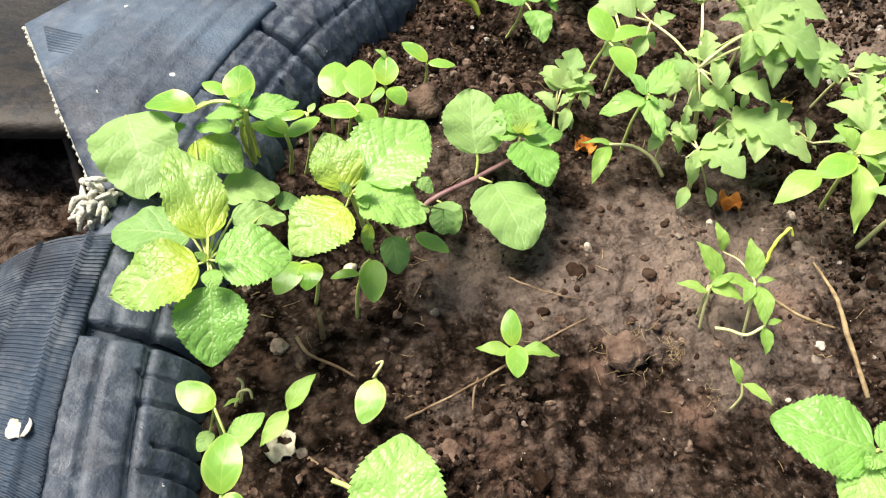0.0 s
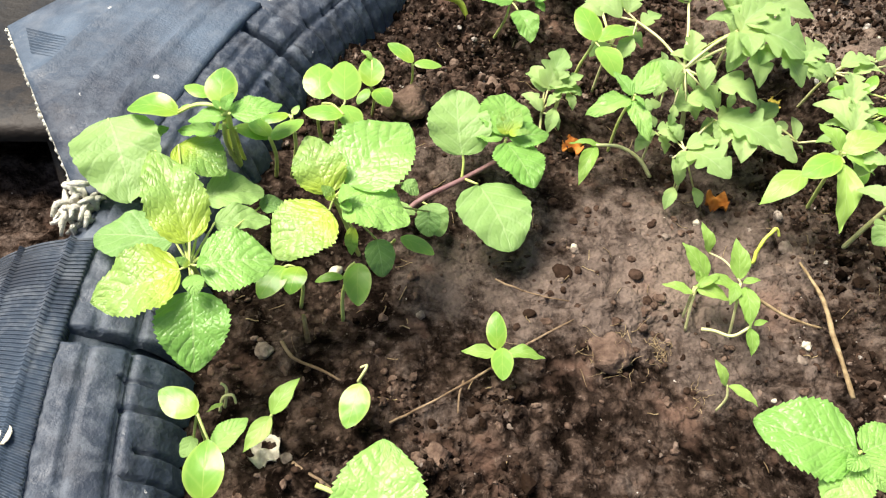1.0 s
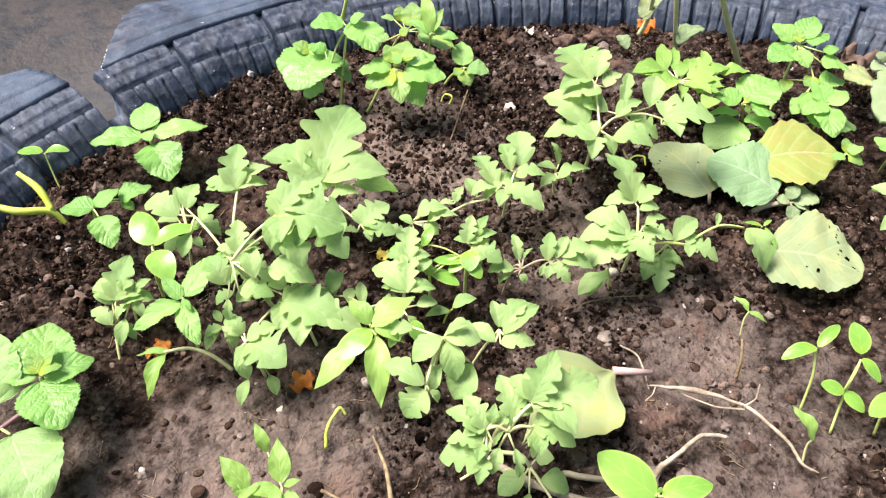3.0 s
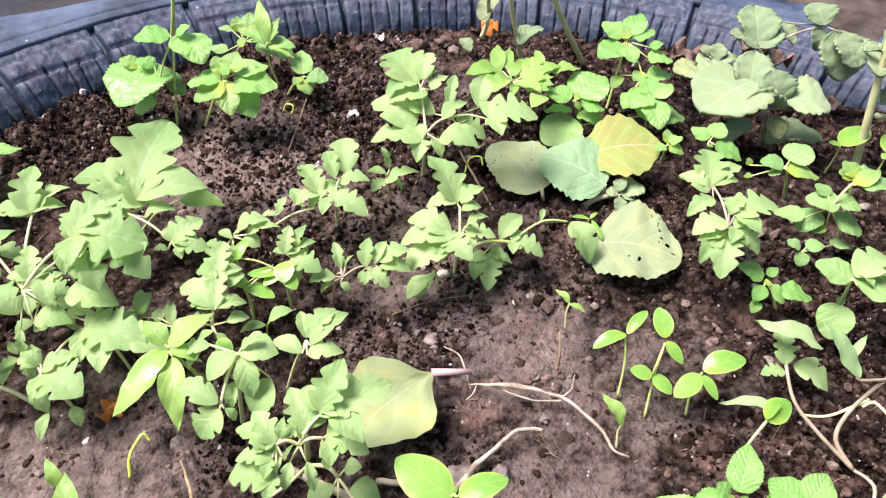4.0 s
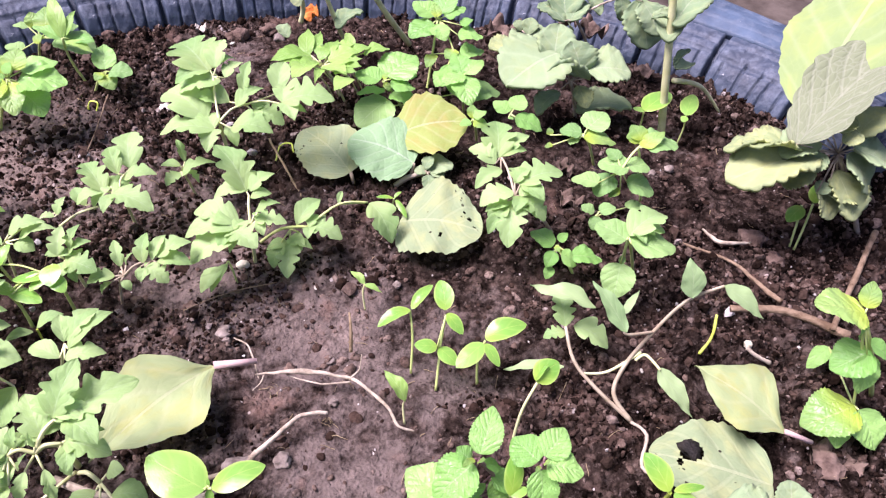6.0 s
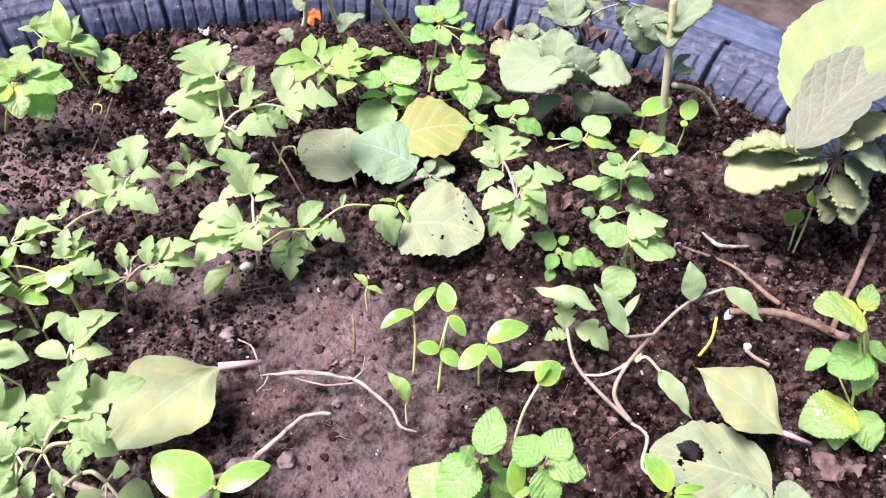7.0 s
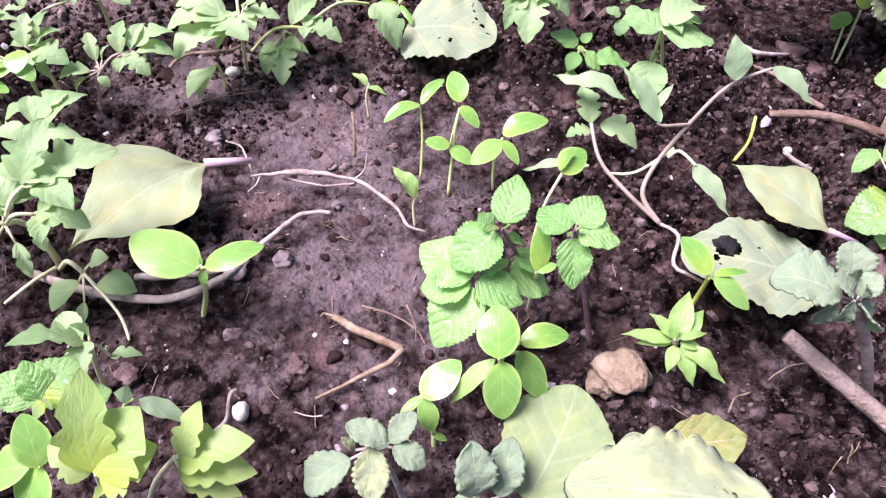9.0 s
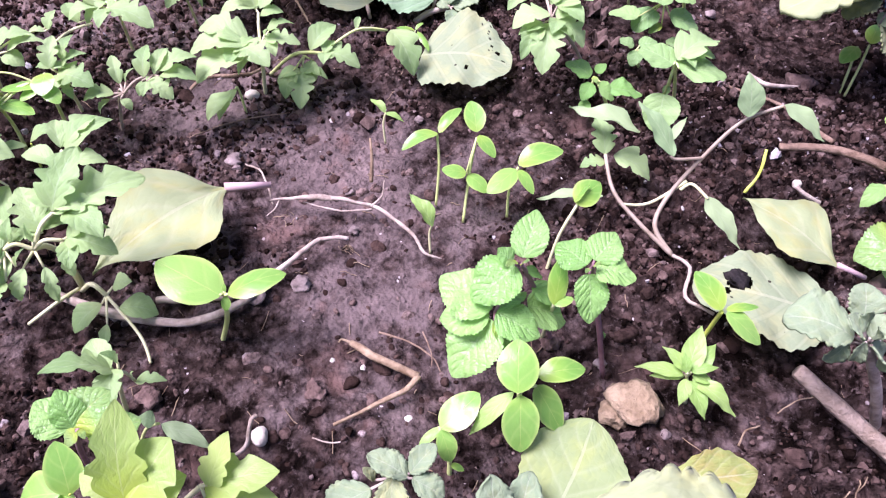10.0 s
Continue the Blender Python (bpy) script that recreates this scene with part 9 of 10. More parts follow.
leaf(p, "weed", (401, 171, 22), (415, 154, 18), 0.36)
leaf(p, "weed", (399, 173, 22), (394, 176, 26), 1.06)
p = plant("mint_plant", "bright green mint plant with toothed quilted leaves by the tyre rim", "mint plant", "mint plants", -3, 289)
stem(p, "green", (1.6, 1.3), (-3, 289, -4), (3, 271, 36), (9, 253, 67))
stem(p, "green", (0.8, 0.6), (9, 253, 67), (5, 251, 67))
leaf(p, "gold", (5, 251, 67), (-30, 240, 60), 0.93)
stem(p, "green", (0.8, 0.6), (9, 253, 67), (8, 263, 70))
leaf(p, "gold", (8, 263, 70), (-12, 304, 84), 0.59)
stem(p, "green", (0.8, 0.6), (9, 253, 67), (13, 253, 67))
leaf(p, "mint", (13, 253, 67), (43, 259, 62), 1.12)
stem(p, "green", (0.8, 0.6), (9, 253, 67), (10, 243, 62))
leaf(p, "mint", (10, 243, 62), (12, 214, 46), 0.95)
stem(p, "green", (0.8, 0.6), (9, 253, 67), (12, 246, 70))
leaf(p, "mint", (12, 246, 70), (14, 237, 68), 0.96)
stem(p, "green", (0.8, 0.6), (9, 253, 67), (10, 250, 71))
leaf(p, "gold", (10, 250, 71), (5, 252, 74), 0.75)
stem(p, "green", (0.8, 0.6), (9, 253, 67), (13, 250, 71))
leaf(p, "mint", (13, 250, 71), (18, 251, 75), 0.86)
stem(p, "green", (0.8, 0.6), (9, 253, 67), (-7, 283, 46))
leaf(p, "balm", (-7, 283, 46), (-46, 290, 42), 0.82)
stem(p, "green", (0.8, 0.6), (9, 253, 67), (9, 297, 42))
leaf(p, "balm", (9, 297, 42), (34, 302, 36), 0.65)
stem(p, "green", (0.8, 0.6), (9, 253, 67), (2, 316, 40))
leaf(p, "balm", (2, 316, 40), (29, 323, 34), 0.87)
stem(p, "green", (0.8, 0.6), (9, 253, 67), (27, 317, 30))
leaf(p, "balm", (27, 317, 30), (39, 321, 28), 1.12)
stem(p, "green", (0.8, 0.6), (9, 253, 67), (-12, 338, 54))
leaf(p, "gold", (-12, 338, 54), (12, 323, 48), 0.98)
stem(p, "green", (0.8, 0.6), (9, 253, 67), (-26, 343, 54))
leaf(p, "mint", (-26, 343, 54), (-17, 346, 58), 0.88)
stem(p, "green", (0.8, 0.6), (-46, 329, 30), (-48, 353, 58))
leaf(p, "balm", (-48, 353, 58), (-32, 308, 44), 0.86)
p = plant("mint_plant", "bright green mint plant with a yellow young leaf on top", "mint plant", "mint plants", 77, 310)
stem(p, "green", (1.6, 1.3), (77, 310, -4), (72, 299, 37), (68, 288, 70))
leaf(p, "gold", (66, 290, 71), (56, 315, 82), 0.88)
stem(p, "green", (0.8, 0.6), (68, 288, 70), (74, 295, 71))
leaf(p, "mint", (74, 295, 71), (103, 330, 76), 0.93)
stem(p, "green", (0.8, 0.6), (68, 288, 70), (73, 286, 70))
leaf(p, "mint", (73, 286, 70), (102, 277, 64), 1.06)
stem(p, "green", (0.8, 0.6), (68, 288, 70), (66, 281, 69))
leaf(p, "gold", (66, 281, 69), (42, 262, 60), 1.12)
stem(p, "green", (0.8, 0.6), (68, 288, 70), (70, 285, 73))
leaf(p, "mint", (70, 285, 73), (78, 285, 78), 1.12)
stem(p, "green", (0.8, 0.6), (68, 288, 70), (68, 284, 73))
leaf(p, "gold", (68, 284, 73), (63, 288, 78), 0.78)
stem(p, "green", (0.8, 0.6), (68, 288, 70), (72, 283, 72))
leaf(p, "mint", (72, 283, 72), (76, 278, 72), 0.87)
stem(p, "green", (0.8, 0.6), (68, 288, 70), (87, 287, 40))
leaf(p, "balm", (87, 287, 40), (90, 273, 28), 0.80)
stem(p, "green", (0.8, 0.6), (68, 288, 70), (115, 320, 22))
leaf(p, "balm", (115, 320, 22), (115, 309, 14), 1.07)
stem(p, "green", (0.8, 0.6), (68, 288, 70), (101, 330, 34))
leaf(p, "balm", (101, 330, 34), (109, 325, 30), 1.09)
stem(p, "green", (0.8, 0.6), (68, 288, 70), (76, 280, 58))
leaf(p, "gold", (76, 280, 58), (75, 275, 44), 0.46)
p = plant("herb_cutting", "rooted cutting with round soft leaves on a purple stem", "herb cutting", "", 98, 330)
stem(p, "purple", (2.3, 1.7), (98, 330, -4), (109, 334, 13), (135, 345, 20), (156, 358, 22))
stem(p, "green", (1.0, 0.9), (135, 346, 20), (136, 352, 27), (135, 356, 31))
leaf(p, "balm", (135, 354, 31), (134, 393, 44), 0.90, 0, 1)
stem(p, "green", (1.0, 0.9), (136, 346, 20), (143, 338, 24))
leaf(p, "balm", (144, 336, 25), (158, 295, 19), 0.95, 6, 2)
stem(p, "green", (1.4, 1.0), (156, 358, 22), (159, 360, 30), (160, 361, 37))
leaf(p, "mint", (160, 357, 37), (172, 327, 33), 0.98, -8)
leaf(p, "mint", (160, 362, 37), (163, 396, 40), 1.0, 8)
leaf(p, "mint", (162, 360, 37), (186, 368, 34), 0.80)
leaf(p, "mint", (158, 361, 37), (141, 376, 33), 0.80)
leaf(p, "gold", (161, 362, 40), (168, 376, 46), 0.80)
leaf(p, "gold", (160, 361, 40), (157, 374, 45), 0.70)
leaf(p, "gold", (161, 360, 41), (173, 360, 43), 0.70)
stem(p, "green", (0.8, 0.7), (112, 335, 13), (115, 331, 15))
leaf(p, "balm", (114, 331, 15), (122, 313, 9), 0.85)
leaf(p, "balm", (105, 331, 14), (92, 318, 20), 0.9)
p = plant("tomato_seedling", "tomato seedling with divided leaves crowding its neighbours", "tomato seedling", "tomato seedlings", 236, 450)
stem(p, "pale", (1.1, 0.9), (236, 450, -4), (238, 451, 19), (241, 452, 34))
stem(p, "pale", (0.8, 0.6), (241, 452, 34), (242, 456, 36))
leaf(p, "tomato", (242, 456, 36), (254, 458, 40), 0.81, 0, 1)
stem(p, "pale", (0.8, 0.6), (241, 452, 34), (238, 450, 36))
leaf(p, "tomato", (238, 450, 36), (225, 443, 32), 0.90, 0, 1)
stem(p, "pale", (0.8, 0.6), (241, 452, 34), (243, 447, 36))
leaf(p, "tomato", (243, 447, 36), (249, 436, 38), 0.50, 0, 0)
stem(p, "pale", (0.8, 0.6), (241, 452, 34), (238, 475, 40))
leaf(p, "tomato", (238, 475, 40), (224, 483, 42), 0.76, 0, 1)
stem(p, "pale", (0.8, 0.6), (241, 452, 34), (239, 478, 40))
leaf(p, "tomato", (239, 478, 40), (249, 485, 46), 0.92, 0, 0)
stem(p, "pale", (0.8, 0.6), (241, 452, 34), (247, 462, 38))
leaf(p, "tomato", (247, 462, 38), (261, 448, 36), 0.67, 0, 1)
stem(p, "pale", (0.8, 0.6), (241, 452, 34), (236, 465, 38))
leaf(p, "tomato", (236, 465, 38), (221, 471, 36), 0.73, 0, 0)
p = plant("tomato_seedling", "tomato seedling with pale crowded leaflets", "tomato seedling", "tomato seedlings", 271, 426)
stem(p, "pale", (1.1, 0.9), (271, 426, -4), (271, 424, 20), (271, 422, 36))
leaf(p, "tomato", (271, 421, 37), (258, 430, 36), 0.72, 0, 1)
leaf(p, "tomato", (273, 420, 38), (284, 425, 39), 0.66, 0, 1)
leaf(p, "tomato", (273, 420, 38), (267, 410, 39), 0.66, 0, 0)
leaf(p, "tomato", (273, 421, 38), (285, 407, 36), 0.70, 0, 2)
stem(p, "pale", (0.8, 0.6), (271, 422, 36), (269, 417, 36))
leaf(p, "tomato", (269, 417, 36), (260, 407, 30), 0.81, 0, 1)
stem(p, "pale", (0.8, 0.6), (271, 422, 36), (272, 416, 36))
leaf(p, "tomato", (272, 416, 36), (274, 400, 30), 0.53, 0, 1)
stem(p, "pale", (0.8, 0.6), (271, 422, 36), (269, 426, 38))
leaf(p, "tomato", (269, 426, 38), (268, 435, 42), 0.51, 0, 0)
stem(p, "pale", (0.8, 0.6), (271, 422, 36), (282, 405, 30))
leaf(p, "tomato", (282, 405, 30), (295, 406, 28), 0.83, 0, 1)
stem(p, "pale", (0.8, 0.6), (271, 422, 36), (280, 401, 30))
leaf(p, "tomato", (280, 401, 30), (283, 389, 26), 0.56, 0, 0)
stem(p, "pale", (0.8, 0.6), (271, 422, 36), (263, 402, 28))
leaf(p, "tomato", (263, 402, 28), (251, 399, 24), 0.80, 0, 1)
p = plant("tomato_seedling", "tomato seedling with small toothed leaflets", "tomato seedling", "tomato seedlings", 255, 381)
stem(p, "pale", (1.1, 0.9), (255, 381, -4), (254, 380, 15), (254, 378, 26))
leaf(p, "tomato", (254, 377, 27), (243, 375, 24), 0.79, 0, 1)
leaf(p, "tomato", (255, 378, 28), (266, 379, 28), 0.81, 0, 1)
leaf(p, "tomato", (254, 380, 28), (251, 387, 32), 0.62, 0, 0)
stem(p, "pale", (0.8, 0.6), (254, 378, 26), (256, 375, 26))
leaf(p, "tomato", (256, 375, 26), (260, 366, 20), 0.77, 0, 1)
leaf(p, "tomato", (252, 376, 26), (242, 370, 18), 0.70, 0, 0)
p = plant("tomato_seedling", "tomato seedling with grey-green leaflets by the mint shoot", "tomato seedling", "tomato seedlings", 201, 413)
stem(p, "pale", (1.1, 0.9), (201, 413, -4), (202, 414, 16), (204, 416, 28))
leaf(p, "tomato", (204, 416, 30), (199, 433, 36), 0.55, 0, 1)
leaf(p, "tomato", (206, 415, 29), (216, 422, 34), 0.78, 0, 1)
stem(p, "pale", (0.8, 0.6), (204, 416, 28), (203, 413, 28))
leaf(p, "tomato", (203, 413, 28), (194, 419, 28), 0.56, 0, 0)
stem(p, "pale", (0.8, 0.6), (204, 416, 28), (205, 411, 28))
leaf(p, "tomato", (205, 411, 28), (209, 402, 22), 0.58, 0, 0)
stem(p, "pale", (0.8, 0.6), (204, 416, 28), (202, 411, 26))
leaf(p, "tomato", (202, 411, 26), (193, 406, 22), 0.69, 0, 1)
stem(p, "pale", (0.8, 0.6), (204, 416, 28), (207, 413, 28))
leaf(p, "tomato", (207, 413, 28), (216, 412, 26), 0.97, 0, 0)
stem(p, "pale", (0.8, 0.6), (204, 416, 28), (198, 406, 20))
leaf(p, "tomato", (198, 406, 20), (193, 392, 12), 0.53, 0, 0)
p = plant("tomato_seedling", "tomato seedling with long narrow leaflets", "tomato seedling", "tomato seedlings", 292, 391)
stem(p, "pale", (1.1, 0.9), (292, 391, -4), (296, 388, 15), (299, 385, 26))
leaf(p, "tomato", (300, 385, 27), (315, 390, 28), 0.64, 0, 1)
leaf(p, "tomato", (300, 383, 26), (318, 379, 20), 0.67, 0, 1)
leaf(p, "tomato", (298, 383, 26), (293, 377, 18), 0.52, 0, 0)
leaf(p, "tomato", (297, 387, 26), (286, 385, 24), 0.79, 0, 1)
leaf(p, "tomato", (299, 387, 27), (298, 395, 32), 0.52, 0, 0)


# ---- loose things on the soil ----
MAUVEW, YSTEM = STEM["mauve"], STEM["yellow"]
BARK = plain_material("grey_bark", (0.19, 0.14, 0.085), (0.41, 0.325, 0.22), 90, 0.9, 0.003)
BLACK = plain_material("rotten_black", (0.008, 0.007, 0.006), (0.03, 0.025, 0.02), 120, 0.6, 0.002)
DRYB = plain_material("dry_brown_leaf", (0.07, 0.045, 0.033), (0.20, 0.14, 0.105), 60, 0.85, 0.003)
YEL = plain_material("dry_yellow_leaf", (0.50, 0.36, 0.06), (0.62, 0.50, 0.12), 60, 0.7, 0.002)
SERIAL = [0]


def ground_at(x, y):
    return float(soil_height(x * 0.001, y * 0.001))


def stone(x, y, size, material, flat, label, up=0):
    """A stone or clod bedded in the soil; x, y and size in millimetres."""
    SERIAL[0] += 1
    ob = new("soil_clod" if material is CLOD else "stone", lump("stone", size * 0.00088, material, SERIAL[0] * 0.37, flat, 0.6 if material in (CLOD, TAN) else 0.5))
    ob.matrix_basis = pose(x * 0.001, y * 0.001, ground_at(x, y) + size * 0.00018 * flat + up * 0.001, 0, 0, SERIAL[0] * 47 % 360)
    return tagged(ob, label, "clod" if material is CLOD else "stone", "clods on the soil" if material is CLOD else "stones on the soil")


def twig(material, label, radii, *points):
    pts = [at_mm(q) for q in points]
    pts = [Vector((q.x, q.y, max(q.z, ground_at(q.x * 1000, q.y * 1000) + 0.0003))) for q in pts]
    ob = new("twig", tube(pts, [q * 0.001 for q in radii], 8, "twig", material))
    r = random.Random(len(label) + int(points[0][0]))
    for v in ob.data.vertices:
        v.co += Vector(noise.noise_vector(v.co * 160)) * 0.0006 + Vector(noise.noise_vector(v.co * 420)) * 0.00022
    return tagged(ob, label, "twig", "twigs on the soil")


def tangle(x, y, size, count, label):
    """A loose knot of thin curved rootlets as one mesh."""
    r = random.Random(x + y)
    verts, faces = [], []
    c = Vector((x * 0.001, y * 0.001, ground_at(x, y)))
    for i in range(count):
        p = c + Vector((r.gauss(0, 0.24), r.gauss(0, 0.24), 0)) * size * 0.001
        d = Vector((r.gauss(0, 1), r.gauss(0, 1), 0.5)).normalized()
        pts = []
        for j in range(7):
            pts.append(p.copy())
            d = (d + Vector((r.gauss(0, 0.42), r.gauss(0, 0.42), r.gauss(-0.12, 0.3)))).normalized()
            p = p + d * size * 0.00009
            p.z = max(p.z, c.z + 0.0004)
        me = tube(pts, (0.00020, 0.00009), 4, "rootlet", STRAW, 3)
        k = len(verts)
        verts += [v.co.copy() for v in me.vertices]
        faces += [tuple(k + q for q in f.vertices) for f in me.polygons]
        bpy.data.meshes.remove(me)
    return tagged(new("root_tangle", mesh_from("root_tangle", verts, faces, STRAW)), label, "roots", kind="stuff")


def seed_pod(x, y, length, width, label):
    ob = new("seed", lump("seed", 0.001 * length, CREAM, x * 0.01, width / length, 0.22))
    ob.matrix_basis = pose(x * 0.001, y * 0.001, ground_at(x, y) + width * 0.0004, 12, 8, x % 180) @ Matrix.Diagonal((1, width / length, 1, 1))
    return tagged(ob, label, "seed")


def dry_scrap(x, y, z, size, material, label):
    """A crumpled dry leaf or paper scrap: a curled, folded sheet with thickness."""
    r = random.Random(x * 3 + y)
    n, verts = 12, []
    a, b = r.uniform(0, 6), r.uniform(2.0, 3.5)
    for i in range(n + 1):
        for j in range(n + 1):
            u, v = i / n - 0.5, j / n - 0.5
            edge = 1 - 0.35 * (abs(u) * 2) ** 3
            h = 0.28 * math.sin(b * 3 * u + a) * math.cos(b * 2 * v) + 0.35 * (u * u + v * v) + 0.12 * noise.noise(Vector((u * 6 + a, v * 6, a)))
            h *= 0.15 if material is WHITE and z is not None else 1.0
            verts.append(Vector((u + 0.07 * noise.noise(Vector((v * 7, a, 1))), v * edge + 0.07 * noise.noise(Vector((u * 7, a, 5))), h)) * size * 0.001)
    faces = [(i * (n + 1) + j, (i + 1) * (n + 1) + j, (i + 1) * (n + 1) + j + 1, i * (n + 1) + j + 1) for i in range(n) for j in range(n)]
    v2, f2, _ = thick_leaf([tuple(q) for q in verts], faces, [(0, 0)] * len(verts), size * 0.00004)
    ob = new("dry_scrap", mesh_from("dry_scrap", v2, f2, material))
    ob.matrix_basis = pose(x * 0.001, y * 0.001, ground_at(x, y) + size * 0.00015 if z is None else z * 0.001, r.uniform(-15, 15), r.uniform(-15, 15), r.uniform(0, 360))
    return tagged(ob, label, "litter")


def build_debris():
    """Fine bits of straw, rootlets and chaff strewn over the bed."""
    r = random.Random(77)
    verts, faces = [], []
    for i in range(900):
        a, d = r.uniform(0, 2 * math.pi), 0.5 * math.sqrt(r.random())
        x, y = CX + d * math.cos(a), CY + d * math.sin(a)
        if y < -0.1:
            continue
        long, turn, rad = r.uniform(0.002, 0.011), r.uniform(0, 6.28), r.uniform(0.00012, 0.00035)
        bow = r.uniform(-0.25, 0.25)
        k = len(verts)
        for j in range(4):
            t = j / 3 - 0.5
            px = x + math.cos(turn) * long * t - math.sin(turn) * bow * long * (t * t - 0.1)
            py = y + math.sin(turn) * long * t + math.cos(turn) * bow * long * (t * t - 0.1)
            pz = float(soil_height(px, py)) + rad + 0.0005
            for q in range(3):
                b = 2.094 * q
                verts.append((px - math.sin(turn) * rad * math.cos(b), py + math.cos(turn) * rad * math.cos(b), pz + rad * math.sin(b)))
        for j in range(3):
            for q in range(3):
                faces.append((k + j * 3 + q, k + j * 3 + (q + 1) % 3, k + j * 3 + 3 + (q + 1) % 3, k + j * 3 + 3 + q))
    tagged(new("plant_debris", mesh_from("plant_debris", verts, faces, STRAW)), "fine straw bits and rootlets strewn over the soil", "debris", kind="stuff")


build_debris()

stone(31, 250, 10, STONE, 0.6, "pale grey stone half sunk in the soil")
stone(277, 332, 5, WHITE, 0.9, "small white pebble on the soil")
stone(324, 310, 10, STONE, 0.8, "dusty grey dried flower bud")
stone(314, 247, 6, WHITE, 0.9, "small round white pebble")
stone(309, 239, 6, STONE, 0.8, "small round grey pebble")
stone(106, 293, 6, CLOD, 0.8, "small tan pebble on the soil")
stone(113, 192, 12, CLOD, 0.5, "flat brown stone in the soil")
stone(-21, 228, 12, CLOD, 0.8, "dry dusty soil clod against the tyre")
stone(239, 276, 7, CLOD, 0.7, "small brown soil clod")
stone(230, 269, 6, CLOD, 0.7, "small brown soil clod")
stone(200, 313, 6, STONE, 0.6, "small pale crumb of stone")
stone(105, 419, 27, CLOD, 0.75, "large sandy soil clod beside the cutting")
stone(90, 395, 18, CLOD, 0.7, "sandy soil clod beside the cutting")
stone(254, 319, 5, STONE, 0.7, "small grey pebble lying on soil")
stone(230, 218, 5, CLOD, 0.7, "small brown pebble lying on soil")
stone(287, 218, 3, WHITE, 0.8, "tiny white pebble lying on soil")
stone(46, 193, 6, STONE, 0.6, "small grey pebble lying on soil")
stone(94, 232, 5, CLOD, 0.6, "small tan pebble lying on soil")
stone(149, 206, 4, STONE, 0.6, "small pale grit lying on soil")
stone(109, 268, 5, STONE, 0.6, "small grey pebble lying on soil")
stone(516, 582, 11, WHITE, 0.9, "lumpy white stone among the tomatoes")
stone(558, 689, 14, CLOD, 0.9, "rusty brown soil clod near the rim")
stone(574, 651, 14, STONE, 0.8, "grey-brown stone near the rim")
stone(613, 684, 21, CLOD, 0.7, "dark soil heap near the rim")
stone(647, 682, 19, CLOD, 0.7, "dark soil heap near the rim")
stone(302, 647, 11, CLOD, 0.7, "brown soil clod near the rim")
stone(278, 652, 10, CLOD, 0.7, "brown soil clod near the rim")
stone(200, 316, 4, WHITE, 0.7, "small white pebble lying on soil")
stone(264, 321, 5, CLOD, 0.7, "small tan pebble lying on soil")
stone(470, 508, 4, WHITE, 0.7, "small white pebble lying on soil")
stone(481, 226, 11, STONE, 0.6, "pale stone by the fallen leaf")
stone(458, 230, 16, STONE, 0.4, "flat grey stone by the fallen leaf")
stone(520, 247, 6, STONE, 0.8, "small grey pebble lying on soil")
stone(531, 279, 6, CLOD, 0.7, "small brown pebble lying on soil")
stone(508, 284, 8, CLOD, 0.7, "small brown clod lying on soil")
stone(539, 265, 7, CLOD, 0.7, "small brown clod lying on soil")
stone(482, 325, 10, STONE, 0.5, "flat pale grey stone")
stone(471, 359, 10, CLOD, 0.6, "dry brown clod lying on soil")
stone(548, 337, 4, WHITE, 0.6, "tiny white pebble lying on soil")
stone(587, 335, 5, CLOD, 0.7, "small pinkish pebble lying on soil")
stone(596, 312, 6, STONE, 0.7, "small grey pebble lying on soil")
stone(695, 178, 4, WHITE, 0.7, "small white pebble lying on soil")
stone(854, 320, 9, STONE, 0.7, "grey stone in the shade")
stone(840, 325, 7, STONE, 0.9, "pale stone in the shade")
stone(648, 143, 6, CLOD, 0.7, "small brown pebble lying on soil")
stone(467, 677, 6, CLOD, 0.7, "small pink stone lying on soil")
stone(502, 728, 13, CLOD, 0.8, "dark reddish clod near the rim")
stone(605, 673, 5, WHITE, 0.7, "small white pebble near the rim")
stone(652, 670, 14, STONE, 0.7, "grey stone near the rim")
stone(494, 137, 4, WHITE, 0.8, "small white pebble lying on soil")
stone(444, 198, 7, STONE, 0.6, "pale stone flush with the soil")
stone(488, 170, 3, WHITE, 0.7, "tiny white pebble lying on soil")
stone(477, 180, 3, WHITE, 0.7, "tiny white pebble lying on soil")
stone(573, 140, 11, CLOD, 0.8, "brown stone under the mint")
stone(587, 94, 24, TAN, 0.65, "tan lumpy stone beside a seedling")
stone(578, 95, 16, TAN, 0.6, "tan lumpy stone beside a seedling")
stone(592, 76, 6, STONE, 0.8, "small blue-grey pebble lying on soil")
stone(582, 121, 7, CLOD, 0.7, "dark brown stone under the mint")
stone(589, 119, 6, STONE, 0.7, "small grey pebble lying on soil")
stone(399, 198, 11, CLOD, 0.7, "dark crumbly clod lying on soil")
stone(463, 168, 10, CLOD, 0.7, "dark crumbly clod lying on soil")
stone(532, 278, 6, STONE, 0.8, "small grey pebble lying on soil")
stone(661, 21, 5, CLOD, 0.7, "small brown pebble lying on soil")
stone(626, 9, 7, WHITE, 0.7, "pale stone at the bed's edge")
stone(671, 118, 13, BLACK, 0.6, "black rotten lump on a fallen leaf", 15)
stone(845, 225, 21, CLOD, 0.7, "crumbly reddish soil clod")
stone(842, 202, 14, CLOD, 0.7, "crumbly reddish soil clod")
stone(669, 253, 4, CLOD, 0.7, "small brown pebble lying on soil")
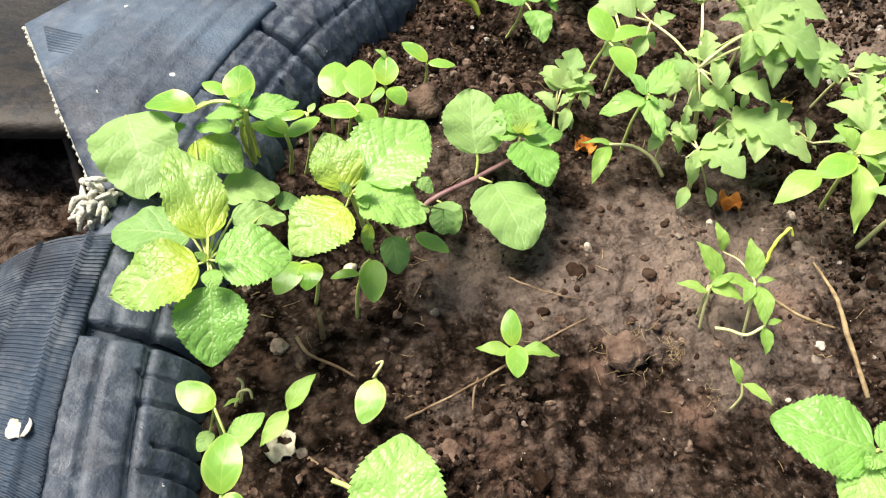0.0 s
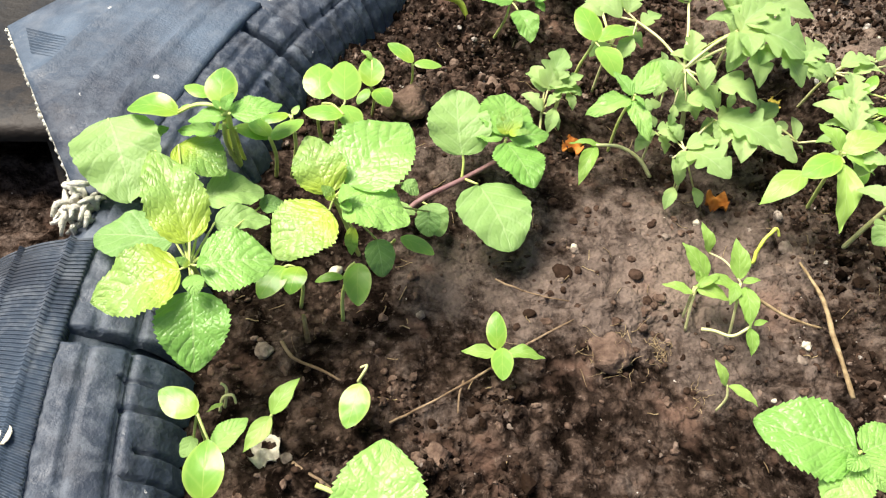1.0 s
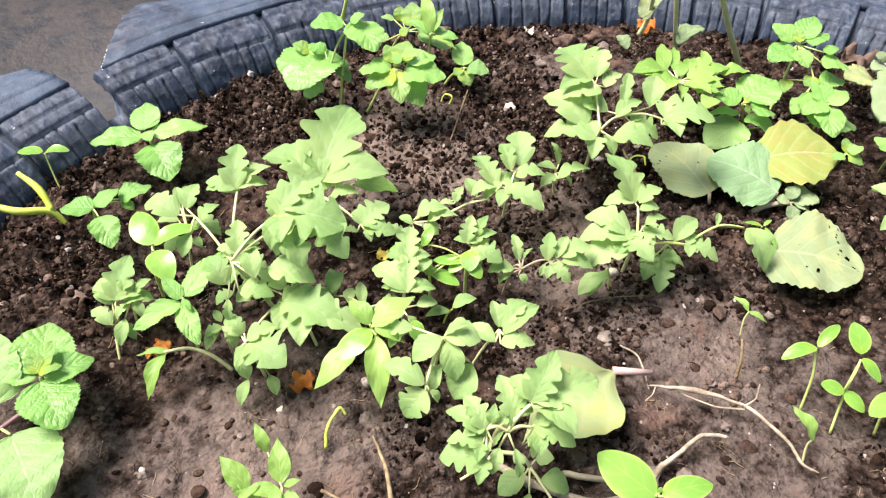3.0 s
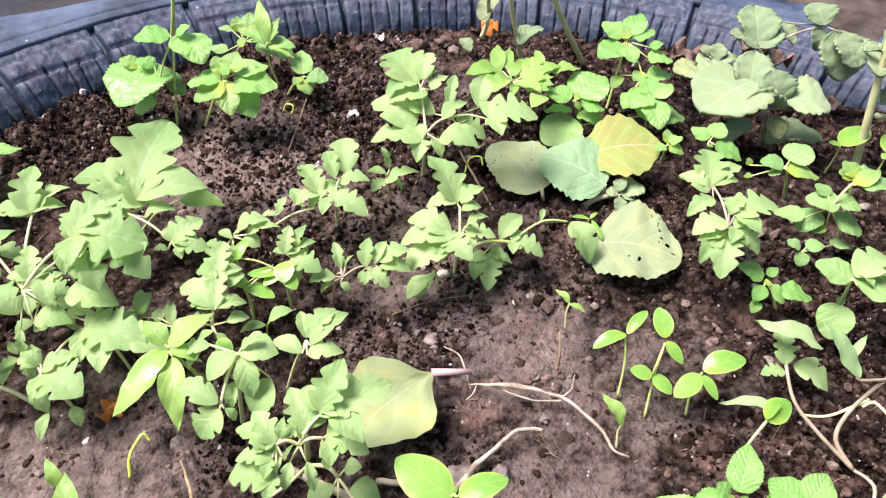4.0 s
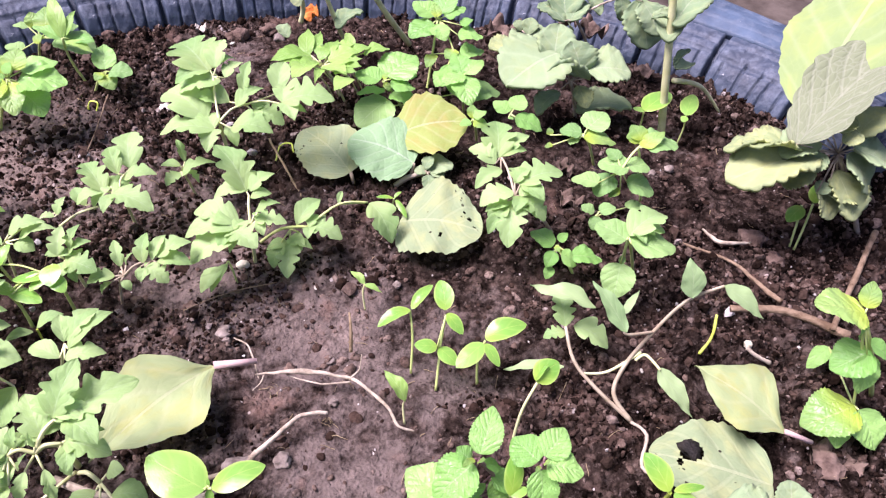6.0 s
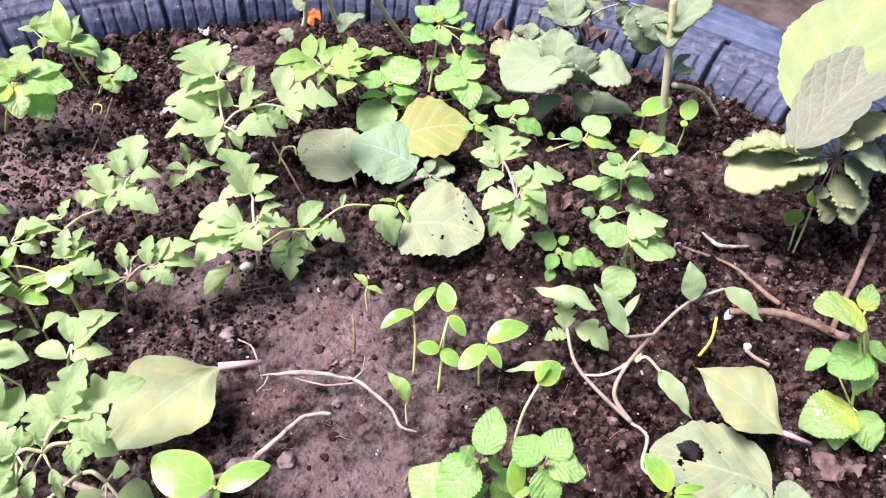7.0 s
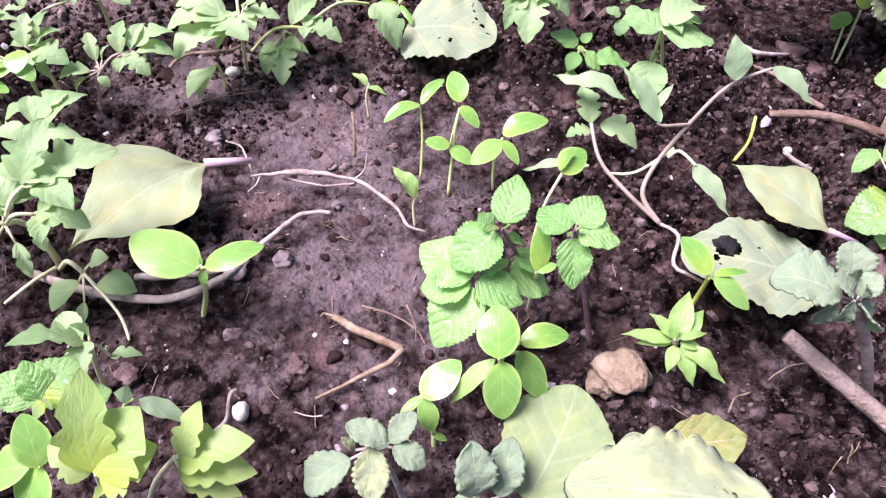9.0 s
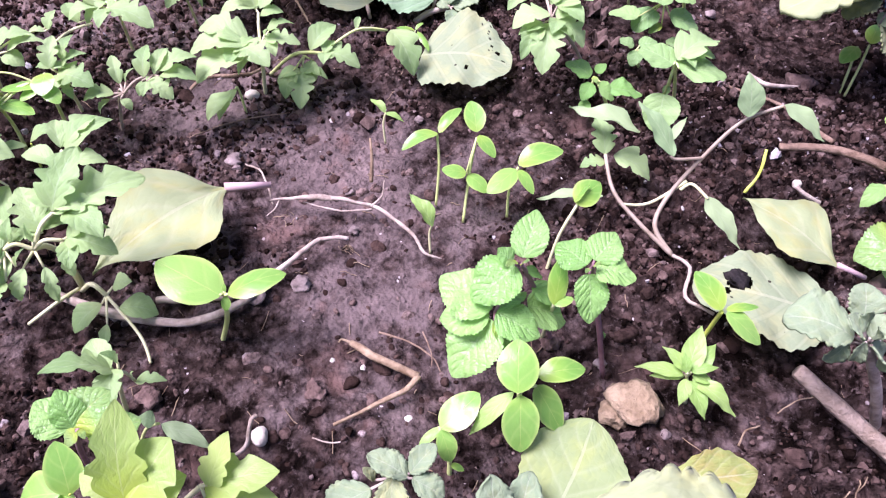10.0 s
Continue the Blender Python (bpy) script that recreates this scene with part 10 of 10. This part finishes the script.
twig(WOOD, "thin brown twig lying on the soil", (0.72, 0.5), (92, 208, 3), (115, 219, 4), (141, 233, 5), (162, 247, 5), (188, 261, 4))
twig(WOOD, "thin brown twig lying on the soil", (0.58, 0.36), (128, 228, 4), (125, 219, 3), (124, 212, 2))
twig(STRAW, "tan woody twig lying across the soil", (0.6, 1.1, 1.35, 1.2), (324, 295, 5), (326, 272, 7), (323, 248, 7), (320, 212, 5))
twig(STRAW, "thin pale root on the soil", (1.01, 0.65), (291, 272, 4), (305, 260, 4), (321, 253, 3))
twig(WOOD, "thin bent twig with a green tip", (0.86, 0.58), (40, 251, 6), (46, 243, 4), (58, 237, 3), (69, 231, 2))
twig(WOOD, "thin reddish root on the soil", (0.58, 0.36), (150, 288, 3), (167, 279, 3), (188, 273, 3))
twig(WOOD, "thin reddish root on the soil", (0.86, 0.5), (49, 190, 3), (59, 183, 4), (68, 177, 3))
twig(STRAW, "short yellow dry stalk standing in soil", (1.01, 1.37), (51, 261, 14), (52, 253, 1))
twig(PALEROOT, "long pale root with peeling skin", (0.7, 1.1, 1, 0.5), (523, 262, 5), (534, 252, 6), (540, 238, 6), (544, 223, 5), (544, 212, 4), (551, 206, 2))
twig(PALEROOT, "peeled white strip of root", (0.3, 1.7, 0.6), (487, 282, 4), (504, 273, 7), (519, 263, 8), (534, 252, 6))
twig(PALEROOT, "thin lower strip of a peeled root", (0.4, 0.6), (503, 274, 3), (518, 258, 4), (533, 251, 5))
twig(PALEROOT, "thin fork of a pale root", (0.5, 0.25), (492, 280, 4), (487, 276, 3), (482, 274, 2))
twig(PALEROOT, "short pale root tip", (0.8, 0.25), (533, 252, 6), (540, 253, 10), (544, 258, 16))
twig(PALEROOT, "pale woody root lying on the soil", (1.58, 1.44, 1.01), (466, 232, 5), (483, 237, 7), (499, 242, 7), (513, 238, 5))
twig(PALEROOT, "long pale root curving over the soil", (2.16, 2.02, 1.58), (376, 268, 5), (398, 243, 6), (426, 224, 6), (452, 224, 6), (470, 234, 5))
twig(MAUVEW, "mauve root under the seedling", (1.73, 1.44), (416, 245, 4), (437, 234, 5), (452, 230, 4))
twig(STRAW, "bent dry straw stalk", (1.5, 2.1, 1.9), (487, 181, 4), (494, 166, 6), (506, 150, 5))
twig(STRAW, "bent dry straw stalk", (1.7, 1.3, 0.7), (506, 150, 5), (498, 147, 5), (485, 147, 4), (463, 148, 2))
twig(STRAW, "frayed end of a straw stalk", (0.72, 0.36), (487, 180, 5), (484, 184, 5), (482, 183, 5))
twig(WOOD, "thin dry root fibre", (0.5, 0.29), (501, 180, 3), (511, 170, 3), (517, 157, 3), (517, 149, 2))
twig(WOOD, "thin dry root fibre", (0.43, 0.29), (520, 171, 3), (518, 160, 4), (515, 153, 2))
twig(BARK, "thick broken grey stick leaning on the soil", (3.6, 3.89, 4.32), (648, 65, 26), (655, 44, 20), (667, 12, 10))
twig(WOOD, "brown woody branch lying on the soil", (2.3, 2.59, 3.17), (769, 180, 14), (798, 160, 16), (817, 127, 16))
twig(WOOD, "brown forked branch lying on the soil", (0.86, 1.3, 1.87), (795, 247, 4), (810, 214, 7), (807, 188, 10), (806, 169, 12))
twig(WOOD, "upright brown woody stem", (1.87, 2.16), (810, 135, 18), (864, 157, 14), (929, 184, 10))
twig(PALEROOT, "bent shed leaf stalk on the soil", (0.72, 1.73, 0.86), (819, 250, 5), (817, 232, 8), (839, 222, 6))
twig(WOOD, "thin grey stick standing at a slant", (0.79, 0.65), (446, 540, 1), (460, 562, 12), (476, 584, 24))
twig(STRAW, "thin dry pale stalk", (0.79, 0.94), (573, 420, 2), (573, 449, 8), (573, 483, 14))
twig(YSTEM, "curled yellow sprout on the soil", (0.72, 0.65), (572, 470, 2), (579, 477, 10), (587, 473, 12), (586, 467, 8))
twig(YSTEM, "curled yellow sprout near the mint", (0.65, 0.58), (459, 605, 2), (462, 606, 8), (467, 600, 9), (464, 598, 2))
twig(YSTEM, "hooked yellow sprout on the soil", (1.01, 0.86), (298, 297, 2), (301, 303, 12), (309, 309, 18), (312, 307, 14))
twig(PALEROOT, "curled pale root on the soil", (1.15, 1.01, 0.86), (662, 151, 3), (662, 139, 6), (646, 126, 7), (653, 112, 5))
twig(PALEROOT, "thin pale arching root", (0.58, 0.43), (485, 313, 5), (490, 300, 8), (489, 287, 4), (488, 280, 2))
twig(WOOD, "brown root arching between seedlings", (1.01, 1.15, 0.86), (477, 385, 8), (489, 387, 12), (511, 380, 12), (523, 384, 10))
twig(WOOD, "thin dark root fibre across the soil", (0.43, 0.36), (465, 351, 2), (492, 352, 3), (525, 347, 2))
twig(PALEROOT, "white hooked stalk of a sprouting bean", (1.01, 0.86), (419, 154, 2), (427, 154, 8), (432, 159, 16), (435, 160, 16))
twig(PALEROOT, "thin pale root hair", (0.36, 0.29), (462, 138, 5), (456, 142, 4), (453, 147, 2))
twig(YSTEM, "yellow wilted stem with a dry flower", (1.01, 0.79), (734, 168, 2), (742, 170, 12), (748, 176, 24))
twig(PALEROOT, "short pale root with a white end", (1.44, 1.15), (768, 141, 3), (762, 147, 6), (759, 155, 8))
twig(STRAW, "thin straw fibre on the soil", (0.36, 0.29), (643, 58, 2), (653, 58, 4), (666, 55, 2))
twig(STRAW, "looped pale fibre on the soil", (0.5, 0.36), (615, 55, 2), (620, 58, 6), (630, 57, 3))
stone(205, 244, 24, CLOD, 0.5, "earth clod bound by dry roots")
tangle(205, 246, 24, 60, "tangled dry straw-coloured root clump")
tangle(232, 246, 16, 34, "small tangle of dry rootlets")
tangle(248, 219, 18, 22, "small tangle of pale rootlets")
tangle(495, 271, 14, 16, "fine roots under a peeled stem")
tangle(513, 239, 9, 12, "frayed end of a pale root")
tangle(780, 196, 10, 14, "withered brown dry flower head")
tangle(550, 287, 8, 8, "fine white rootlets of a sprout")
seed_pod(434, 159, 10, 7, "white sprouting bean seed on the soil")
seed_pod(511, 374, 9, 7, "pinkish dried seed pod on the soil")
seed_pod(764, 157, 6, 5, "small white root nodule on soil")
seed_pod(64, 297, 11, 7, "white fallen petal under the mint")
dry_scrap(293, 345, None, 13, RUST, "dry orange leaf scrap on the soil")
dry_scrap(674, 636, 30, 17, RUST, "withered orange flower on an old stem")
dry_scrap(212, 394, None, 14, RUST, "dry brown leaf scrap on soil")
dry_scrap(163, 442, None, 16, DRYB, "dry brown leaf scrap by the clod")
dry_scrap(36, 198, None, 14, WHITE, "crumpled white paper scrap on soil")
dry_scrap(585, 707, None, 11, WHITE, "torn white paper scrap near the rim")
dry_scrap(364, 438, None, 9, YEL, "dry yellow leaf scrap on soil")
dry_scrap(818, 520, 35, 28, DRYB, "withered brown leaf hanging by the herb")
dry_scrap(945, 505, None, 18, DRYB, "withered grey-brown leaf on soil")
dry_scrap(777, 364, None, 18, DRYB, "withered brown leaf scraps under the mint")
dry_scrap(753, 325, None, 18, DRYB, "withered brown leaf scraps under the mint")
dry_scrap(748, 77, None, 26, DRYB, "dark shrivelled leaf on the soil")
dry_scrap(-59, 191, 42, 9, WHITE, "white dropping on the ribbed flap")
dry_scrap(901, 488, 35, 26, DRYB, "withered grey-brown leaf hanging by the herb")
dry_scrap(911, 469, None, 20, DRYB, "withered brown leaf scraps under the herb")
dry_scrap(889, 516, 35, 24, DRYB, "withered brown leaf hanging by the herb")
dry_scrap(931, 439, None, 18, DRYB, "withered dark leaf lying on soil")
